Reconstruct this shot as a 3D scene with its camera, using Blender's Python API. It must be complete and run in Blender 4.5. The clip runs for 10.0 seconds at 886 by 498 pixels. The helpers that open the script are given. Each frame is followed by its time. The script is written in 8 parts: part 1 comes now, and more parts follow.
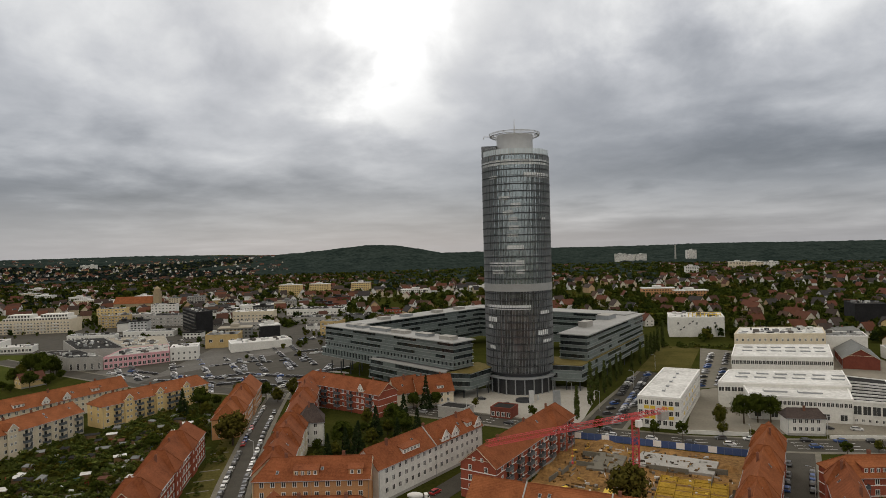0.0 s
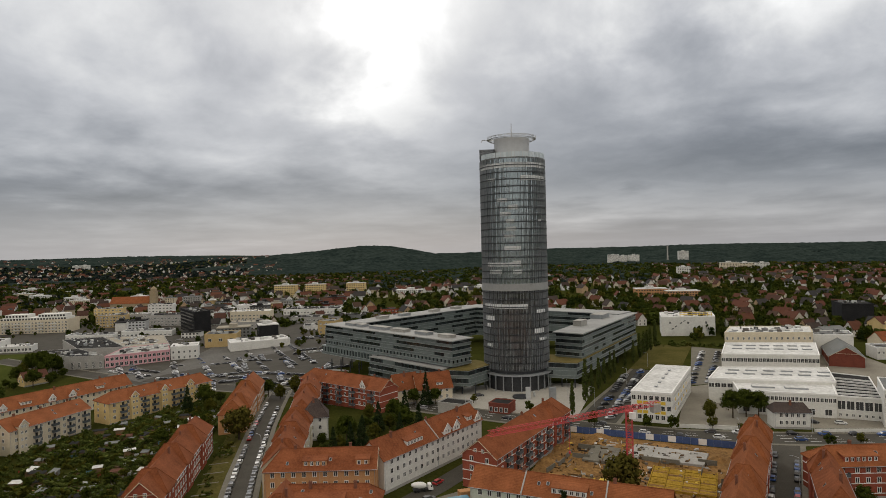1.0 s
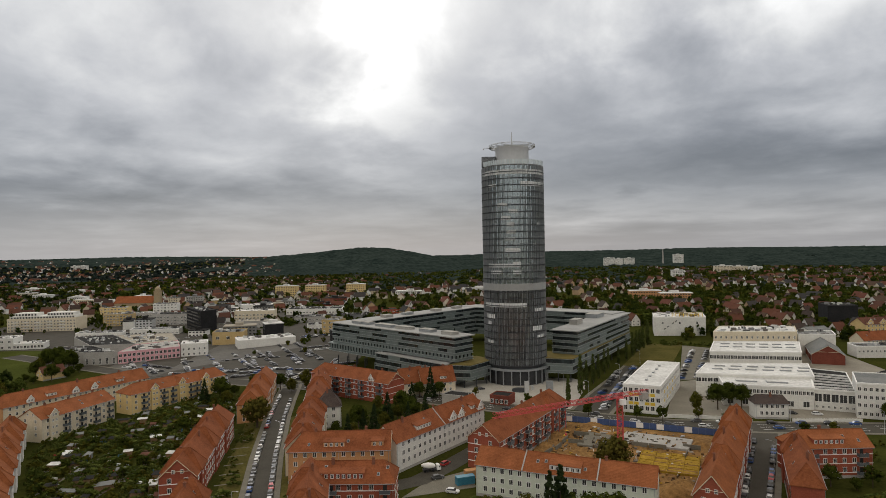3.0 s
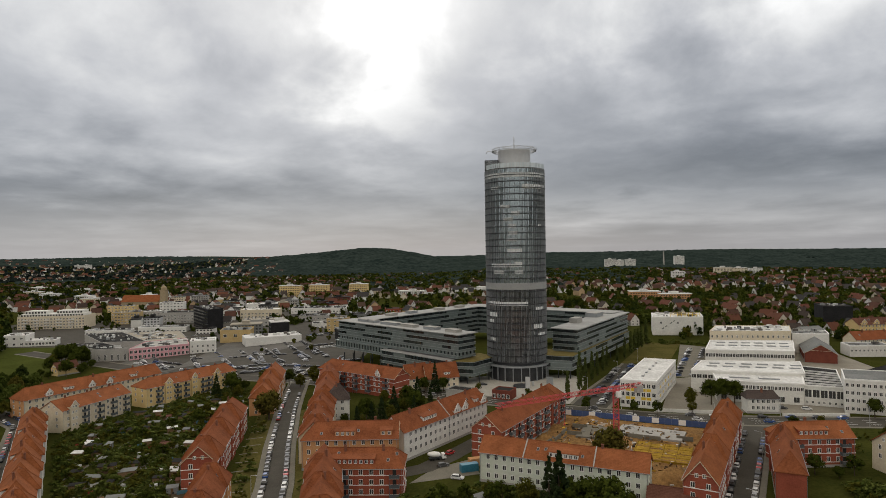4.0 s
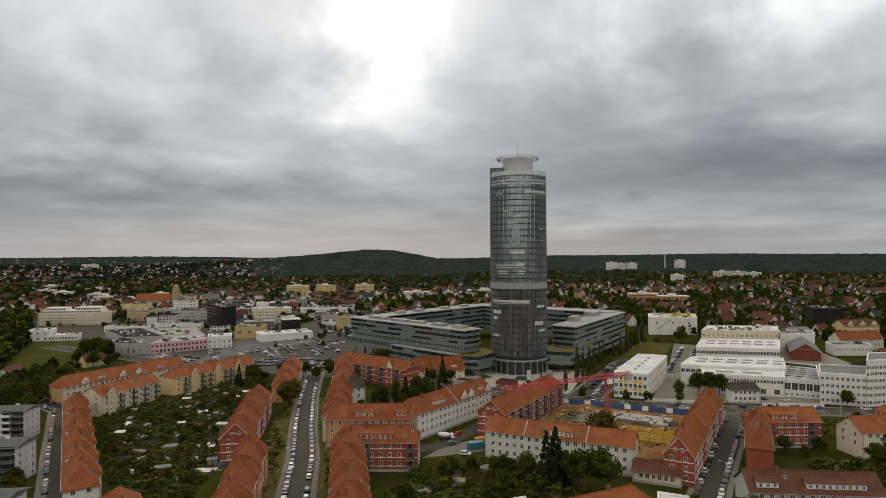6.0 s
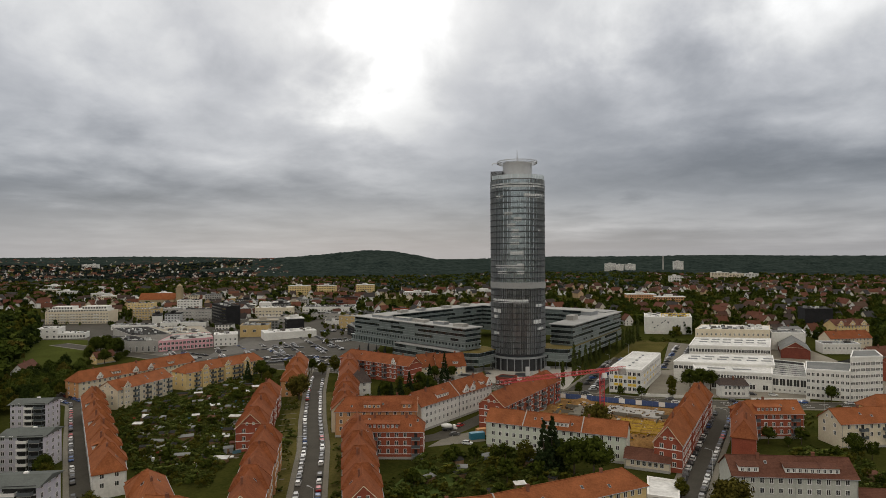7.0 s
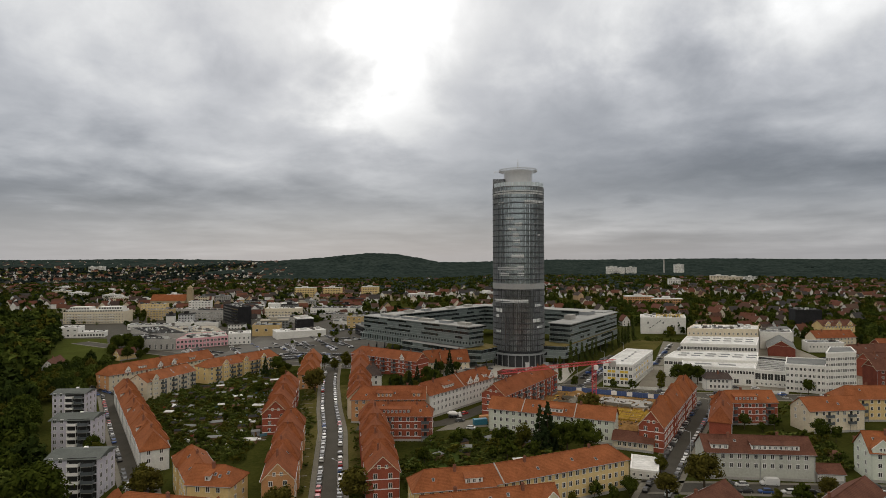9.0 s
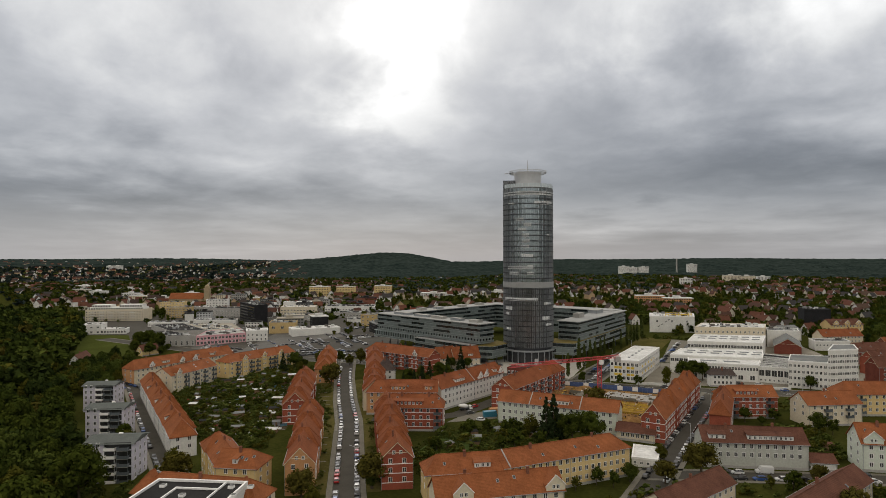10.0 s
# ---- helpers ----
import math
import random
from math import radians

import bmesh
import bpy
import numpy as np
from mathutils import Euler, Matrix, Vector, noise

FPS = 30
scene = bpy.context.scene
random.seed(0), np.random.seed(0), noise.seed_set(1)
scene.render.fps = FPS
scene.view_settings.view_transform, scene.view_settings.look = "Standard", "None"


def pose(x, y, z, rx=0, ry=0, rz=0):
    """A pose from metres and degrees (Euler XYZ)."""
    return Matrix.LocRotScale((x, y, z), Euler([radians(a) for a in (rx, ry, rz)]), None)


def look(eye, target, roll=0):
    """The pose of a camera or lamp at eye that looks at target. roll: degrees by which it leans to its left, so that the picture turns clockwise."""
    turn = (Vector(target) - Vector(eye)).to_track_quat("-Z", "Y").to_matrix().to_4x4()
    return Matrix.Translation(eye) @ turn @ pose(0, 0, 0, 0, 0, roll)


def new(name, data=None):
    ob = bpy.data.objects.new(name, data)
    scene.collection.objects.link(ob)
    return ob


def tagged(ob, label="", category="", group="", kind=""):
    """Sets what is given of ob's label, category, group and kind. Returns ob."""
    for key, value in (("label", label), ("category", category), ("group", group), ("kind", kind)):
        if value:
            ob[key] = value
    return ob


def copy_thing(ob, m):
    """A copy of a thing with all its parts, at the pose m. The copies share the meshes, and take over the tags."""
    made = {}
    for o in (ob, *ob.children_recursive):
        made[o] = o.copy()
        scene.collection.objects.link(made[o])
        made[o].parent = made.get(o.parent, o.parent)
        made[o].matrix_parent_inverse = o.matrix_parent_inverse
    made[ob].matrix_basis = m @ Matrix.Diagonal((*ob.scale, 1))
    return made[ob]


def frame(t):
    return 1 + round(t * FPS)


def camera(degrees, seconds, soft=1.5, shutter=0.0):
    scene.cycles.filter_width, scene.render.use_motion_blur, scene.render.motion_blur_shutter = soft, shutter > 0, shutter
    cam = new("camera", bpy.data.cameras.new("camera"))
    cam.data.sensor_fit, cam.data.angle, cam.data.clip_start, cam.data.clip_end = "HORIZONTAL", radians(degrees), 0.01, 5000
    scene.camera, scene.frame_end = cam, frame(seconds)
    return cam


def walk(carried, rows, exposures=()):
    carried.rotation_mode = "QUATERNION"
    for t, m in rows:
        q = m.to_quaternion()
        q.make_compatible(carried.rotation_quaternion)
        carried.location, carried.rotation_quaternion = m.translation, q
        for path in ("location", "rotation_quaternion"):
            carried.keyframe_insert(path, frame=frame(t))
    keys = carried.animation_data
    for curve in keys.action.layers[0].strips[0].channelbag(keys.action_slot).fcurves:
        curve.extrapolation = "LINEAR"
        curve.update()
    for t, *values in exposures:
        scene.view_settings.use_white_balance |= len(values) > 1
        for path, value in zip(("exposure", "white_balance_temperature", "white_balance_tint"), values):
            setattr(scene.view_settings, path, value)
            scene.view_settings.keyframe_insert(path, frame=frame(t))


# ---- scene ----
# ---------------------------------------------------------------- camera
cam = camera(72, 10.0, soft=0.6)
PATH = [
    (0, (3.07, 4.01, 75.20), 7.731, -0.265, -1.477),
    (0.5, (2.05, -0.21, 75.19), 7.404, -0.212, -1.381),
    (1, (1.19, -4.53, 75.22), 7.092, -0.216, -1.392),
    (1.5, (0.52, -8.83, 75.39), 7.005, -0.175, -1.344),
    (2, (0.08, -13.25, 75.28), 6.904, -0.123, -1.277),
    (2.5, (-0.27, -18.03, 75.13), 6.783, -0.065, -1.199),
    (4, (-0.76, -34.53, 74.71), 6.884, 0.068, -0.878),
    (4.5, (-0.82, -40.74, 74.65), 6.964, 0.081, -0.856),
    (5, (-0.84, -47.02, 74.49), 7.014, 0.191, -0.659),
    (5.5, (-0.83, -53.14, 74.32), 7.095, 0.247, -0.502),
    (7, (-1.02, -72.51, 74.03), 7.035, 0.373, -0.302),
    (7.5, (-1.07, -79.25, 74.14), 6.981, 0.412, -0.211),
    (8, (-0.81, -85.39, 74.14), 7.044, 0.491, -0.211),
    (8.5, (-0.43, -91.48, 74.03), 7.110, 0.570, -0.207),
    (9, (0.22, -97.51, 73.95), 7.262, 0.651, -0.207),
    (9.5, (1.12, -103.52, 73.81), 7.487, 0.756, -0.141),
    (10, (2.27, -109.51, 73.82), 8.423, 0.607, -0.165),
]


def aim(eye, yaw, pitch, roll):
    a, b = radians(yaw), radians(pitch)
    ahead = Vector((-math.sin(a) * math.cos(b), math.cos(a) * math.cos(b), math.sin(b)))
    return look(eye, Vector(eye) + 2 * ahead, roll)


walk(cam, [(t, aim(eye, yaw, pitch, roll)) for t, eye, yaw, pitch, roll in PATH], [(0, 0.0), (10, 0.0)])

# ---------------------------------------------------------------- overcast sky and veiled sun
SUN_AZ, SUN_EL = -15.0, 34.0
world = bpy.data.worlds.new("overcast_sky")
world.use_nodes = True
scene.world = world


def sky_nodes(nt):
    N, L = nt.nodes, nt.links
    bg = N["Background"]

    def math_node(op, a, b=None, clamp=False):
        n = N.new("ShaderNodeMath")
        n.operation, n.use_clamp = op, clamp
        n.inputs[2].default_value = 0.5
        for i, v in enumerate((a, b)):
            if v is None:
                continue
            if isinstance(v, (int, float)):
                n.inputs[i].default_value = v
            else:
                L.new(v, n.inputs[i])
        return n.outputs[0]

    def ramp(fac, stops, smooth=True):
        n = N.new("ShaderNodeValToRGB")
        n.color_ramp.interpolation = "EASE" if smooth else "LINEAR"
        el = n.color_ramp.elements
        while len(el) < len(stops):
            el.new(0.5)
        for e, (p, c) in zip(el, stops):
            e.position, e.color = p, (*c, 1) if len(c) == 3 else c
        L.new(fac, n.inputs[0])
        return n.outputs[0]

    tc = N.new("ShaderNodeTexCoord").outputs["Generated"]
    sep = N.new("ShaderNodeSeparateXYZ")
    L.new(tc, sep.inputs[0])
    up = math_node("MAXIMUM", sep.outputs[2], 0.0)
    # cloud layers flatten and crowd together towards the horizon
    rise = math_node("DIVIDE", up, math_node("ADD", up, 0.16))
    comb = N.new("ShaderNodeCombineXYZ")
    L.new(math_node("MULTIPLY", sep.outputs[0], 1.4), comb.inputs[0])
    L.new(math_node("MULTIPLY", sep.outputs[1], 1.4), comb.inputs[1])
    L.new(math_node("MULTIPLY", rise, 2.3), comb.inputs[2])

    def cloud(scale, detail, rough, off, dist):
        mp = N.new("ShaderNodeMapping")
        mp.inputs["Location"].default_value = off
        L.new(comb.outputs[0], mp.inputs[0])
        n = N.new("ShaderNodeTexNoise")
        n.inputs["Scale"].default_value = scale
        n.inputs["Detail"].default_value = detail
        n.inputs["Roughness"].default_value = rough
        n.inputs["Distortion"].default_value = dist
        L.new(mp.outputs[0], n.inputs[0])
        return n.outputs[0]

    big = cloud(2.1, 3, 0.5, (3.4, 1.9, 0.35), 0.1)
    fine = cloud(4.6, 7, 0.52, (7.3, 2.2, 1.0), 0.15)
    wisp = cloud(13.0, 6, 0.6, (1.2, 5.1, 2.4), 0.3)
    # direction in degrees, its edges torn by the clouds' own shapes
    deg = 180 / math.pi
    az = math_node("MULTIPLY", math_node("ARCTAN2", sep.outputs[0], sep.outputs[1]), deg)
    el = math_node("MULTIPLY", math_node("ARCSINE", sep.outputs[2]), deg)
    torn = math_node("ADD", math_node("MULTIPLY", math_node("SUBTRACT", fine, 0.5), 1.0), math_node("MULTIPLY", math_node("SUBTRACT", big, 0.5), 0.8))
    az_t = math_node("ADD", az, math_node("MULTIPLY", torn, 22.0))
    el_t = math_node("ADD", el, math_node("MULTIPLY", torn, 7.0))

    def mass(a, e, wa, we, amount):
        """A thicker (darker) or thinner (lighter) part of the cloud deck."""
        da, de = math_node("DIVIDE", math_node("SUBTRACT", az_t, a), wa), math_node("DIVIDE", math_node("SUBTRACT", el_t, e), we)
        q = math_node("ADD", math_node("MULTIPLY", da, da), math_node("MULTIPLY", de, de))
        return math_node("MULTIPLY", math_node("EXPONENT", math_node("MULTIPLY", q, -1.0)), amount)

    # how light the deck is by height: pale low air, a darker belt, then ever lighter upwards
    tall = math_node("MULTIPLY", math_node("MAXIMUM", el, 0.0), 1 / 60)
    light = ramp(tall, [(p / 60, (v, v, v)) for p, v in ((0.0, 0.665), (1.6, 0.66), (3.6, 0.63), (6.5, 0.605), (10.0, 0.675), (14.5, 0.735), (22.0, 0.80), (34.0, 0.90))])
    for part_ in ((-11.5, 23.0, 6.8, 9.5, 0.34), (-9.0, 14.0, 4.5, 4.0, 0.10), (-31.0, 19.0, 14.0, 7.0, 0.10), (-3.0, 13.0, 8.0, 3.4, -0.02), (7.0, 15.5, 12.0, 5.0, -0.09), (25.0, 21.0, 14.0, 6.5, 0.20), (20.0, 6.5, 18.0, 3.2, -0.125), (-42.0, 6.0, 7.0, 3.0, -0.09), (-14.0, 5.0, 9.0, 1.8, -0.045), (14.0, 4.2, 13.0, 0.9, 0.06), (12.0, 0.5, 24.0, 2.4, -0.12), (-22.0, 9.5, 12.0, 2.4, 0.045), (-42.0, 2.5, 14.0, 3.0, -0.07)):
        light = math_node("ADD", light, mass(*part_))
    for n_, amp in ((big, 0.16), (fine, 0.32), (wisp, 0.09)):
        light = math_node("ADD", light, math_node("MULTIPLY", math_node("SUBTRACT", n_, 0.5), amp))
    tone = ramp(light, [(0.45, (0.165, 0.177, 0.201)), (0.55, (0.251, 0.264, 0.292)), (0.65, (0.366, 0.379, 0.406)), (0.75, (0.512, 0.522, 0.546)), (0.85, (0.69, 0.695, 0.70)), (0.95, (0.88, 0.88, 0.875)), (1.0, (1.0, 1.0, 0.99))], False)
    # slightly warm air low over the horizon
    low = ramp(up, [(0.0, (1, 1, 1)), (0.03, (0.75, 0.75, 0.75)), (0.10, (0, 0, 0))])
    pale = N.new("ShaderNodeMix")
    pale.data_type = "RGBA"
    L.new(math_node("MULTIPLY", low, 0.45), pale.inputs[0])
    L.new(tone, pale.inputs[6])
    pale.inputs[7].default_value = (0.395, 0.386, 0.392, 1)
    sky = N.new("ShaderNodeTexSky")
    sky.sky_type, sky.sun_disc = "NISHITA", False
    sky.sun_elevation, sky.sun_rotation = radians(SUN_EL), radians(SUN_AZ)
    mix = N.new("ShaderNodeMix")
    mix.data_type = "RGBA"
    mix.inputs[0].default_value = 0.006
    L.new(pale.outputs[2], mix.inputs[6])
    L.new(sky.outputs[0], mix.inputs[7])
    # an overcast dome is brightest overhead
    dome = N.new("ShaderNodeMix")
    dome.data_type, dome.blend_type = "RGBA", "MULTIPLY"
    dome.inputs[0].default_value = 1
    L.new(mix.outputs[2], dome.inputs[6])
    L.new(ramp(up, [(0.0, (0.5, 0.5, 0.5)), (0.42, (0.5, 0.5, 0.5)), (0.9, (0.54, 0.50, 0.45))]), dome.inputs[7])
    # the cloud deck is thinner and lighter on the side away from the tower
    away = N.new("ShaderNodeMix")
    away.data_type, away.blend_type = "RGBA", "MULTIPLY"
    away.inputs[0].default_value = 1
    L.new(dome.outputs[2], away.inputs[6])
    L.new(ramp(math_node("MULTIPLY_ADD", sep.outputs[1], -0.5), [(0.45, (0.5, 0.5, 0.5)), (0.85, (0.80, 0.76, 0.70))]), away.inputs[7])
    L.new(away.outputs[2], bg.inputs[0])
    bg.inputs[1].default_value = 4.0


sky_nodes(world.node_tree)
sun = new("sun", bpy.data.lights.new("sun", "SUN"))
sun.data.energy, sun.data.angle, sun.data.color = 0.7, radians(25), (1, 0.97, 0.93)
sun.matrix_world = look((400 * math.sin(radians(SUN_AZ)), 400 * math.cos(radians(SUN_AZ)), 400 * math.tan(radians(SUN_EL))), (0, 0, 0))

# ---------------------------------------------------------------- materials


def surface(name, dark, light, scale=0.4, rough=0.85, metal=0.0, bump=0.0, fine=6.0, spread=0.25, per=""):
    """Two-scale noise between two colours, with relief. per: 'object' or 'island' varies the tone piece by piece."""
    m = bpy.data.materials.new(name)
    m.use_nodes = True
    N, L = m.node_tree.nodes, m.node_tree.links
    b = N["Principled BSDF"]
    b.inputs["Roughness"].default_value, b.inputs["Metallic"].default_value = rough, metal
    if rough >= 0.75:
        b.inputs["Specular IOR Level"].default_value = 0.05
    pos = N.new("ShaderNodeNewGeometry").outputs["Position"]
    facs = []
    for s, d in ((scale, 5), (scale * fine, 3)):
        n = N.new("ShaderNodeTexNoise")
        n.inputs["Scale"].default_value, n.inputs["Detail"].default_value, n.inputs["Roughness"].default_value = s, d, 0.6
        L.new(pos, n.inputs[0])
        facs.append(n.outputs[0])
    mx = N.new("ShaderNodeMath")
    mx.operation = "ADD"
    L.new(facs[0], mx.inputs[0])
    L.new(facs[1], mx.inputs[1])
    mr = N.new("ShaderNodeMapRange")
    mr.inputs["From Min"].default_value, mr.inputs["From Max"].default_value = 1 - spread * 1.4, 1 + spread * 1.4
    L.new(mx.outputs[0], mr.inputs[0])
    fac = mr.outputs[0]
    if per:
        src = N.new("ShaderNodeObjectInfo").outputs["Random"] if per == "object" else N.new("ShaderNodeNewGeometry").outputs["Random Per Island"]
        av = N.new("ShaderNodeMath")
        av.operation = "MULTIPLY_ADD"
        L.new(src, av.inputs[0])
        av.inputs[1].default_value = 0.7
        half = N.new("ShaderNodeMath")
        half.operation = "MULTIPLY"
        half.inputs[1].default_value = 0.3
        L.new(fac, half.inputs[0])
        L.new(half.outputs[0], av.inputs[2])
        fac = av.outputs[0]
    mix = N.new("ShaderNodeMix")
    mix.data_type = "RGBA"
    mix.inputs[6].default_value, mix.inputs[7].default_value = (*dark, 1), (*light, 1)
    L.new(fac, mix.inputs[0])
    L.new(mix.outputs[2], b.inputs["Base Color"])
    if bump:
        bp = N.new("ShaderNodeBump")
        bp.inputs["Strength"].default_value, bp.inputs["Distance"].default_value = min(1, bump), 0.15
        L.new(facs[1], bp.inputs["Height"])
        L.new(bp.outputs[0], b.inputs["Normal"])
    return m


def palette(name, colours, rough=0.85, per="island"):
    """One of several colours for each piece."""
    m = bpy.data.materials.new(name)
    m.use_nodes = True
    N, L = m.node_tree.nodes, m.node_tree.links
    b = N["Principled BSDF"]
    b.inputs["Roughness"].default_value = rough
    b.inputs["Specular IOR Level"].default_value = 0.05 if rough > 0.7 else 0.5
    src = N.new("ShaderNodeObjectInfo").outputs["Random"] if per == "object" else N.new("ShaderNodeNewGeometry").outputs["Random Per Island"]
    r = N.new("ShaderNodeValToRGB")
    r.color_ramp.interpolation = "CONSTANT"
    el = r.color_ramp.elements
    while len(el) < len(colours):
        el.new(0.5)
    for i, (e, c) in enumerate(zip(el, colours)):
        e.position, e.color = i / len(colours), (*c, 1)
    L.new(src, r.inputs[0])
    n = N.new("ShaderNodeTexNoise")
    n.inputs["Scale"].default_value = 0.35
    n.inputs["Detail"].default_value = 5
    L.new(N.new("ShaderNodeNewGeometry").outputs["Position"], n.inputs[0])
    mr = N.new("ShaderNodeMapRange")
    mr.inputs["To Min"].default_value, mr.inputs["To Max"].default_value = 0.7, 1.3
    L.new(n.outputs[0], mr.inputs[0])
    mu = N.new("ShaderNodeMix")
    mu.data_type, mu.blend_type = "RGBA", "MULTIPLY"
    mu.inputs[0].default_value = 1
    L.new(r.outputs[0], mu.inputs[6])
    L.new(mr.outputs[0], mu.inputs[7])
    L.new(mu.outputs[2], b.inputs["Base Color"])
    return m


def glass(name, tint, rough=0.06, spread=0.5, metal=0.0):
    """Dark reflecting window glass, varied pane by pane."""
    m = surface(name, tuple(c * (1 - spread) for c in tint), tuple(c * (1 + spread) for c in tint), 0.2, rough, metal, per="island")
    m.node_tree.nodes["Principled BSDF"].inputs["IOR"].default_value = 1.6
    return m


def tiles(name, dark, light):
    """Clay roof tiles: courses along the slope as relief, blotched by age."""
    m = surface(name, dark, light, 0.22, 0.8, fine=9.0, spread=0.22)
    N, L = m.node_tree.nodes, m.node_tree.links
    sep = N.new("ShaderNodeSeparateXYZ")
    L.new(N.new("ShaderNodeNewGeometry").outputs["Position"], sep.inputs[0])
    w = N.new("ShaderNodeMath")
    w.operation = "MULTIPLY"
    w.inputs[1].default_value = 24.0
    L.new(sep.outputs[2], w.inputs[0])
    s = N.new("ShaderNodeMath")
    s.operation = "SINE"
    L.new(w.outputs[0], s.inputs[0])
    bp = N.new("ShaderNodeBump")
    bp.inputs["Strength"].default_value, bp.inputs["Distance"].default_value = 0.35, 0.05
    L.new(s.outputs[0], bp.inputs["Height"])
    L.new(bp.outputs[0], N["Principled BSDF"].inputs["Normal"])
    return m


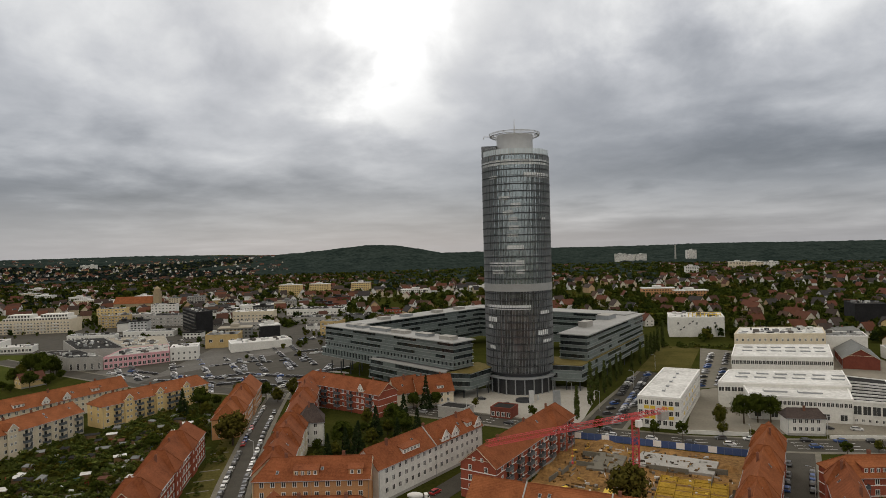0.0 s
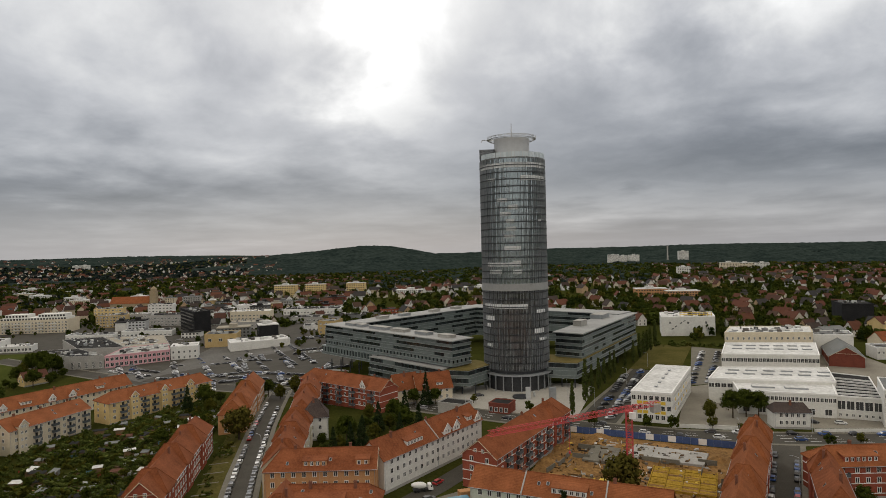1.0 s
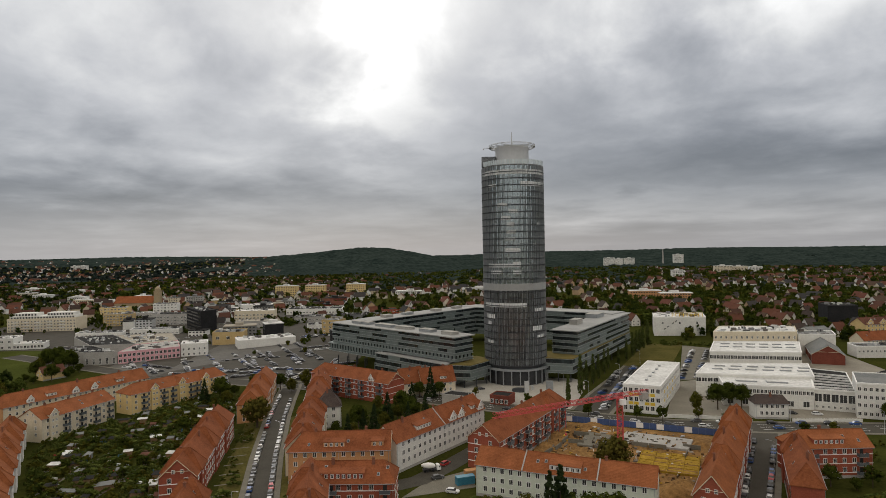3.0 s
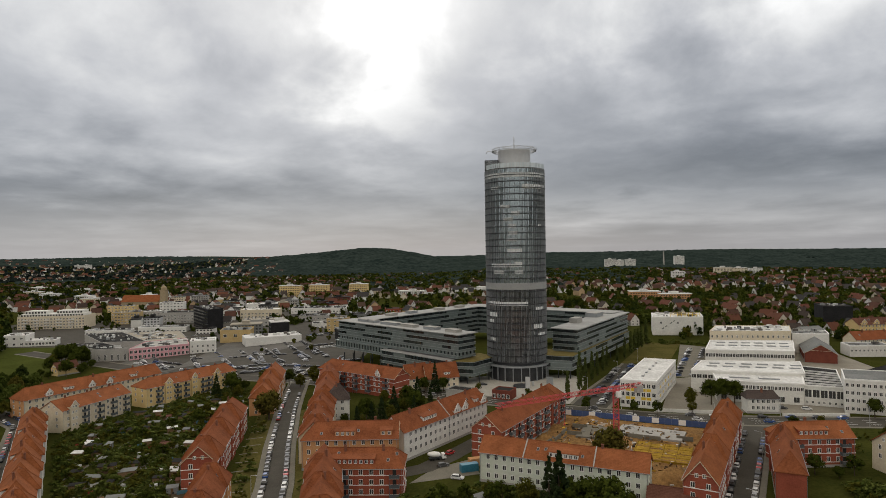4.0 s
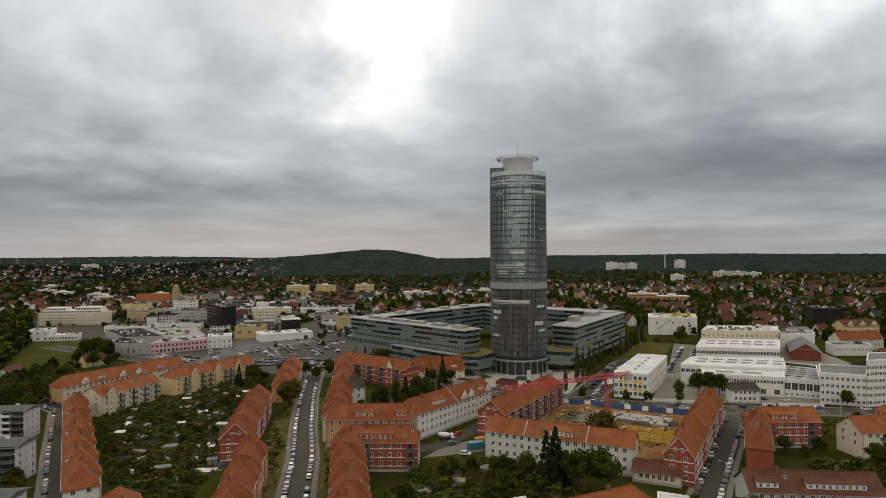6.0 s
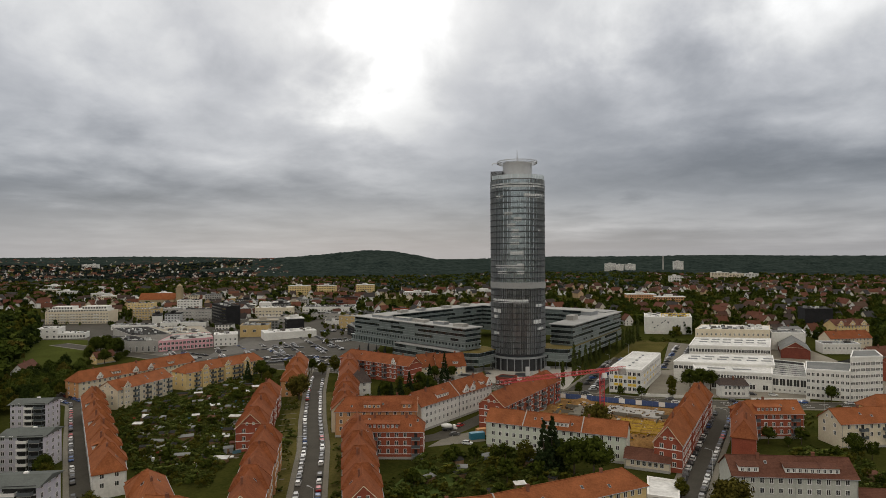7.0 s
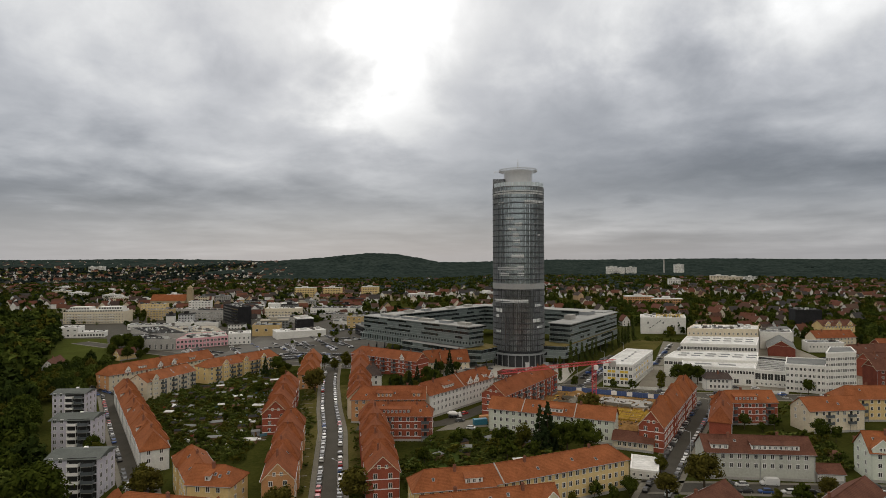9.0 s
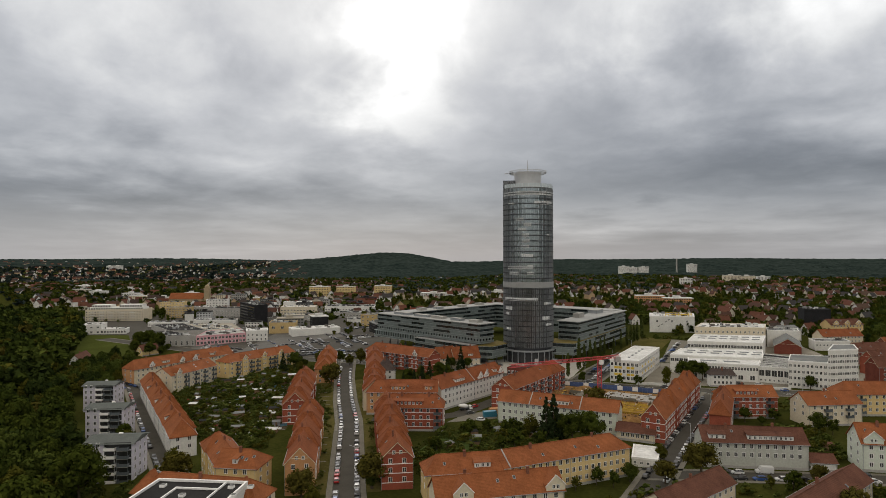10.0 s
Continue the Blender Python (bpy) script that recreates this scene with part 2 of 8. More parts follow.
M = dict(
    grass=surface("grass", (0.020, 0.026, 0.006), (0.054, 0.055, 0.013), 0.06, 0.95, bump=0.4, fine=14),
    mown=surface("mown_grass", (0.036, 0.046, 0.011), (0.068, 0.078, 0.020), 0.05, 0.95, fine=10),
    dry_grass=surface("dry_grass", (0.045, 0.045, 0.013), (0.115, 0.098, 0.034), 0.08, 0.95, bump=0.3, fine=12),
    earth=surface("earth", (0.075, 0.042, 0.017), (0.36, 0.205, 0.078), 0.11, 0.95, bump=0.5, fine=10),
    asphalt=surface("asphalt", (0.050, 0.046, 0.038), (0.086, 0.080, 0.067), 0.12, 0.9, fine=20),
    yard=surface("yard_asphalt", (0.085, 0.081, 0.073), (0.15, 0.143, 0.13), 0.06, 0.9, fine=12),
    paving=surface("paving", (0.12, 0.112, 0.09), (0.20, 0.186, 0.152), 0.15, 0.9, fine=16),
    yard_pale=surface("yard_pale", (0.17, 0.155, 0.125), (0.27, 0.25, 0.205), 0.08, 0.9, fine=14),
    plaza=surface("plaza_stone", (0.30, 0.285, 0.25), (0.42, 0.40, 0.355), 0.10, 0.85, fine=10),
    white_line=surface("road_paint", (0.6, 0.6, 0.58), (0.75, 0.75, 0.73), 0.5, 0.8),
    tile_red=tiles("tile_red", (0.130, 0.043, 0.019), (0.262, 0.089, 0.038)),
    tile_orange=tiles("tile_orange", (0.155, 0.053, 0.022), (0.292, 0.104, 0.042)),
    tile_brown=tiles("tile_brown", (0.075, 0.034, 0.023), (0.145, 0.066, 0.045)),
    tile_dark=tiles("tile_dark", (0.045, 0.035, 0.032), (0.09, 0.07, 0.062)),
    brick_red=surface("brick_red", (0.205, 0.055, 0.034), (0.325, 0.095, 0.058), 0.3, 0.85, bump=0.3, fine=10),
    brick_dark=surface("brick_dark", (0.12, 0.038, 0.027), (0.21, 0.066, 0.046), 0.3, 0.85, bump=0.3, fine=10),
    chimney_brick=surface("chimney_brick", (0.13, 0.058, 0.038), (0.22, 0.10, 0.066), 0.5, 0.85, fine=8),
    brick_orange=surface("brick_orange", (0.38, 0.19, 0.085), (0.52, 0.29, 0.14), 0.25, 0.85, bump=0.2, fine=10),
    plaster_cream=surface("plaster_cream", (0.52, 0.45, 0.33), (0.66, 0.59, 0.45), 0.18, 0.9, fine=8),
    plaster_yellow=surface("plaster_yellow", (0.52, 0.38, 0.17), (0.66, 0.51, 0.26), 0.18, 0.9, fine=8),
    plaster_white=surface("plaster_white", (0.54, 0.53, 0.495), (0.71, 0.70, 0.655), 0.15, 0.9, fine=8),
    plaster_grey=surface("plaster_grey", (0.35, 0.355, 0.31), (0.48, 0.485, 0.43), 0.18, 0.9, fine=8),
    plaster_green=surface("plaster_green", (0.47, 0.50, 0.42), (0.60, 0.63, 0.54), 0.18, 0.9, fine=8),
    plaster_lilac=surface("plaster_lilac", (0.46, 0.44, 0.50), (0.60, 0.58, 0.63), 0.18, 0.9, fine=8),
    plaster_pink=surface("plaster_pink", (0.52, 0.27, 0.30), (0.64, 0.36, 0.38), 0.18, 0.9, fine=8),
    concrete=surface("concrete", (0.27, 0.26, 0.24), (0.40, 0.39, 0.36), 0.12, 0.85, bump=0.1, fine=12),
    roof_white=surface("roof_white", (0.40, 0.395, 0.375), (0.70, 0.695, 0.67), 0.09, 0.8, fine=7, spread=0.2),
    roof_grey=surface("roof_grey", (0.12, 0.125, 0.122), (0.215, 0.22, 0.212), 0.10, 0.85, fine=14),
    roof_dark=surface("roof_dark", (0.014, 0.0135, 0.013), (0.036, 0.035, 0.033), 0.12, 0.85, fine=14),
    roof_tan=surface("gravel_roof", (0.24, 0.215, 0.17), (0.36, 0.33, 0.27), 0.12, 0.9, fine=14),
    roof_sheet=surface("roof_sheet", (0.075, 0.082, 0.076), (0.125, 0.135, 0.125), 0.3, 0.8, fine=9),
    metal_grey=surface("metal_grey", (0.25, 0.265, 0.275), (0.36, 0.375, 0.385), 0.25, 0.45, 0.5),
    metal_light=surface("metal_light", (0.40, 0.405, 0.405), (0.52, 0.525, 0.52), 0.2, 0.5, 0.2),
    metal_dark=surface("metal_dark", (0.03, 0.032, 0.035), (0.06, 0.062, 0.066), 0.3, 0.5, 0.4),
    green_roof=surface("planted_roof", (0.10, 0.085, 0.03), (0.20, 0.155, 0.055), 0.22, 0.95, bump=0.6, fine=8),
    trim_white=surface("trim_white", (0.68, 0.67, 0.64), (0.80, 0.79, 0.76), 0.6, 0.6),
    black_panel=surface("black_panel", (0.014, 0.014, 0.015), (0.03, 0.03, 0.031), 0.2, 0.75),
    tan_panel=surface("tan_panel", (0.36, 0.26, 0.115), (0.48, 0.36, 0.18), 0.15, 0.8),
    yellow=surface("yellow_paint", (0.55, 0.36, 0.02), (0.70, 0.49, 0.04), 0.4, 0.6),
    red_steel=surface("red_steel", (0.38, 0.03, 0.035), (0.52, 0.055, 0.055), 0.6, 0.5),
    blue_sheet=surface("blue_sheet", (0.03, 0.06, 0.16), (0.06, 0.10, 0.24), 0.5, 0.6),
    blue_box=surface("blue_container", (0.02, 0.13, 0.20), (0.04, 0.19, 0.27), 0.5, 0.5),
    rubber=surface("rubber", (0.015, 0.015, 0.015), (0.03, 0.03, 0.03), 2, 0.9),
    timber=surface("timber", (0.13, 0.08, 0.045), (0.24, 0.16, 0.09), 0.8, 0.85),
    bark=surface("bark", (0.05, 0.038, 0.026), (0.10, 0.08, 0.058), 1.5, 0.95),
    pane=glass("window_pane", (0.040, 0.041, 0.040)),
    wing_glass=glass("wing_glass", (0.026, 0.035, 0.036), 0.12, 0.7, 0.0),
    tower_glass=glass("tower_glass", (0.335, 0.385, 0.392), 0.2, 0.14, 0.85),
    # same facade, its weaker sky reflection low down put into a darker colour
    tower_dim_reflection_glass=glass("tower_dim_reflection_glass", (0.17, 0.18, 0.18), 0.16, 0.6, 0.6),
    blind=surface("blind", (0.56, 0.575, 0.57), (0.70, 0.715, 0.71), 0.3, 0.7),
    louvre=surface("louvre_band", (0.22, 0.225, 0.22), (0.30, 0.305, 0.30), 0.3, 0.6),
)

for _k in ("grass", "mown", "dry_grass"):
    M[_k].node_tree.nodes["Principled BSDF"].inputs["Specular IOR Level"].default_value = 0.0

# ---------------------------------------------------------------- building blocks


def ground_z(x, y):
    """The land falls gently towards the river meadows."""
    return -min(8.0, max(0.0, (-x - 80.0) * 0.05))


def box(bm, lo, hi, mi=0, m=None):
    x0, y0, z0 = lo
    x1, y1, z1 = hi
    v = [bm.verts.new(p) for p in ((x0, y0, z0), (x1, y0, z0), (x1, y1, z0), (x0, y1, z0), (x0, y0, z1), (x1, y0, z1), (x1, y1, z1), (x0, y1, z1))]
    if m is not None:
        for q in v:
            q.co = m @ q.co
    for a in ((3, 2, 1, 0), (4, 5, 6, 7), (0, 1, 5, 4), (1, 2, 6, 5), (2, 3, 7, 6), (3, 0, 4, 7)):
        bm.faces.new([v[i] for i in a]).material_index = mi


def poly(bm, pts, z0, z1, mi=0):
    """An upright prism over a counter-clockwise outline."""
    lo = [bm.verts.new((x, y, z0)) for x, y in pts]
    hi = [bm.verts.new((x, y, z1)) for x, y in pts]
    bm.faces.new(hi).material_index = mi
    bm.faces.new(lo[::-1]).material_index = mi
    n = len(pts)
    for i in range(n):
        bm.faces.new((lo[i], lo[(i + 1) % n], hi[(i + 1) % n], hi[i])).material_index = mi


def solid(bm, verts, faces, mi=0):
    v = [bm.verts.new(p) for p in verts]
    for a in faces:
        bm.faces.new([v[i] for i in a]).material_index = mi


def tube(bm, a, b, r0, r1, n=6, mi=0):
    a, b = Vector(a), Vector(b)
    q = (b - a).to_track_quat("Z", "Y").to_matrix()
    ring = [[bm.verts.new(c + q @ Vector((r * math.cos(2 * math.pi * i / n), r * math.sin(2 * math.pi * i / n), 0))) for i in range(n)] for c, r in ((a, r0), (b, r1))]
    for i in range(n):
        j = (i + 1) % n
        bm.faces.new((ring[0][i], ring[0][j], ring[1][j], ring[1][i])).material_index = mi
    bm.faces.new(ring[0][::-1]).material_index = mi
    bm.faces.new(ring[1]).material_index = mi


def mesh_of(name, bm, mats):
    me = bpy.data.meshes.new(name)
    bmesh.ops.recalc_face_normals(bm, faces=bm.faces)
    bm.to_mesh(me)
    bm.free()
    for m in mats if isinstance(mats, (list, tuple)) else [mats]:
        me.materials.append(m)
    return me


def part(name, data, mats, parent, label="", at=None, kind=""):
    """One mesh under a thing or a part. data: a bmesh, or a mesh that alike parts share."""
    me = data if isinstance(data, bpy.types.Mesh) else mesh_of(name, data, mats)
    ob = new(name, me)
    ob.parent = parent
    if at is not None:
        ob.matrix_basis = at
    return tagged(ob, label, kind=kind)


def thing(name, m, label, category, group="", kind=""):
    ob = new(name)
    ob.empty_display_size = 0.5
    ob.matrix_basis = m
    return tagged(ob, label, category, group, kind)


def structure(name, bm, mats, label, category="ground"):
    return tagged(new(name, mesh_of(name, bm, mats)), label, category, kind="structure")


# ---------------------------------------------------------------- land
HILL = [(-690, 3050, 270, 420, 58), (-1080, 3100, 420, 420, 44), (-1700, 3300, 400, 420, 10)]


def land_z(x, y):
    r = math.hypot(x, y)
    z = ground_z(x, y)
    for cx, cy, sx, sy, h in HILL:
        z += h * math.exp(-(((x - cx) / sx) ** 2 + ((y - cy) / sy) ** 2) / 1.2)
    s = min(1, max(0, (r - 2400) / 2100))
    s = s * s * (3 - 2 * s)
    right = min(1, max(0, (x + 2600) / 3200))
    left = min(1, max(0, (-x - 1300) / 1300))
    return z + s * (28 + 26 * left + 3 * right + 6 * min(1, max(0, (x - 500) / 1600)) + 4 * math.sin(x * 0.0016) + 2.5 * math.sin(x * 0.005 + 1))


def build_land():
    xs = [-5200, -4800, -4400, -4000, -3600, -3200] + list(range(-2800, -600, 100)) + [-600, -500, -400, -320, -240, -160, -80, 0, 80, 160, 240, 320, 400, 500, 600] + list(range(700, 2900, 100)) + [3200, 3600, 4000, 4400, 4800, 5200]
    ys = [-5200, -4000, -3000, -2000, -1200, -700, -400, -200, -100, 0, 100, 200, 300, 400, 500, 700, 900, 1200, 1500, 1800] + list(range(2000, 4900, 100)) + [5000, 5200]
    verts = [(x, y, land_z(x, y)) for y in ys for x in xs]
    w = len(xs)
    faces = [(j * w + i, j * w + i + 1, (j + 1) * w + i + 1, (j + 1) * w + i) for j in range(len(ys) - 1) for i in range(w - 1)]
    me = bpy.data.meshes.new("ground")
    me.from_pydata(verts, [], faces)
    me.materials.append(M["grass"])
    me.polygons.foreach_set("use_smooth", [True] * len(faces))
    tagged(new("ground", me), "green land falling gently towards the meadows", "ground", kind="structure")


build_land()


def resample(pts, step=6.0):
    out = []
    for (x0, y0), (x1, y1) in zip(pts, pts[1:]):
        n = max(1, int(math.hypot(x1 - x0, y1 - y0) / step))
        out += [(x0 + (x1 - x0) * i / n, y0 + (y1 - y0) * i / n) for i in range(n)]
    return out + [pts[-1]]


def ribbon(bm, pts, left, right, off, thick=0.3, mi=0):
    """A strip along a line, between two offsets from it, lying on the land."""
    pts = resample(pts)
    rows = []
    for i, (x, y) in enumerate(pts):
        a, b = pts[max(0, i - 1)], pts[min(len(pts) - 1, i + 1)]
        d = Vector((b[0] - a[0], b[1] - a[1])).normalized()
        n = max(1, int(abs(left - right) / 2.2))
        side = [left + (right - left) * k / n for k in range(n + 1)]
        top = [(x - d.y * s, y + d.x * s) for s in side]
        row = [bm.verts.new((*p, ground_z(*p) + off)) for p in top]
        row += [bm.verts.new((*p, ground_z(*p) + off - thick)) for p in (top[0], top[-1])]
        rows.append(row)
    for a, b in zip(rows, rows[1:]):
        for k in range(len(a) - 3):
            bm.faces.new((a[k + 1], b[k + 1], b[k], a[k])).material_index = mi
        for f in ((a[0], b[0], b[-2], a[-2]), (a[-1], b[-1], b[-3], a[-3])):
            bm.faces.new(f).material_index = mi


def field(bm, pts, off, mi=0, thick=0.3):
    lo = [bm.verts.new((x, y, ground_z(x, y) + off - thick)) for x, y in pts]
    hi = [bm.verts.new((x, y, ground_z(x, y) + off)) for x, y in pts]
    bm.faces.new(hi).material_index = mi
    n = len(pts)
    for i in range(n):
        bm.faces.new((lo[i], lo[(i + 1) % n], hi[(i + 1) % n], hi[i])).material_index = mi


STREETS = {
    "lime_street": ([(-14, -60), (-40, 26), (-55.5, 74), (-66.5, 111), (-79, 153), (-93, 192), (-110.7, 246), (-120, 278), (-131, 318)], 4.4),
    "curved_street": ([(-78, 18), (-100, 56), (-125, 90), (-180, 158), (-241, 235), (-285, 262)], 4.2),
    "east_street": ([(28, 66), (42, 100), (60, 145), (90, 216), (97, 233)], 4.4),
    "middle_street": ([(-70, 158), (-50, 160), (-33, 172), (-26, 184), (-4, 228), (8, 255)], 4.0),
    "cross_street": ([(38, 104), (66, 106), (112, 109), (240, 118)], 4.0),
    "main_road": ([(-420, 440), (-280, 378), (-200, 345), (-128, 318), (-60, 284), (20, 252), (64, 240), (97, 238), (170, 239), (420, 250), (900, 300)], 6.5),
    "side_road": ([(32, 258), (44, 290), (60, 328), (74, 364)], 8.0),
    "north_road": ([(-250, 366), (-300, 470), (-420, 640), (-560, 860)], 5.0),
}


def build_streets():
    for name, (pts, half) in STREETS.items():
        bm = bmesh.new()
        ribbon(bm, pts, half + 0.0, -half, 0.07 + 0.004 * list(STREETS).index(name))
        structure(name, bm, M["asphalt"], "worn grey asphalt street", "road")
    bm = bmesh.new()
    for name, (pts, half) in STREETS.items():
        if name in ("north_road", "middle_street"):
            continue
        for s in (1, -1):
            a, b = (half + 1.8, half) if s > 0 else (-half, -half - 1.8)
            ribbon(bm, pts, a, b, 0.17 if name != "main_road" else 0.16)
    structure("pavement", bm, M["paving"], "pale slab pavements along the streets", "pavement")
    # car parks and yards
    for name, pts, mat, off, label in (
        ("town_ground", [(-600, 600), (-470, 452), (-330, 392), (-250, 366), (-130, 330), (-112, 400), (-60, 520), (-150, 700), (-380, 800), (-620, 800)], "asphalt", 0.006, "grey streets and yards between the town blocks"),
        ("car_park_west", [(-300, 392), (-235, 358), (-135, 322), (-118, 385), (-170, 470), (-215, 545), (-330, 560), (-320, 470)], "yard", 0.02, "wide grey asphalt car park and junction"),
        ("plaza", [(-36, 279), (24, 262), (38, 318), (30, 330), (-4, 330), (-24, 322), (-48, 306)], "plaza", 0.09, "pale stone plaza before the tower"),
        ("forecourt_west", [(-140, 335), (-60, 292), (-40, 300), (-110, 372), (-140, 388)], "plaza", 0.08, "pale stone forecourt below the raised wing"),
        ("factory_yard", [(63, 251), (205, 254), (215, 420), (143, 432), (105, 331), (85, 322)], "yard_pale", 0.06, "pale concrete factory yard"),
        ("visitor_car_park", [(88, 326), (104, 330), (142, 432), (121, 446)], "paving", 0.09, "asphalt car park beside the lawn"),
        ("sports_field", [(-458, 464), (-402, 366), (-350, 322), (-326, 338), (-328, 357), (-413, 469)], "mown", 0.05, "mown green sports field"),
        ("lawn", [(64, 366), (96, 374), (123, 452), (97, 456)], "dry_grass", 0.06, "dry yellowish lawn"),
        ("building_site", [(2, 196), (19, 242.5), (79, 224), (82, 219), (48, 150), (28, 156), (14, 178)], "earth", 0.03, "bare ochre earth of a building site"),
        ("yard_paving", [(-36, 158), (-14, 168), (-18, 182), (-30, 172)], "paving", 0.06, "paved yard with parked trucks"),
    ):
        bm = bmesh.new()
        field(bm, pts, off)
        structure(name, bm, M[mat], label, "ground")
    bm = bmesh.new()
    ribbon(bm, STREETS["lime_street"][0][2:7], 13.5, 6.3, 0.035)
    ribbon(bm, STREETS["lime_street"][0][2:7], -6.3, -11.0, 0.035)
    structure("front_gardens", bm, M["dry_grass"], "narrow brownish front gardens", "ground")
    # lane marks on the main road
    bm = bmesh.new()
    line = resample(STREETS["main_road"][0], 9.0)
    for i, (x, y) in enumerate(line[:-1]):
        if -140 < x < 420:
            x1, y1 = line[i + 1]
            d = Vector((x1 - x, y1 - y)).normalized()
            for s in (0, 3.3, -3.3):
                cx, cy = x - d.y * s, y + d.x * s
                ribbon(bm, [(cx, cy), (cx + d.x * 4, cy + d.y * 4)], 0.09, -0.09, 0.115, 0.02)
    structure("road_marking", bm, M["white_line"], "white painted lane marks", "road marking")


build_streets()

# ---------------------------------------------------------------- windows and house parts


def window_meshes(w, h, name="window"):
    """A casement of two lights: frame proud of the wall, panes set back in it."""
    f, d, m = 0.10, 0.09, 0.045
    xs = [-w / 2, -w / 2 + f, -m, m, w / 2 - f, w / 2]
    zs = [0, f, h - f, h]
    bm = bmesh.new()
    V = {(i, k): bm.verts.new((x, -d, z)) for i, x in enumerate(xs) for k, z in enumerate(zs)}
    for i in range(5):
        for k in range(3):
            q = [V[i, k], V[i + 1, k], V[i + 1, k + 1], V[i, k + 1]]
            if k == 1 and i in (1, 3):
                inner = [bm.verts.new((v.co.x, -0.03, v.co.z)) for v in q]
                bm.faces.new(inner).material_index = 1
                for n in range(4):
                    bm.faces.new((q[n], q[(n + 1) % 4], inner[(n + 1) % 4], inner[n]))
            else:
                bm.faces.new(q)
    rim = [V[i, 0] for i in range(6)] + [V[5, 1], V[5, 2]] + [V[i, 3] for i in range(5, -1, -1)] + [V[0, 2], V[0, 1]]
    back = [bm.verts.new((v.co.x, 0.02, v.co.z)) for v in rim]
    for n in range(len(rim)):
        bm.faces.new((rim[n], back[n], back[(n + 1) % len(rim)], rim[(n + 1) % len(rim)]))
    return mesh_of(name, bm, [M["trim_white"], M["pane"]])


WIN = {"house": window_meshes(1.25, 1.6), "small": window_meshes(0.95, 1.15), "wide": window_meshes(1.9, 1.5)}


def place_window(kind, parent, m):
    part("window", WIN[kind], None, parent, at=m)


def facing(x, y, z, side):
    """A pose on a wall: S looks to -y, N to +y, A to -x, B to +x."""
    return pose(x, y, z, 0, 0, {"S": 0, "N": 180, "A": -90, "B": 90}[side])


def roof_bm(L, hw, eave, ridge, hip0, hip1, over=0.45, t=0.24):
    s = (ridge - eave) / hw
    ze = eave - s * over + 0.12
    o0, o1 = over, over
    E = {"a-": (-o0, -hw - over, ze), "a+": (-o0, hw + over, ze), "b-": (L + o1, -hw - over, ze), "b+": (L + o1, hw + over, ze), "ra": ((hip0 if hip0 else -o0), 0, ridge + 0.12), "rb": (L - hip1 if hip1 else L + o1, 0, ridge + 0.12)}
    bm = bmesh.new()
    top = {k: bm.verts.new(v) for k, v in E.items()}
    bot = {k: bm.verts.new((v[0], v[1], v[2] - t)) for k, v in E.items()}
    faces = [("a-", "b-", "rb", "ra"), ("b+", "a+", "ra", "rb")]
    loop = ["a-", "b-"]
    if hip1:
        faces.append(("b-", "b+", "rb"))
    else:
        loop.append("rb")
    loop += ["b+", "a+"]
    if hip0:
        faces.append(("a+", "a-", "ra"))
    else:
        loop.append("ra")
    for f in faces:
        bm.faces.new([top[k] for k in f])
        bm.faces.new([bot[k] for k in f][::-1])
    for a, b in zip(loop, loop[1:] + loop[:1]):
        bm.faces.new((top[a], bot[a], bot[b], top[b]))
    return bm


def cap_bm(L, hw, eave, ridge, hip0, hip1):
    bm = bmesh.new()
    a, b = (hip0 if hip0 else -0.45), (L - hip1 if hip1 else L + 0.45)
    z = ridge + 0.16
    tube(bm, (a, 0, z), (b, 0, z), 0.13, 0.13, 5)
    s = (ridge - eave) / hw
    ze = eave - s * 0.45 + 0.15
    for ok, rx, ex in ((hip0, a, -0.45), (hip1, b, L + 0.45)):
        if ok:
            for y in (-hw - 0.45, hw + 0.45):
                tube(bm, (rx, 0, z), (ex, y, ze), 0.11, 0.11, 5)
    return bm


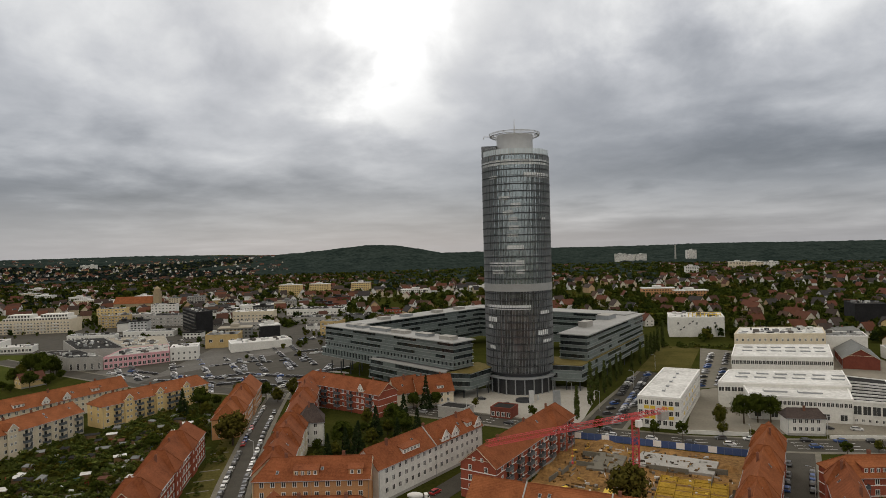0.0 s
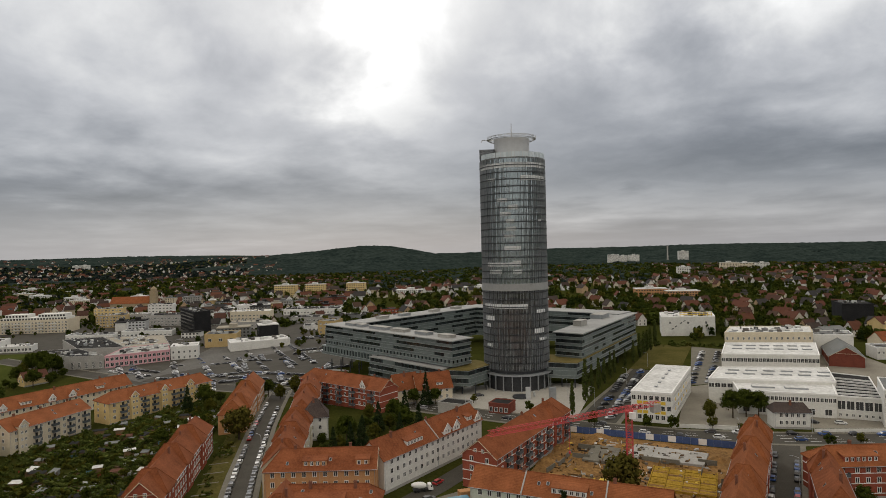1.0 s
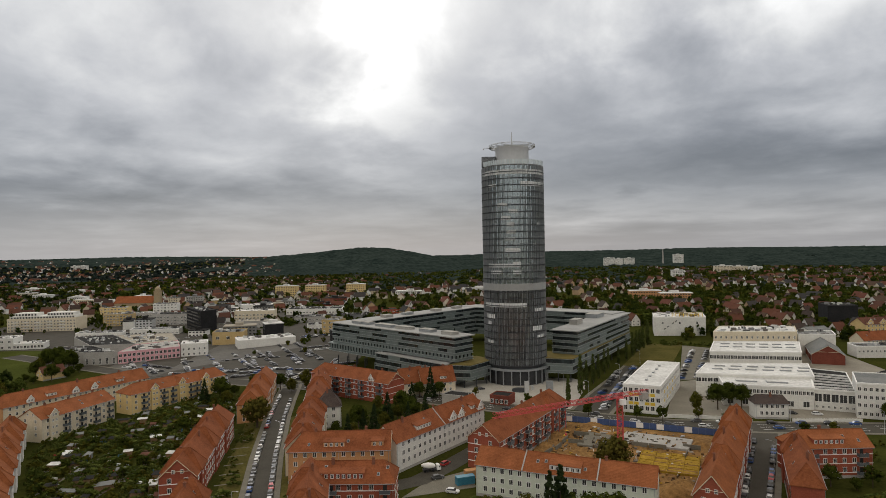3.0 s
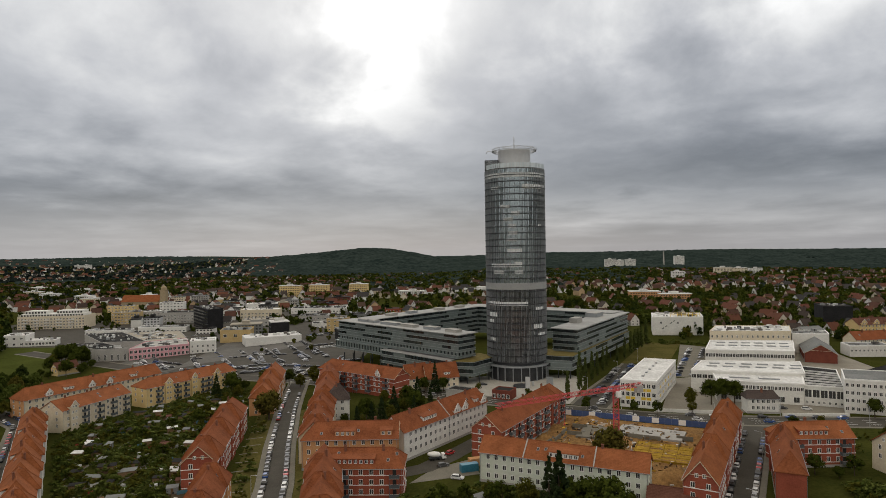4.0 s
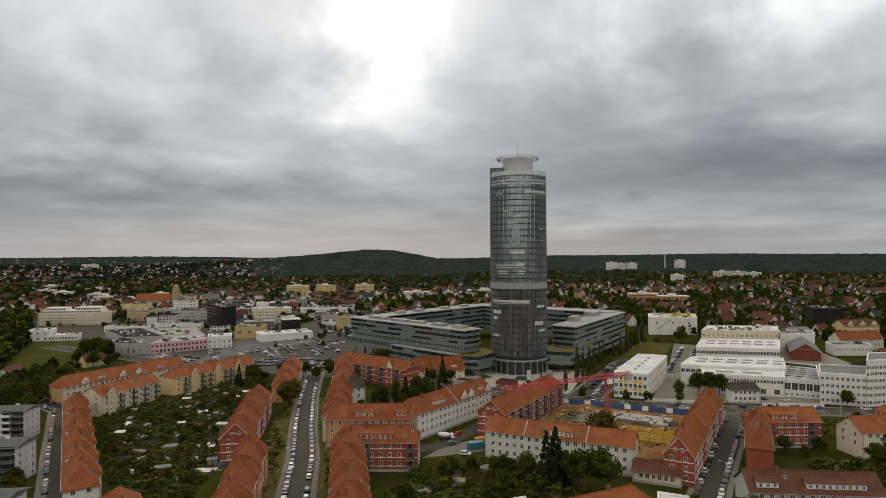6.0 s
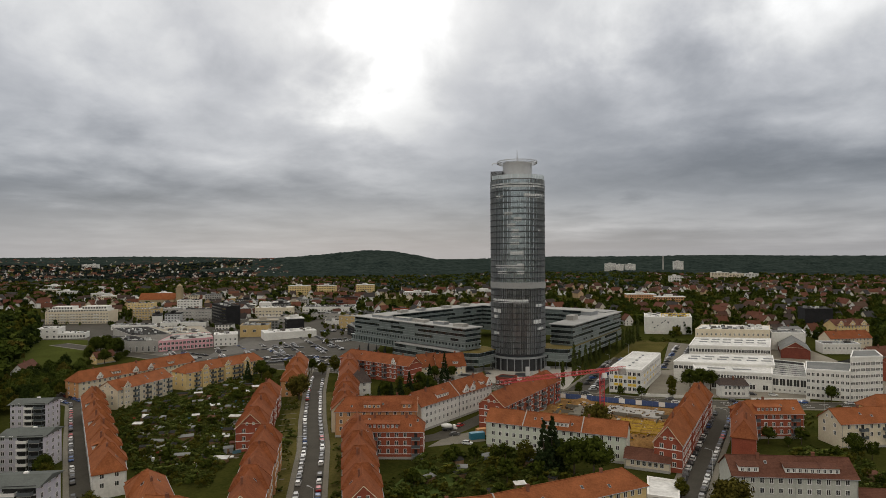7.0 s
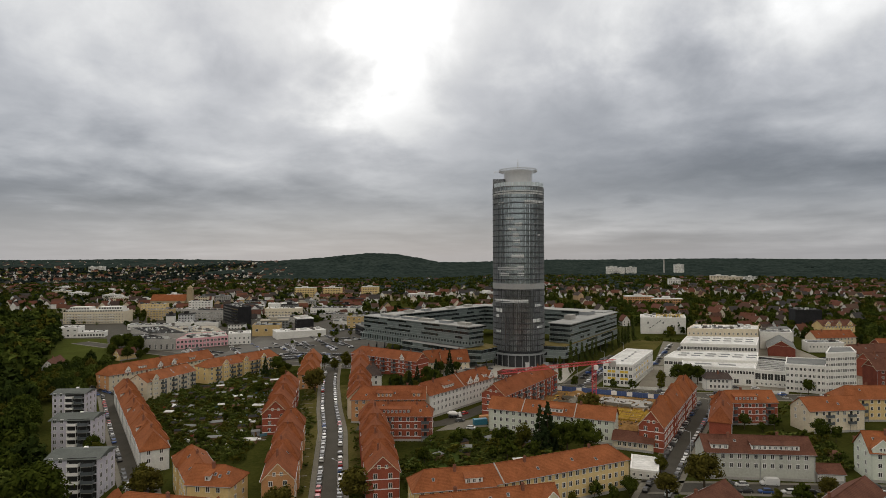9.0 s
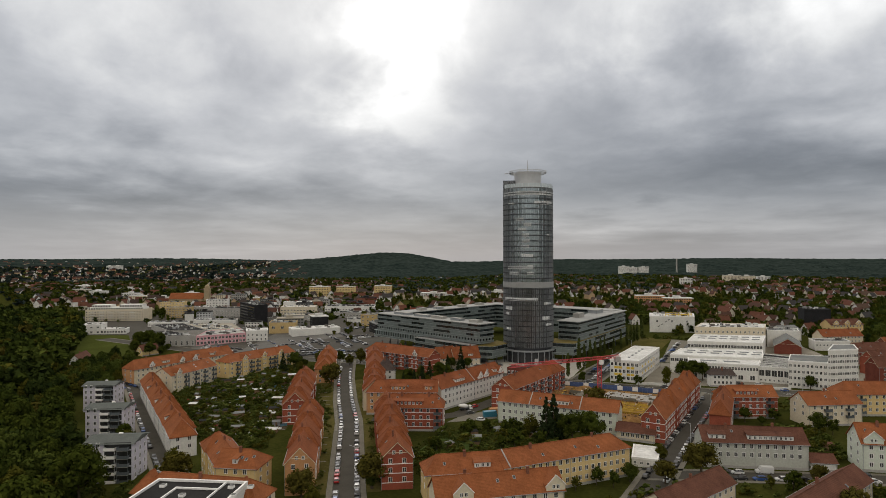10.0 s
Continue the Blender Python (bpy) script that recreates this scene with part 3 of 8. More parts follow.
def gablet(parent, x, side, hw, eave, ridge, width, rise, wall, roof, front_trim=True, bay=False):
    """A gabled dormer that stands on the eaves wall, or the head of a bay that rises from the ground."""
    sg = -1 if side == "S" else 1
    s = (ridge - eave) / hw
    y0 = sg * (hw + (0.9 if bay else 0.12))
    foot = -0.5 if bay else eave - 0.6
    zw, zp = eave + rise * 0.35, eave + rise
    bm = bmesh.new()
    back = lambda z: sg * max(0.2, hw - (z - eave) / s - 0.3)  # noqa: E731
    w = width / 2
    solid(bm, [(x - w, y0, foot), (x + w, y0, foot), (x + w, y0, zw), (x, y0, zp), (x - w, y0, zw), (x - w, back(zw), foot), (x + w, back(zw), foot), (x + w, back(zw), zw), (x, back(zp), zp), (x - w, back(zw), zw)],
          [(0, 1, 2, 3, 4), (0, 5, 6, 1), (1, 6, 7, 2), (0, 4, 9, 5), (5, 9, 8, 7, 6), (2, 7, 8, 3), (4, 3, 8, 9)])
    d = part("dormer", bm, wall, parent, "gabled bay rising from the ground" if bay else "gabled dormer standing on the eaves")
    bm = bmesh.new()
    o = 0.25
    for q in (-1, 1):
        xe, ze = x + q * (w + o), zw - o * (zp - zw) / w
        pts = [(xe, y0 + sg * o, ze + 0.1), (x, y0 + sg * o, zp + 0.1), (x, back(zp), zp + 0.1), (xe, back(ze), ze + 0.1)]
        v = pts + [(a, b, c + 0.16) for a, b, c in pts]
        solid(bm, v, [(0, 1, 2, 3), (7, 6, 5, 4), (0, 4, 5, 1), (1, 5, 6, 2), (2, 6, 7, 3), (3, 7, 4, 0)])
    part("dormer_roof", bm, roof, d)
    if front_trim:
        bm = bmesh.new()
        for q in (-1, 1):
            tube(bm, (x + q * (w + 0.2), y0 + sg * 0.2, zw - 0.05), (x, y0 + sg * 0.2, zp + 0.12), 0.13, 0.13, 4)
        part("bargeboard", bm, M["trim_white"], d)
    n = 2 if width > 3 else 1
    for i in range(n):
        place_window("small", d, facing(x + (i - (n - 1) / 2) * 1.3, y0, eave + rise * 0.12, side))
    if bay:
        for k in range(int((eave - 0.7) // 2.9)):
            for q in (-0.8, 0.8):
                place_window("small", d, facing(x + q, y0, eave - 2.05 - 2.9 * k, side))


def shed_dormer(parent, x, side, hw, eave, ridge, width, wall, roof):
    """A wide dormer with a flat lid on the slope."""
    sg = -1 if side == "S" else 1
    s = (ridge - eave) / hw
    y0 = sg * hw * 0.82
    z0 = eave + s * hw * 0.12
    z1 = z0 + 1.75
    yb = sg * max(0.3, hw - (z1 - eave) / s - 0.4)
    bm = bmesh.new()
    box(bm, (x - width / 2, min(y0, yb), z0), (x + width / 2, max(y0, yb), z1))
    d = part("dormer", bm, wall, parent, "wide flat-topped dormer with a row of windows")
    bm = bmesh.new()
    zb = z1 + 0.7
    yb2 = sg * max(0.15, hw - (zb - eave) / s)
    pts = [(x - width / 2 - 0.25, y0 + sg * 0.3, z1 + 0.02), (x + width / 2 + 0.25, y0 + sg * 0.3, z1 + 0.02), (x + width / 2 + 0.25, yb2, zb), (x - width / 2 - 0.25, yb2, zb)]
    v = pts + [(a, b, c + 0.16) for a, b, c in pts]
    solid(bm, v, [(0, 1, 2, 3), (7, 6, 5, 4), (0, 4, 5, 1), (1, 5, 6, 2), (2, 6, 7, 3), (3, 7, 4, 0)])
    part("dormer_roof", bm, roof, d)
    n = max(1, int(width / 1.5))
    for i in range(n):
        place_window("small", d, facing(x + (i - (n - 1) / 2) * width / n, y0, z0 + 0.42, side))


def hip_dormer(parent, x, side, hw, eave, ridge, width, roof, wall, out):
    """A projecting bay under a hipped cross roof that rises above the ridge."""
    sg = -1 if side == "S" else 1
    w, top = width / 2, ridge + 0.75
    bm = bmesh.new()
    ya, yb = sg * (hw - 0.3), sg * (hw + out)
    box(bm, (x - w + 0.3, min(ya, yb), -0.5), (x + w - 0.3, max(ya, yb), eave + 0.5))
    bay = part("bay", bm, wall, parent)
    y0, ze = sg * (hw + out + 0.35), eave + 0.1
    bm = bmesh.new()
    tip = sg * (hw * 0.36)
    solid(bm, [(x - w - 0.35, y0, ze), (x + w + 0.35, y0, ze), (x, tip, top), (x, -sg * 0.1, top), (x - w - 0.35, -sg * 0.1, ze), (x + w + 0.35, -sg * 0.1, ze), (x - w - 0.35, y0, ze - 0.2), (x + w + 0.35, y0, ze - 0.2)],
          [(0, 1, 2), (0, 2, 3, 4), (1, 5, 3, 2), (6, 7, 1, 0), (4, 5, 7, 6), (4, 3, 5), (0, 4, 6), (1, 7, 5)])
    part("cross_roof", bm, roof, parent)
    bm = bmesh.new()
    for q in (-1, 1):
        tube(bm, (x, tip, top + 0.03), (x + q * (w + 0.35), y0, ze + 0.03), 0.12, 0.12, 5)
    tube(bm, (x, tip, top + 0.03), (x, 0, top + 0.03), 0.12, 0.12, 5)
    part("hip_cap", bm, roof, parent)
    for k in range(int((eave - 0.7) // 2.9)):
        for q in (-0.45, 0.45) if side == "S" else ():
            place_window("small", bay, facing(x + q * (w - 0.3), yb, eave - 2.05 - 2.9 * k, side))


M["balcony_panel"] = surface("balcony_panel", (0.045, 0.055, 0.062), (0.11, 0.125, 0.135), 0.4, 0.5, per="object")
M["stone_ochre"] = surface("stone_ochre", (0.27, 0.21, 0.13), (0.38, 0.31, 0.20), 0.2, 0.9)


def balcony(parent, x, y, z, side, w=3.0, d=1.4, solid_front=False):
    bm = bmesh.new()
    m = facing(x, y, z, side)
    box(bm, (-w / 2, -d, -0.16), (w / 2, 0, 0), 0, m)
    if solid_front:
        box(bm, (-w / 2, -d, 0), (w / 2, -d + 0.06, 1.0), 1, m)
        for q in (-1, 1):
            box(bm, (q * w / 2 - 0.03, -d + 0.06, 0), (q * w / 2 + 0.03, 0, 1.0), 1, m)
    else:
        a, e = w / 2, 0.05
        u = [(-a, 0), (-a, -d), (a, -d), (a, 0), (a - e, 0), (a - e, -d + e), (-a + e, -d + e), (-a + e, 0)]
        v = [m @ Vector((x, y, z)) for z in (0.0, 1.05) for x, y in u]
        solid(bm, v, [(i, (i + 1) % 8, 8 + (i + 1) % 8, 8 + i) for i in range(8)] + [(8, 9, 14, 15), (9, 10, 13, 14), (10, 11, 12, 13)], 1)
    for q in (-1, 1):
        box(bm, (q * (w / 2 - 0.06) - 0.05, -d + 0.08, -2.9), (q * (w / 2 - 0.06) + 0.05, -d + 0.18, -0.16), 1, m)
    part("balcony", bm, [M["concrete"], M["trim_white"] if solid_front else M["balcony_panel"]], parent)
    # the door behind it
    bm = bmesh.new()
    box(bm, (-0.55, -0.05, 0.02), (0.55, 0.02, 2.1), 0, m)
    part("balcony_door", bm, M["pane"], parent)


def row_house(p0, p1, hw, eave, ridge, wall, roof, label, ends=(0, 0), sides="S", step=3.1, gables=(), sheds=(), hips=(), chimneys=3, balconies=(), end_windows="", end_wall=None, bands=False, group="terraces", skylights=4, plinth=None, hip_out=0.5, party=()):
    """A terrace block along its ridge line. gables, sheds: (place along, side, width); balconies: (place along, side)."""
    a, b = Vector(p0), Vector(p1)
    L = (b - a).length
    ang = math.degrees(math.atan2(b.y - a.y, b.x - a.x))
    gz = min(ground_z(*p0), ground_z(*p1))
    h = thing("terrace_house", pose(p0[0], p0[1], gz, 0, 0, ang), label, "house", group)
    wm, rm = M[wall], M[roof]
    em = M[end_wall] if end_wall else wm
    bm = bmesh.new()
    box(bm, (0, -hw, -0.6), (L, hw, eave))
    s = (ridge - eave) / hw
    for x0, hip in ((0, ends[0]), (L - 0.35, ends[1])):
        if not hip:
            e = 0.1
            solid(bm, [(x0, -hw, eave), (x0, hw, eave), (x0, 0, ridge - e), (x0 + 0.35, -hw, eave), (x0 + 0.35, hw, eave), (x0 + 0.35, 0, ridge - e)], [(0, 1, 2), (5, 4, 3), (0, 3, 4, 1), (1, 4, 5, 2), (2, 5, 3, 0)])
    part("wall", bm, wm, h)
    if end_wall:
        for x0, hip, q in ((0, ends[0], -1), (L, ends[1], 1)):
            bm = bmesh.new()
            zs = [(-hw, -0.6), (hw, -0.6), (hw, eave)] + ([(0, ridge - 0.2)] if not hip else []) + [(-hw, eave)]
            n = len(zs)
            solid(bm, [(x0 + q * 0.01, y, z) for y, z in zs] + [(x0 + q * 0.08, y, z) for y, z in zs], [tuple(range(n)), tuple(range(2 * n - 1, n - 1, -1))] + [(i, (i + 1) % n, n + (i + 1) % n, n + i) for i in range(n)])
            part("end_wall", bm, em, h)
    bm = bmesh.new()
    pz = 0.9
    for lo, hi in (((-0.06, -hw - 0.06, -0.6), (L + 0.06, -hw, pz)), ((-0.06, hw, -0.6), (L + 0.06, hw + 0.06, pz))):
        box(bm, lo, hi)
    part("plinth", bm, M[plinth or "concrete"], h)
    part("roof", roof_bm(L, hw, eave, ridge, *ends), rm, h)
    part("ridge_cap", cap_bm(L, hw, eave, ridge, *ends), rm, h)
    for x0, hip, q in ((-0.42, ends[0], -1), (L + 0.42, ends[1], 1)):
        if not hip and wall.startswith("brick"):
            bm = bmesh.new()
            for y in (-1, 1):
                tube(bm, (x0, y * (hw + 0.35), eave - 0.35 * s - 0.12), (x0, 0, ridge - 0.12), 0.12, 0.12, 4)
            tube(bm, (x0 + q * 0.02, -hw * 0.62, eave + s * hw * 0.3), (x0 + q * 0.02, hw * 0.62, eave + s * hw * 0.3), 0.08, 0.08, 4)
            part("bargeboard", bm, M["plaster_cream"], h, "pale gable boards")
    for f in party:
        bm = bmesh.new()
        for q in (-1, 1):
            y0 = q * (hw + 0.4)
            solid(bm, [(f * L - 0.18, y0, eave - 0.4 * s), (f * L + 0.18, y0, eave - 0.4 * s), (f * L + 0.18, 0, ridge), (f * L - 0.18, 0, ridge), (f * L - 0.18, y0, eave - 0.4 * s + 0.42), (f * L + 0.18, y0, eave - 0.4 * s + 0.42), (f * L + 0.18, 0, ridge + 0.42), (f * L - 0.18, 0, ridge + 0.42)], [(3, 2, 1, 0), (4, 5, 6, 7), (0, 1, 5, 4), (1, 2, 6, 5), (2, 3, 7, 6), (3, 0, 4, 7)])
        part("party_wall", bm, M["concrete"], h, "pale fire wall showing above the tiles")
    bm = bmesh.new()
    for q in (-1, 1):
        zz = eave - s * 0.45 + 0.05
        tube(bm, (-0.4, q * (hw + 0.52), zz), (L + 0.4, q * (hw + 0.52), zz), 0.09, 0.09, 5)
        for xx in [0.3] + ([L / 2] if L > 30 else []) + [L - 0.3]:
            tube(bm, (xx, q * (hw + 0.1), 0), (xx, q * (hw + 0.1), eave - 0.1), 0.06, 0.06, 4)
    part("gutter", bm, M["metal_grey"], h)
    if bands:
        n = int((eave - 0.5) // 2.9)
        for i in range(n):
            z = eave - 2.35 - 2.9 * i
            bm = bmesh.new()
            box(bm, (-0.05, -hw - 0.05, z), (L + 0.05, -hw, z + 0.22))
            box(bm, (-0.11, -hw - 0.05, z), (0, hw + 0.05, z + 0.22))
            box(bm, (L, -hw - 0.05, z), (L + 0.11, hw + 0.05, z + 0.22))
            part("string_course", bm, M["trim_white"], h)
    nst = int((eave - 0.7) // 2.9)
    busy = [(x * L, sd) for x, sd in balconies] + [(x * L + q * w * 0.3, sd) for x, sd, w in hips for q in (-1, 1)] + [(g[0] * L, g[1]) for g in gables if len(g) > 3]
    for sd in sides:
        y = -hw if sd == "S" else hw
        n = max(1, int((L - 1.5) / step))
        for i in range(n):
            x = (L - (n - 1) * step) / 2 + i * step
            if any(abs(x - bx) < 1.7 and bs == sd for bx, bs in busy):
                continue
            for k in range(nst):
                place_window("house", h, facing(x, y, eave - 2.05 - 2.9 * k, sd))
    if sides:
        # the rear, one joined row of windows a storey
        sd = "N" if "S" in sides else "S"
        n = max(1, int((L - 1.5) / step))
        for k in range(nst):
            bm = bmesh.new()
            for i in range(n):
                x = (L - (n - 1) * step) / 2 + i * step
                box(bm, (-0.6, -0.05, 0), (0.6, 0.02, 1.5), 0, facing(x, -hw if sd == "S" else hw, eave - 2.05 - 2.9 * k, sd))
            part("rear_glazing", bm, M["pane"], h, kind="stuff")
    for e in end_windows:
        x = -0.08 if e == "A" else L + 0.08
        if not end_wall:
            x = 0 if e == "A" else L
        for k in range(-1 if not ends[0 if e == "A" else 1] else 0, nst):
            for q in ((-1, 1) if k >= 0 else (-0.5, 0.5)):
                place_window("house" if k >= 0 else "small", h, facing(x, q * hw * 0.45, eave - 2.05 - 2.9 * k, e))
    for x, sd, w, *bay in gables:
        gablet(h, x * L, sd, hw, eave, ridge, w, 4.2 if w > 4.5 else 3.6, wm if w > 4.5 or bay else M["plaster_white"], rm, bay=bool(bay))
    for x, sd, w in sheds:
        shed_dormer(h, x * L, sd, hw, eave, ridge, w, M["plaster_white"] if wall.startswith("plaster") else wm, rm)
    for x, sd, w in hips:
        hip_dormer(h, x * L, sd, hw, eave, ridge, w, rm, wm, hip_out)
    rng = random.Random(int(p0[0] * 7 + p0[1] * 3))
    for i in range(chimneys):
        x = (i + 0.5) / chimneys * L + rng.uniform(-1, 1)
        y = rng.choice((-0.9, 0.9, 0.0))
        bm = bmesh.new()
        z0 = ridge - abs(y) * s - 0.5
        box(bm, (x - 0.4, y - 0.3, z0), (x + 0.4, y + 0.3, ridge + 1.0))
        box(bm, (x - 0.48, y - 0.38, ridge + 1.0), (x + 0.48, y + 0.38, ridge + 1.14))
        for q in (-0.18, 0.18):
            tube(bm, (x + q, y, ridge + 1.14), (x + q, y, ridge + 1.4), 0.1, 0.1, 6)
        part("chimney", bm, M["chimney_brick"], h)
    for i in range(skylights):
        x, q = rng.uniform(0.08, 0.92) * L, rng.choice((-1, 1))
        yc = hw * rng.uniform(0.3, 0.7)
        bm = bmesh.new()
        mm = Matrix.Translation((x, q * yc, ridge - s * yc + 0.16)) @ Matrix.Rotation(-q * math.atan(s), 4, "X")
        box(bm, (-0.4, -0.55, 0), (0.4, 0.55, 0.08), 0, mm)
        box(bm, (-0.3, -0.45, 0.08), (0.3, 0.45, 0.10), 1, mm)
        part("skylight", bm, [M["metal_grey"], M["pane"]], h)
    for x, sd in balconies:
        y = -hw if sd == "S" else hw
        for k in range(nst):
            balcony(h, x * L, y, eave - 2.75 - 2.9 * k, sd)
    return h


def houses():
    R = row_house
    # allotment block
    R((-254, 247), (-224, 318), 6.6, 10.0, 15.0, "plaster_cream", "tile_orange", "long cream terrace with orange tiled roof and gabled dormers", ends=(3.5, 0), gables=((0.16, "S", 3.6), (0.45, "S", 3.6), (0.58, "S", 3.6)), sheds=((0.3, "S", 5), (0.78, "S", 4)), end_windows="A", end_wall="brick_orange", sides="S")
    R((-214, 222), (-206, 259), 7.0, 10.5, 14.5, "plaster_cream", "tile_orange", "cream apartment terrace with dark balconies and orange roof", ends=(0, 0), gables=((0.14, "S", 4.2, 1),), balconies=((0.3, "S"), (0.52, "S"), (0.72, "S"), (0.92, "S")), step=3.6, end_windows="AB")
    R((-200, 266), (-175, 316), 7.0, 10.5, 14.5, "plaster_yellow", "tile_orange", "yellow apartment terrace with dark balconies and orange hipped roof", ends=(5, 2), gables=((0.22, "S", 4.0, 1), (0.5, "S", 3.6, 1), (0.76, "S", 4.0, 1)), balconies=((0.12, "S"), (0.32, "S"), (0.41, "S"), (0.6, "S"), (0.67, "S"), (0.88, "S")), step=3.4, end_windows="A")
    pts = [Vector((-129.2, 105.5)).lerp(Vector((-219, 217)), i / 7) for i in range(8)]
    pts = [(v.x, v.y) for v in pts]
    for i, (a, b) in enumerate(zip(pts, pts[1:])):
        R(a, b, 4.6, 9.0, 13.8, "plaster_white", "tile_orange", "whitewashed terrace unit on the curved street with orange hipped roof", ends=(4.6, 2.2), hips=((0.62, "S", 7.5),), hip_out=1.0, sheds=((0.3, "N", 2.4),) if i % 2 else (), sides="N", end_windows="A" if i == 0 else "", chimneys=1, skylights=1)
    R((-110.5, 95.5), (-92, 72.5), 5.0, 9.5, 13.6, "plaster_yellow", "tile_orange", "pale yellow corner house with orange hipped roof", ends=(4.5, 4.0), hips=((0.28, "S", 8.5),), hip_out=0.6, sides="S", chimneys=1, end_windows="A")
    R((-95.5, 73.0), (-82, 73.0), 5.6, 9.5, 13.4, "plaster_yellow", "tile_orange", "pale yellow terrace with orange hipped roof", ends=(0, 4.2), sheds=((0.45, "S", 1.6),), sides="S", end_windows="B", chimneys=1)
    R((-105.5, 49.2), (-69.5, 46.8), 5.4, 10.4, 14.6, "plaster_cream", "tile_orange", "cream corner house with orange roof", ends=(4.5, 4.5), hips=((0.06, "S", 6), (0.85, "S", 7)), sides="S", chimneys=1, end_windows="B")
    # street with parked cars, both sides
    R((-69.3, 70.8), (-89, 133), 4.5, 10.5, 15.2, "brick_orange", "tile_red", "ochre brick terrace with red roof and gabled front", ends=(0, 0), hips=((0.3, "S", 8), (0.3, "N", 8), (0.62, "S", 8), (0.62, "N", 8), (0.93, "S", 8), (0.93, "N", 8)), sides="S", end_windows="A", chimneys=4)
    R((-103, 150), (-123.5, 217), 5.4, 10.0, 15.2, "brick_red", "tile_red", "red brick terrace with white bands and red roof", ends=(0, 3.5), bands=True, hips=((0.12, "S", 8), (0.12, "N", 8), (0.45, "S", 8), (0.45, "N", 8), (0.75, "S", 8), (0.75, "N", 8)), sides="S", end_windows="A", chimneys=4)
    R((-121.5, 241), (-140, 303), 5.6, 9.5, 14.6, "brick_orange", "tile_orange", "ochre terrace with orange roof at the street's end", ends=(2.5, 0), hips=((0.2, "S", 8), (0.6, "S", 8), (0.2, "N", 8), (0.6, "N", 8)), sides="S", end_windows="A", chimneys=3)
    R((-73, 174), (-87, 228), 5.2, 10.0, 14.8, "plaster_cream", "tile_red", "cream terrace with stepped red roofs along the street", ends=(0, 3), hips=((0.15, "N", 7), (0.5, "N", 7), (0.85, "N", 7), (0.15, "S", 7), (0.5, "S", 7), (0.85, "S", 7)), sides="S", chimneys=4, end_windows="B")
    R((-89, 236), (-104, 292), 5.0, 10.0, 14.6, "brick_red", "tile_red", "red brick terrace with red roof", ends=(3, 0), hips=((0.5, "N", 8), (0.5, "S", 8)), sides="S", chimneys=2)
    R((-86, 231), (-77, 234), 5.2, 9.6, 15.4, "plaster_white", "tile_dark", "white corner house under a dark slate hipped roof", ends=(4, 4), sides="S", chimneys=1, skylights=0, group="")
    R((-75.5, 172), (-43, 176.5), 5.8, 10.5, 15.0, "brick_orange", "tile_red", "ochre brick corner terrace with red roof and wide dormer", ends=(4, 0), sheds=((0.45, "S", 7), (0.88, "S", 4)), sides="S", chimneys=2)
    R((-46, 180), (-19, 226), 5.6, 10.5, 15.4, "plaster_white", "tile_red", "white plastered terrace with red roof and pointed gable dormers", party=(0.5,), ends=(0, 0), gables=((0.6, "S", 4.2), (0.7, "S", 4.2), (0.95, "S", 4)), sheds=((0.3, "S", 8), (0.88, "S", 3)), sides="S", end_windows="AB", chimneys=3, step=2.9)
    R((-40.5, 79.5), (-61, 149), 4.9, 10.3, 15.0, "brick_red", "tile_red", "red brick terrace with white bands and gabled front", ends=(0, 0), bands=True, hips=((0.2, "S", 8), (0.2, "N", 8), (0.42, "S", 8), (0.42, "N", 8), (0.64, "S", 8), (0.64, "N", 8), (0.85, "N", 8)), sides="S", end_windows="A", chimneys=4)
    R((-61, 147.5), (-36, 150), 5.8, 10.0, 14.2, "brick_red", "tile_red", "red brick block with white bands and balconies", ends=(0, 3), bands=True, sheds=((0.4, "S", 13),), balconies=((0.14, "S"), (0.3, "S"), (0.9, "S")), sides="S", end_windows="B", chimneys=2)
    R((-108, 300), (-60, 272), 6.0, 11.5, 15.8, "brick_red", "tile_red", "red brick apartment row with balconies and orange-red roof", ends=(4, 0), balconies=((0.15, "S"), (0.36, "S"), (0.52, "S"), (0.68, "S"), (0.9, "S")), sides="S", step=3.2, gables=((0.8, "S", 3.2),), bands=True)
    R((-61, 283), (-51, 291), 5.0, 7.5, 14.0, "plaster_cream", "tile_red", "small cream house with steep red roof", end_windows="A", chimneys=1, skylights=1)
    R((-51, 287.5), (-35, 296), 5.2, 6.8, 13.6, "plaster_cream", "tile_red", "cream house with a plain gable, dormers and red roof", sheds=((0.25, "S", 2.6), (0.65, "S", 3.4)), end_windows="B", chimneys=2)
    # round the building site
    R((-12.5, 183), (14, 239), 6.0, 10.6, 15.4, "brick_red", "tile_red", "red brick apartment house with balconies and white-trimmed gable", ends=(0, 3.5), hips=((0.8, "S", 9),), balconies=((0.12, "S"), (0.24, "S"), (0.36, "S"), (0.5, "S"), (0.64, "S"), (0.78, "S"), (0.92, "S")), end_windows="A", sides="S", step=3.4, bands=True, skylights=8)
    R((-12, 167), (37.5, 152), 5.6, 9.6, 13.4, "plaster_green", "tile_orange", "pale green plastered apartment block with orange roof", party=(0.28, 0.70), sheds=((0.52, "S", 9),), gables=(), sides="S", end_windows="B", chimneys=2, step=2.7, skylights=6)
    R((36, 147), (50, 142.5), 4.2, 3.6, 6.2, "plaster_cream", "tile_brown", "low cream hall with brown roof", sides="S", step=1.9, chimneys=0, skylights=1)
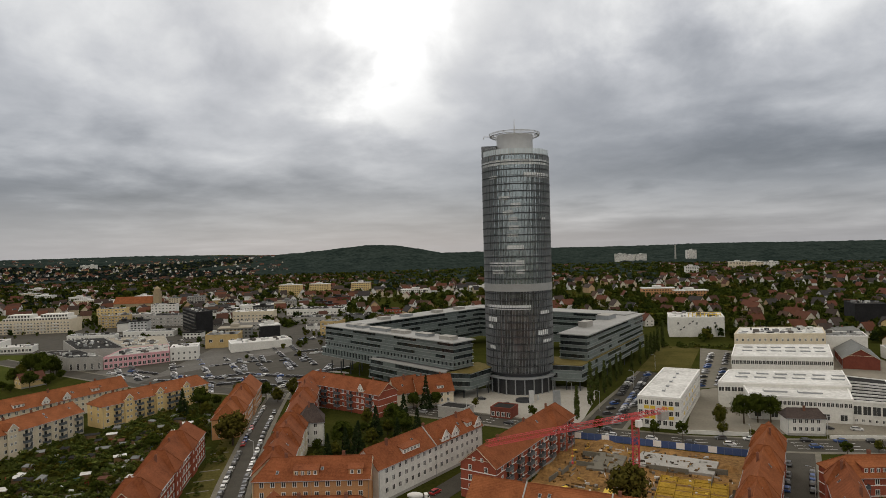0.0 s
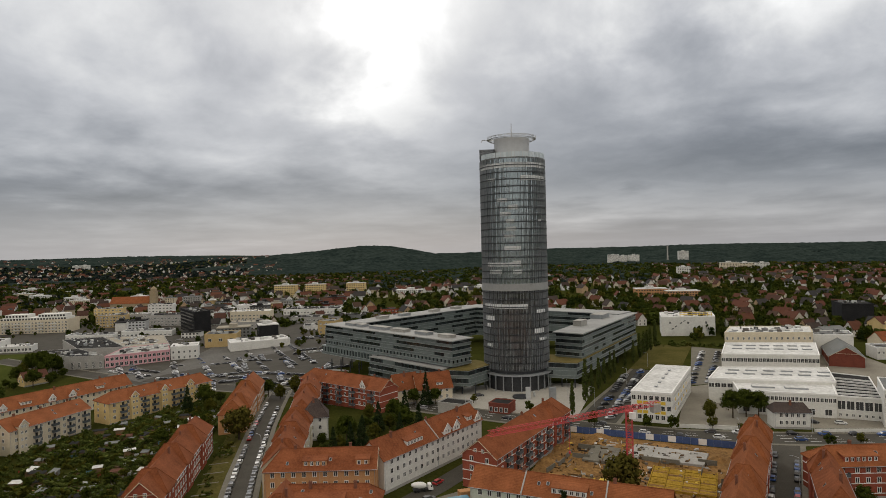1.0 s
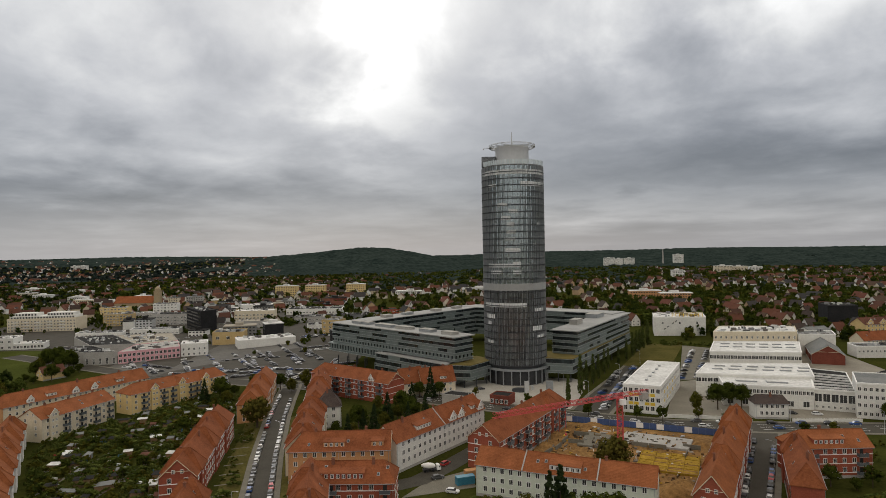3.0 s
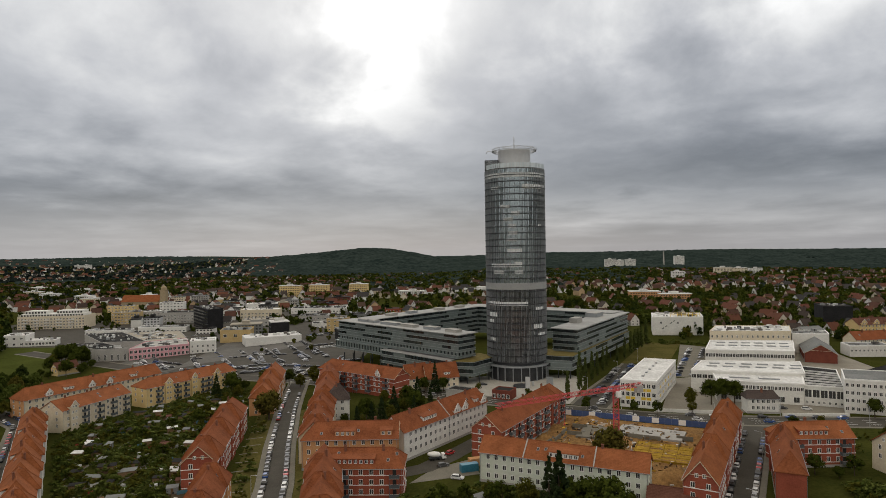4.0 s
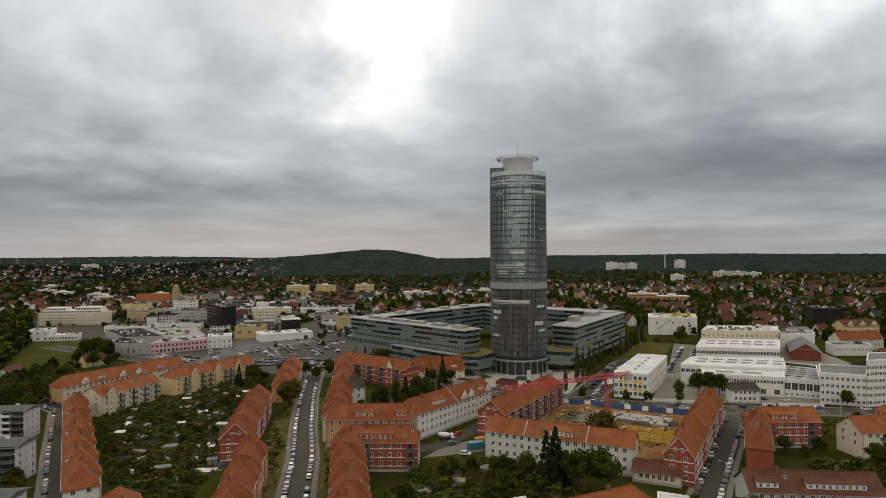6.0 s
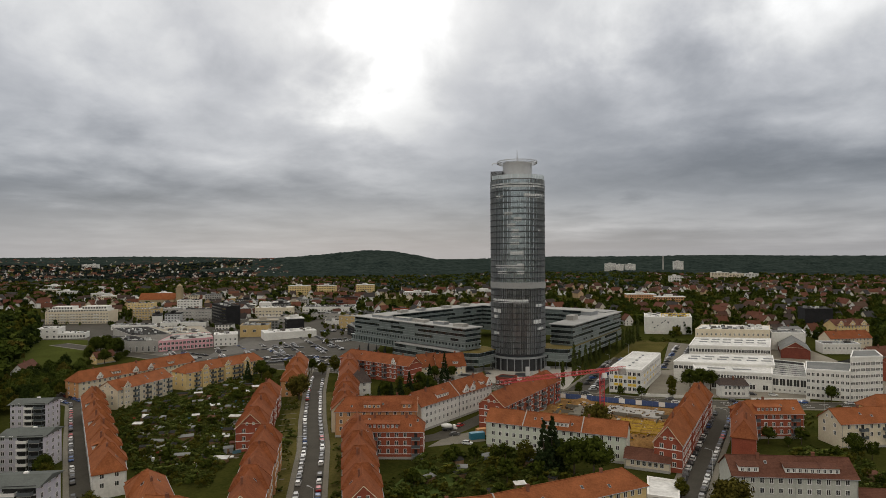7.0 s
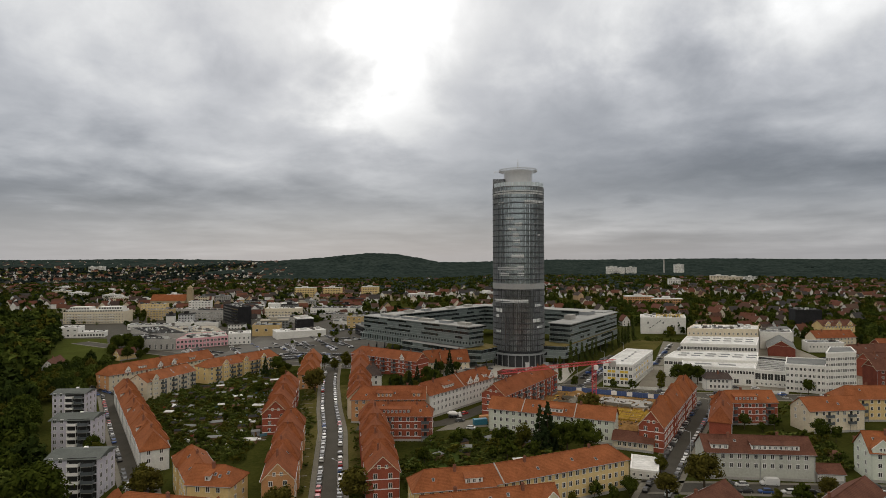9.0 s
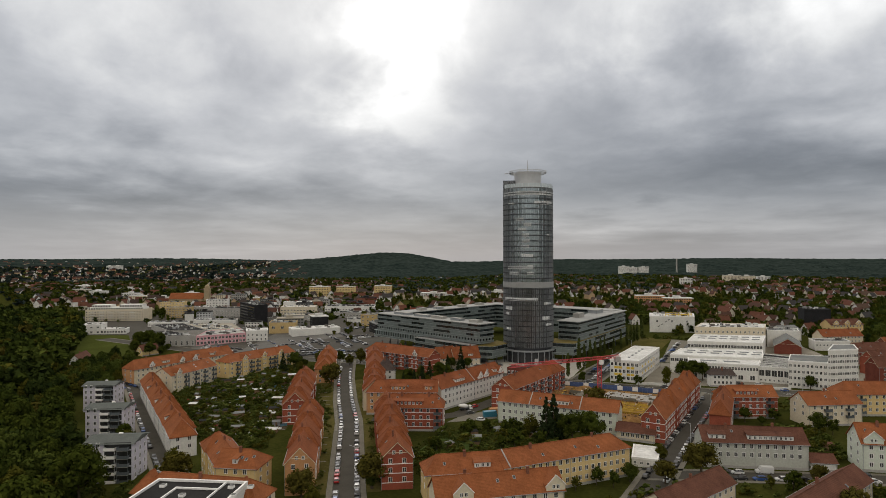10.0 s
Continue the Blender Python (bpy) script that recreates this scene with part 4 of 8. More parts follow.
    R((48.6, 140.9), (81.2, 217.3), 4.5, 9.8, 15.4, "brick_red", "tile_orange", "red brick terrace with white bands, gabled front and orange roof", ends=(0, 3), bands=True, hips=((0.3, "N", 8), (0.3, "S", 8), (0.62, "S", 8), (0.62, "N", 8), (0.88, "N", 8), (0.88, "S", 8)), hip_out=0.3, sides="S", end_windows="A", chimneys=3)
    R((76.6, 151.5), (88.3, 186), 3.9, 9.5, 14.4, "brick_red", "tile_red", "red brick corner house with steep red roof", ends=(3, 3), hips=((0.8, "N", 6),), sides="S", chimneys=2)
    R((86, 187), (110, 190), 5.6, 9.8, 13.8, "brick_red", "tile_orange", "red brick house with white bands and balconies", ends=(4, 0), sheds=((0.45, "S", 10),), balconies=((0.2, "S"), (0.85, "S")), bands=True, sides="S", end_windows="B", chimneys=1)
    R((117, 178), (141, 184), 6.0, 9.3, 13.6, "plaster_cream", "tile_orange", "cream house with orange roof and balconies", ends=(0, 0), balconies=((0.35, "S"), (0.75, "S")), sides="S", end_windows="A", chimneys=1)
    R((141, 199), (196, 206), 6.0, 10.0, 14.6, "plaster_yellow", "tile_orange", "yellow apartment row with balconies and orange roof", ends=(4, 0), balconies=((0.15, "S"), (0.4, "S"), (0.6, "S"), (0.8, "S")), sides="S", chimneys=2)
    # nearest blocks
    R((-31, 73), (-9, 80.5), 5.4, 9.3, 13.2, "plaster_yellow", "tile_orange", "yellow terrace with orange hipped roof", ends=(4, 0), sheds=((0.75, "S", 5),), sides="S", chimneys=1, end_windows="A", step=2.6)
    R((-9.5, 80.5), (31, 106.5), 5.4, 9.6, 13.2, "plaster_yellow", "tile_orange", "long yellow terrace with brown downpipes and orange roof", party=(0.04,), ends=(0, 4), sides="S", chimneys=2, end_windows="B", step=2.5)
    R((-25, 55), (8.5, 68), 5.4, 9.0, 13.4, "plaster_cream", "tile_orange", "house with orange roof and half-timbered gable dormers", gables=((0.2, "S", 5.5), (0.93, "S", 5.5)), sides="S", chimneys=2)
    R((60.5, 120), (94.8, 120.8), 5.6, 8.9, 13.0, "plaster_grey", "tile_brown", "pale plastered block with brown roof and wide dormers", sheds=((0.14, "S", 5.5), (0.58, "S", 10), (0.8, "S", 5)), gables=(), sides="S", end_windows="B", chimneys=2, step=2.6)
    R((95.5, 118), (103.5, 118), 3.6, 3.2, 5.2, "plaster_white", "tile_brown", "low white outbuilding with brown roof", sides="S", step=2.2, chimneys=0, skylights=0)
    R((113, 123), (140, 121), 6.0, 9.6, 15.0, "plaster_green", "tile_orange", "pale green house with tall front gable and orange roof", gables=((0.13, "S", 6.0), (0.6, "S", 4)), sides="S", end_windows="A", chimneys=2)
    R((97.5, 91.5), (64, 56), 5.0, 7.0, 10.5, "plaster_cream", "tile_brown", "house with a long red-brown roof", sides="N", end_windows="A", chimneys=1)
    R((57, 84), (34, 60), 5.0, 7.0, 10.5, "plaster_cream", "tile_brown", "house with a long brown roof", sides="N", end_windows="A", chimneys=1)


houses()


def slab_block(x, y, ang, w, d, h):
    """One of three pale blocks of flats with thin grey roofs and stacked balconies."""
    t = thing("apartment_block", pose(x, y, ground_z(x, y), 0, 0, ang), "pale lilac block of flats with a thin grey roof and balconies", "house", "three blocks by the wood")
    bm = bmesh.new()
    box(bm, (-w / 2, -d / 2, -1.5), (w / 2, d / 2, h))
    part("wall", bm, M["plaster_lilac"], t)
    bm = bmesh.new()
    o = 0.9
    solid(bm, [(-w / 2 - o, -d / 2 - o, h), (w / 2 + o, -d / 2 - o, h), (w / 2 + o, d / 2 + o, h), (-w / 2 - o, d / 2 + o, h), (-w / 2 - o, 0, h + 1.5), (w / 2 + o, 0, h + 1.5)], [(3, 2, 1, 0), (0, 1, 5, 4), (2, 3, 4, 5), (1, 2, 5), (3, 0, 4)])
    part("roof", bm, M["roof_sheet"], t)
    for xx in (0.6,):
        bm = bmesh.new()
        box(bm, (xx - 0.6, 1.0, h + 0.9), (xx + 0.6, 2.0, h + 1.7))
        part("roof_hatch", bm, M["trim_white"], t)
    for k in range(5):
        z = 0.2 + k * 2.75
        bm = bmesh.new()
        box(bm, (-1.5, -d / 2 - 0.03, z + 0.1), (7.4, -d / 2 + 0.02, z + 2.4))
        part("loggia", bm, M["pane"], t)
        balcony(t, 0.7, -d / 2, z, "S", 3.6, 1.6, True)
        balcony(t, 5.0, -d / 2, z, "S", 3.6, 1.6, False)
        for xx in (-6.4, -3.6):
            place_window("house", t, facing(xx, -d / 2, z + 0.8, "S"))
        for yy in (-3.8, 0, 3.8):
            place_window("house", t, facing(w / 2, yy, z + 0.8, "B"))


for _x, _y in ((-226, 188), (-183, 136), (-143.5, 87)):
    slab_block(_x + 1.5, _y - 1.5, 12, 15.4, 12.2, 13.2)


def flat_corner_house():
    """White modern house whose flat roof has parapets, a hatch and roof lights."""
    t = thing("flat_roofed_house", pose(-98.4, 43.4, ground_z(-102, 44), 0, 0, 3), "white modern house with dark flat roof and white parapets", "house")
    w, d, h = 25.0, 14, 13.9
    bm = bmesh.new()
    box(bm, (0, -d, -0.6), (w, 0, h))
    part("wall", bm, M["plaster_white"], t)
    bm = bmesh.new()
    box(bm, (0.5, -d + 0.5, h), (w - 0.5, -0.5, h + 0.25))
    part("roof", bm, M["roof_dark"], t)
    for lo, hi in (((0, -0.5, h), (w, 0, h + 0.9)), ((0, -d, h), (0.5, -0.5, h + 0.9)), ((w - 0.5, -d, h), (w, -0.5, h + 0.9)), ((7.6, -d, h), (8.0, -5, h + 0.7)), ((8.0, -5.4, h), (19, -5, h + 0.7)), ((19, -5.4, h), (19.4, -0.5, h + 0.7)), ((19, -d, h), (19.4, -6, h + 0.7))):
        bm = bmesh.new()
        box(bm, lo, hi)
        part("parapet", bm, M["trim_white"], t)
    for x, y in ((3.6, -4.2), (22, -3.6), (27, -3.0), (12, -10), (25, -9)):
        bm = bmesh.new()
        box(bm, (x - 0.7, y - 0.7, h + 0.25), (x + 0.7, y + 0.7, h + 0.9))
        box(bm, (x - 0.55, y - 0.55, h + 0.9), (x + 0.55, y + 0.55, h + 1.0), 1)
        part("roof_light", bm, [M["trim_white"], M["roof_grey"]], t)
    for i in range(8):
        for k in range(3):
            place_window("wide", t, facing(2.5 + i * 3.7, -d, 1.6 + k * 3.6, "S"))


flat_corner_house()

# ---------------------------------------------------------------- glass tower
TX, TY, TR = -1.4, 326.0, 17.25
PITCH = 3.65


def ring_bm(r0, r1, z0, z1, n=72, a0=0.0, a1=2 * math.pi):
    bm = bmesh.new()
    full = a1 - a0 > 6.28
    k = n if full else n + 1
    cols = []
    for i in range(k):
        a = a0 + (a1 - a0) * i / n
        c, s = math.cos(a), math.sin(a)
        cols.append([bm.verts.new((r * c, r * s, z)) for r, z in ((r0, z0), (r1, z0), (r1, z1), (r0, z1))])
    for i in range(n):
        p, q = cols[i], cols[(i + 1) % k]
        for u in range(4):
            v = (u + 1) % 4
            bm.faces.new((p[u], q[u], q[v], p[v]))
    if not full:
        bm.faces.new(cols[0])
        bm.faces.new(cols[-1][::-1])
    return bm


def tower():
    t = thing("office_tower", pose(TX, TY, 0), "round dark glass office tower with light bands and mast", "tower")
    n = 76
    bm = bmesh.new()
    bmesh.ops.create_cone(bm, cap_ends=True, segments=n, radius1=TR - 0.9, radius2=TR - 0.9, depth=120)
    bmesh.ops.translate(bm, verts=bm.verts, vec=(0, 0, 60))
    part("core", bm, M["metal_dark"], t)
    # one storey of glazing, of fins and of the slab edge, shared by all storeys
    rng = random.Random(4)

    def panes(mat, sills):
        b = bmesh.new()
        for i in range(n):
            a0, a1 = 2 * math.pi * i / n, 2 * math.pi * (i + 1) / n
            r = TR - 0.28 + rng.uniform(-0.01, 0.01)
            p = [(r * math.cos(a), r * math.sin(a)) for a in (a0 + 0.006, a1 - 0.006)]
            q = [(x * 0.99, y * 0.99) for x, y in p]
            zb = rng.choice(sills)
            solid(b, [(*p[0], zb), (*p[1], zb), (*p[1], PITCH - 0.3), (*p[0], PITCH - 0.3), (*q[0], zb), (*q[1], zb), (*q[1], PITCH - 0.3), (*q[0], PITCH - 0.3)], [(0, 1, 2, 3), (7, 6, 5, 4), (0, 4, 5, 1), (2, 6, 7, 3), (1, 5, 6, 2), (3, 7, 4, 0)])
        return mesh_of("glazing", b, mat)

    # lower storeys take the glass with the dimmer reflection painted in
    low = [panes(M["tower_dim_reflection_glass"], (0.55, 0.55, 0.95, 1.5)) for _ in range(3)]
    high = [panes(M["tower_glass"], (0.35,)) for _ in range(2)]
    bm = bmesh.new()
    for i in range(n):
        a = 2 * math.pi * i / n
        m = Matrix.Rotation(a, 4, "Z")
        box(bm, (TR - 0.3, -0.055, 0), (TR + 0.28, 0.055, PITCH), 0, m)
        if i % 2:
            m = Matrix.Rotation(a + math.pi / n, 4, "Z")
            box(bm, (TR - 0.3, -0.03, 0), (TR + 0.05, 0.03, PITCH), 0, m)
    fins = mesh_of("mullion_ring", bm, M["metal_grey"])
    slab = mesh_of("slab_edge", ring_bm(TR - 1.0, TR + 0.34, -0.22, 0.22, n), M["metal_dark"])
    rail = mesh_of("sill_rail", ring_bm(TR - 0.3, TR + 0.12, 0.85, 0.97, n), M["metal_grey"])
    floors = 30
    z0 = 120.0 - floors * PITCH
    for k in range(floors):
        z = z0 + k * PITCH
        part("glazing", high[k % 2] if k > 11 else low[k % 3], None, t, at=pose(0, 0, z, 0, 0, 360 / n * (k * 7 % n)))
        part("mullion_ring", fins, None, t, at=pose(0, 0, z))
        part("slab_edge", slab, None, t, at=pose(0, 0, z))
        if k > 12:
            part("sill_rail", rail, None, t, at=pose(0, 0, z))
    part("light_band", ring_bm(TR - 0.5, TR + 0.42, 51.6, 55.4, n), M["louvre"], t, "broad pale grey band of louvres")
    # rows of drawn blinds: storey height, start and end seen from the front
    for z, a, b, h in ((42.6, -66, 22, 2.2), (115.0, -180, 180, 2.5), (108.4, 14, 75, 2.4), (72.4, -16, 12, 2.3), (64.3, -52, -2, 2.0), (64.3, -2, 12, 2.9), (60.6, -46, -22, 2.0), (60.6, -2, 13, 2.0), (97.5, -28, -10, 1.8), (90.1, -22, -4, 2.0), (86.4, -12, 2, 2.2), (82.6, -12, 4, 2.0), (79.0, -16, 3, 1.4), (36.2, -62, -38, 2.4), (29.6, 34, 58, 2.4), (32.8, -60, -48, 1.8), (108.4, -50, -32, 1.4), (93.6, -8, 8, 2.2), (87.2, 48, 56, 1.2), (40.0, 40, 62, 1.6), (22.5, -60, -44, 1.6), (25.6, 45, 66, 1.4)):
        f0, f1 = radians(-90 + a), radians(-90 + b)
        steps = max(2, int((b - a) / 4.74))
        full = b - a > 350
        part("blind", ring_bm(TR - 0.35, TR + 0.06, z, z + h, n if full else steps, f0 if not full else 0.0, f1 if not full else 2 * math.pi), M["blind"], t)
    # roof: parapet screen, plant drum, louvred box, ring walk and mast
    bm = bmesh.new()
    bmesh.ops.create_cone(bm, cap_ends=True, segments=n, radius1=TR - 0.2, radius2=TR - 0.2, depth=0.5)
    bmesh.ops.translate(bm, verts=bm.verts, vec=(0, 0, 120.1))
    part("roof", bm, M["roof_grey"], t)
    for i in range(n):
        a0, a1 = 2 * math.pi * i / n + 0.008, 2 * math.pi * (i + 1) / n - 0.008
        if i == 0:
            scr = mesh_of("screen_pane", ring_bm(TR - 0.1, TR, 0, 2.6, 1, a0, a1), M["screen"])
        part("screen_pane", scr, None, t, at=pose(0, 0, 120.4, 0, 0, 360 * i / n))
    bm = bmesh.new()
    bmesh.ops.create_cone(bm, cap_ends=True, segments=64, radius1=9.4, radius2=9.4, depth=11.8)
    bmesh.ops.translate(bm, verts=bm.verts, vec=(0, 0, 126))
    part("plant_drum", bm, M["drum"], t, "pale grey round plant room")
    bm = bmesh.new()
    box(bm, (-17.0, -6, 120.3), (-9, 4, 126.2))
    lb = part("louvre_box", bm, M["metal_dark"], t, "dark louvred box")
    bm = bmesh.new()
    for i in range(14):
        box(bm, (-17.15, -6.12, 120.7 + i * 0.39), (-9.6, -6.0, 120.85 + i * 0.39))
    part("louvre", bm, M["metal_grey"], lb)
    part("ring_walk", ring_bm(12.0, 13.0, 131.65, 131.8, 64), M["metal_light"], t)
    for r, z in ((13.0, 132.3), (13.0, 132.9), (12.0, 132.9), (12.1, 131.2)):
        part("ring_rail", ring_bm(r - 0.08, r + 0.08, z, z + 0.14, 48), M["metal_light"], t)
    bm = bmesh.new()
    for i in range(24):
        a = 2 * math.pi * i / 24
        c, s = math.cos(a), math.sin(a)
        tube(bm, (9.6 * c, 9.6 * s, 131.5), (12.9 * c, 12.9 * s, 131.75), 0.07, 0.07, 4)
        tube(bm, (12.2 * c, 12.2 * s, 131.7), (13.0 * math.cos(a + 0.13), 13.0 * math.sin(a + 0.13), 132.9), 0.06, 0.06, 4)
        tube(bm, (13 * c, 13 * s, 131.8), (13 * c, 13 * s, 133.0), 0.05, 0.05, 4)
    part("bracket_ring", bm, M["metal_light"], t)
    bm = bmesh.new()
    tube(bm, (-9.6, -1, 131.5), (-15.6, -2, 131.9), 0.25, 0.18, 5)
    tube(bm, (-15.6, -2, 132.0), (-16.2, -2, 130.6), 0.2, 0.2, 5)
    part("davit", bm, M["metal_light"], t)
    bm = bmesh.new()
    tube(bm, (0, 0, 131.8), (0, 0, 136.6), 0.34, 0.28, 8)
    tube(bm, (0, 0, 136.6), (0, 0, 140.8), 0.22, 0.14, 8)
    for z in (134.0, 136.8, 138.2):
        box(bm, (-0.5, -0.05, z), (0.5, 0.05, z + 0.1))
    part("mast", bm, M["metal_light"], t)
    # entrance hall
    part("canopy", ring_bm(TR - 2, TR + 1.6, 8.0, 8.9, n), M["metal_grey"], t)
    part("lobby_glass", ring_bm(TR - 2.5, TR - 2.2, 0.1, 8.0, n), M["pane"], t)
    bm = bmesh.new()
    box(bm, (-0.25, -0.25, 0), (0.25, 0.25, 8.0))
    col = mesh_of("column", bm, M["metal_grey"])
    for i in range(24):
        a = 2 * math.pi * (i + 0.5) / 24
        part("column", col, None, t, at=pose((TR + 0.6) * math.cos(a), (TR + 0.6) * math.sin(a), 0, 0, 0, math.degrees(a)))


M["screen"] = surface("screen_glass", (0.42, 0.48, 0.50), (0.58, 0.64, 0.66), 0.2, 0.15, per="object")
M["drum"] = surface("plant_cladding", (0.43, 0.437, 0.445), (0.51, 0.517, 0.525), 0.1, 0.6)
tower()


def offset(pts, d):
    """A counter-clockwise outline moved outwards."""
    out = []
    n = len(pts)
    for i in range(n):
        a, b, c = (Vector(pts[(i + k - 1) % n]) for k in range(3))
        e, f = (b - a).normalized(), (c - b).normalized()
        n0, n1 = Vector((e.y, -e.x)), Vector((f.y, -f.x))
        m = (n0 + n1).normalized()
        out.append(tuple(b + m * d / max(0.3, m.dot(n0))))
    return out


def ccw(pts):
    s = sum(pts[i][0] * pts[(i + 1) % len(pts)][1] - pts[(i + 1) % len(pts)][0] * pts[i][1] for i in range(len(pts)))
    return pts if s > 0 else pts[::-1]


def banded(name, outline, z0, z1, label, pitch=3.3, group="office wings", roof="wing_roof", over=1.2, sill=1.35, styles="s", seed=1):
    """An office block of glazed strips between metal bands. styles, storey by storey: s strips with some closed lengths, p single windows."""
    outline = ccw(outline)
    t = thing(name, pose(0, 0, 0), label, "office", group)
    rng = random.Random(seed)
    bm = bmesh.new()
    poly(bm, offset(outline, -0.5), z0 + 0.05, z1 - 0.02)
    part("core", bm, M["black_panel"], t)
    floors = max(1, round((z1 - z0) / pitch))
    p = (z1 - z0) / floors
    panes, closed = bmesh.new(), bmesh.new()
    n = len(outline)
    for k in range(floors):
        z = z0 + k * p
        b2 = bmesh.new()
        poly(b2, offset(outline, 0.12), z, z + sill)
        part("spandrel", b2, M["spandrel"], t)
        for zz in (z - 0.02, z + sill - 0.02):
            b2 = bmesh.new()
            poly(b2, offset(outline, 0.42), zz, zz + 0.16)
            part("ledge", b2, M["ledge"], t)
        style = styles[k % len(styles)]
        for i in range(n):
            a, b = Vector(outline[i]), Vector(outline[(i + 1) % n])
            d = (b - a)
            cnt = max(1, int(d.length / 1.45))
            w = d.length / cnt
            m0 = Matrix.Translation((a.x, a.y, z)) @ Matrix.Rotation(math.atan2(d.y, d.x), 4, "Z")
            shut = 0
            for j in range(cnt):
                if style == "s" and shut == 0 and rng.random() < 0.035:
                    shut = rng.randint(5, 12)
                solid_here = shut > 0 or (style == "p" and j % 2)
                shut = max(0, shut - 1)
                if solid_here:
                    box(closed, (j * w, -0.06, sill + 0.02), ((j + 1) * w, 0.3, p - 0.02), 0, m0)
                else:
                    box(panes, (j * w + 0.09, 0.3, sill + 0.02), ((j + 1) * w - 0.09, 0.42, p - 0.02), 0, m0)
    part("glazing", panes, M["wing_glass"], t, "strips of dark window panes", kind="stuff")
    part("closed_panel", closed, M["spandrel"], t, kind="stuff")
    bm = bmesh.new()
    poly(bm, offset(outline, over), z1, z1 + 0.4)
    part("roof", bm, M[roof], t)
    bm = bmesh.new()
    poly(bm, offset(outline, over + 0.06), z1 - 0.14, z1 + 0.1)
    part("roof_edge", bm, M["ledge"], t, "pale metal roof edge")
    return t


M["ledge"] = surface("ledge_metal", (0.21, 0.228, 0.22), (0.31, 0.33, 0.32), 0.2, 0.5, 0.2)
M["wing_roof"] = surface("wing_roof", (0.24, 0.24, 0.232), (0.37, 0.37, 0.357), 0.08, 0.8, fine=12)
M["spandrel"] = surface("spandrel_metal", (0.125, 0.153, 0.147), (0.20, 0.234, 0.225), 0.15, 0.45, 0.3)


def wings():
    A, B = Vector((-124, 377)), Vector((-27, 300.5))
    u = (B - A).normalized()
    n = Vector((-u.y, u.x))
    P = lambda s, d: tuple(A + u * s + n * d)  # noqa: E731
    L = (B - A).length
    banded("office_wing", [P(0, 0), P(L - 9, 0), P(L - 9, 14), P(0, 14)], 13.4, 26.6, "long grey glass wing with flat pale roof", styles="psss", seed=5)
    banded("office_wing", [P(-2, -1.6), P(L * 0.44, -1.6), P(L * 0.44, 12.5), P(-2, 12.5)], 8.4, 13.2, "grey glass storey of the long wing on dark legs", pitch=4.6, roof="spandrel", over=0.3, styles="p")
    banded("office_wing", [P(L * 0.42, -4.6), P(L - 10, -4.6), P(L - 10, 12), P(L * 0.42, 12)], 4.6, 12.3, "glazed podium before the long wing", roof="wing_roof", over=0.5, pitch=3.8, seed=8)
    banded("office_wing", [P(L * 0.36, 0), P(L * 0.90, 0), P(L * 0.90, 11), P(L * 0.36, 11)], 0.1, 4.5, "glazed ground storey under the long wing", roof="spandrel", over=0.1, pitch=4.4, sill=0.5)
    banded("office_wing", [(-38.2, 303.2), (-25.3, 301.2), (-14.3, 319), (-24, 330), (-32, 317)], 4.6, 12.3, "podium with planted roof beside the tower", roof="green_roof", over=0.2, pitch=3.8)
    banded("office_wing", [(8.5, 322), (29.5, 317), (79.5, 424), (66, 430), (26, 341), (12, 342)], 5.2, 13.0, "podium with planted roof beside the tower", roof="green_roof", over=0.2, pitch=3.9, seed=3)
    banded("office_wing", [(20, 336), (33.5, 329), (79, 425), (65, 431)], 13.0, 26.6, "grey glass wing above the planted podium")
    banded("office_wing", [(-43, 476), (66, 414), (75, 428), (-34, 491)], 6.0, 27.2, "grey glass rear wing round the courtyard")
    banded("office_wing", [(-112, 389), (-99, 381), (-31, 474), (-42, 488)], 6.0, 27.0, "grey glass rear wing round the courtyard")
    # columns under the raised parts
    bm = bmesh.new()
    tube(bm, (0, 0, 0), (0, 0, 7.2), 0.38, 0.38, 10)
    leg = mesh_of("column", bm, M["metal_dark"])
    for s in (4, 14, 24, 33):
        for d in (1.5, 10):
            x, y = P(s, d)
            c = tagged(new("column", leg), "round dark steel column under the raised wing", "column", "columns under the wings")
            c.matrix_basis = pose(x, y, ground_z(x, y))
    for x, y in ((-29, 303.5), (-22.5, 305), (-17.5, 313.5), (14.5, 322.6), (22, 320.6), (28.6, 319), (34, 330), (40, 343), (47, 358), (54, 372), (61, 387), (68, 402)):
        c = tagged(new("column", leg), "round dark steel column under the podium", "column", "columns under the wings")
        c.matrix_basis = Matrix.Translation((x, y, 0)) @ Matrix.Diagonal((0.8, 0.8, 0.74, 1))
    # plant boxes on the roofs
    rng = random.Random(9)
    for (x, y, w, d, h, rz) in ([(*P(s, 7), wv, 5, 1.5, -38) for s, wv in ((20, 9), (30, 7), (48, 16), (66, 12), (86, 10), (104, 9))] + [(x, y, 8, 5, 1.6, 54) for x, y in ((-92, 402), (-80, 418), (-62, 442), (-48, 462))] + [(-20, 474, 12, 6, 2.4, -30), (8, 458, 10, 6, 2.4, -30), (36, 362, 10, 5, 3.0, 64), (52, 398, 14, 8, 2.6, 64)]):
        t = thing("roof_plant", pose(x, y, 27.0 if y < 380 or x > 25 else 27.5, 0, 0, rz), "pale metal plant box on the wing's roof", "roof plant", "roof plant boxes")
        bm = bmesh.new()
        box(bm, (-w / 2, -d / 2, 0), (w / 2, d / 2, h))
        part("casing", bm, M["metal_grey"] if rng.random() < 0.5 else M["concrete"], t)
        bm = bmesh.new()
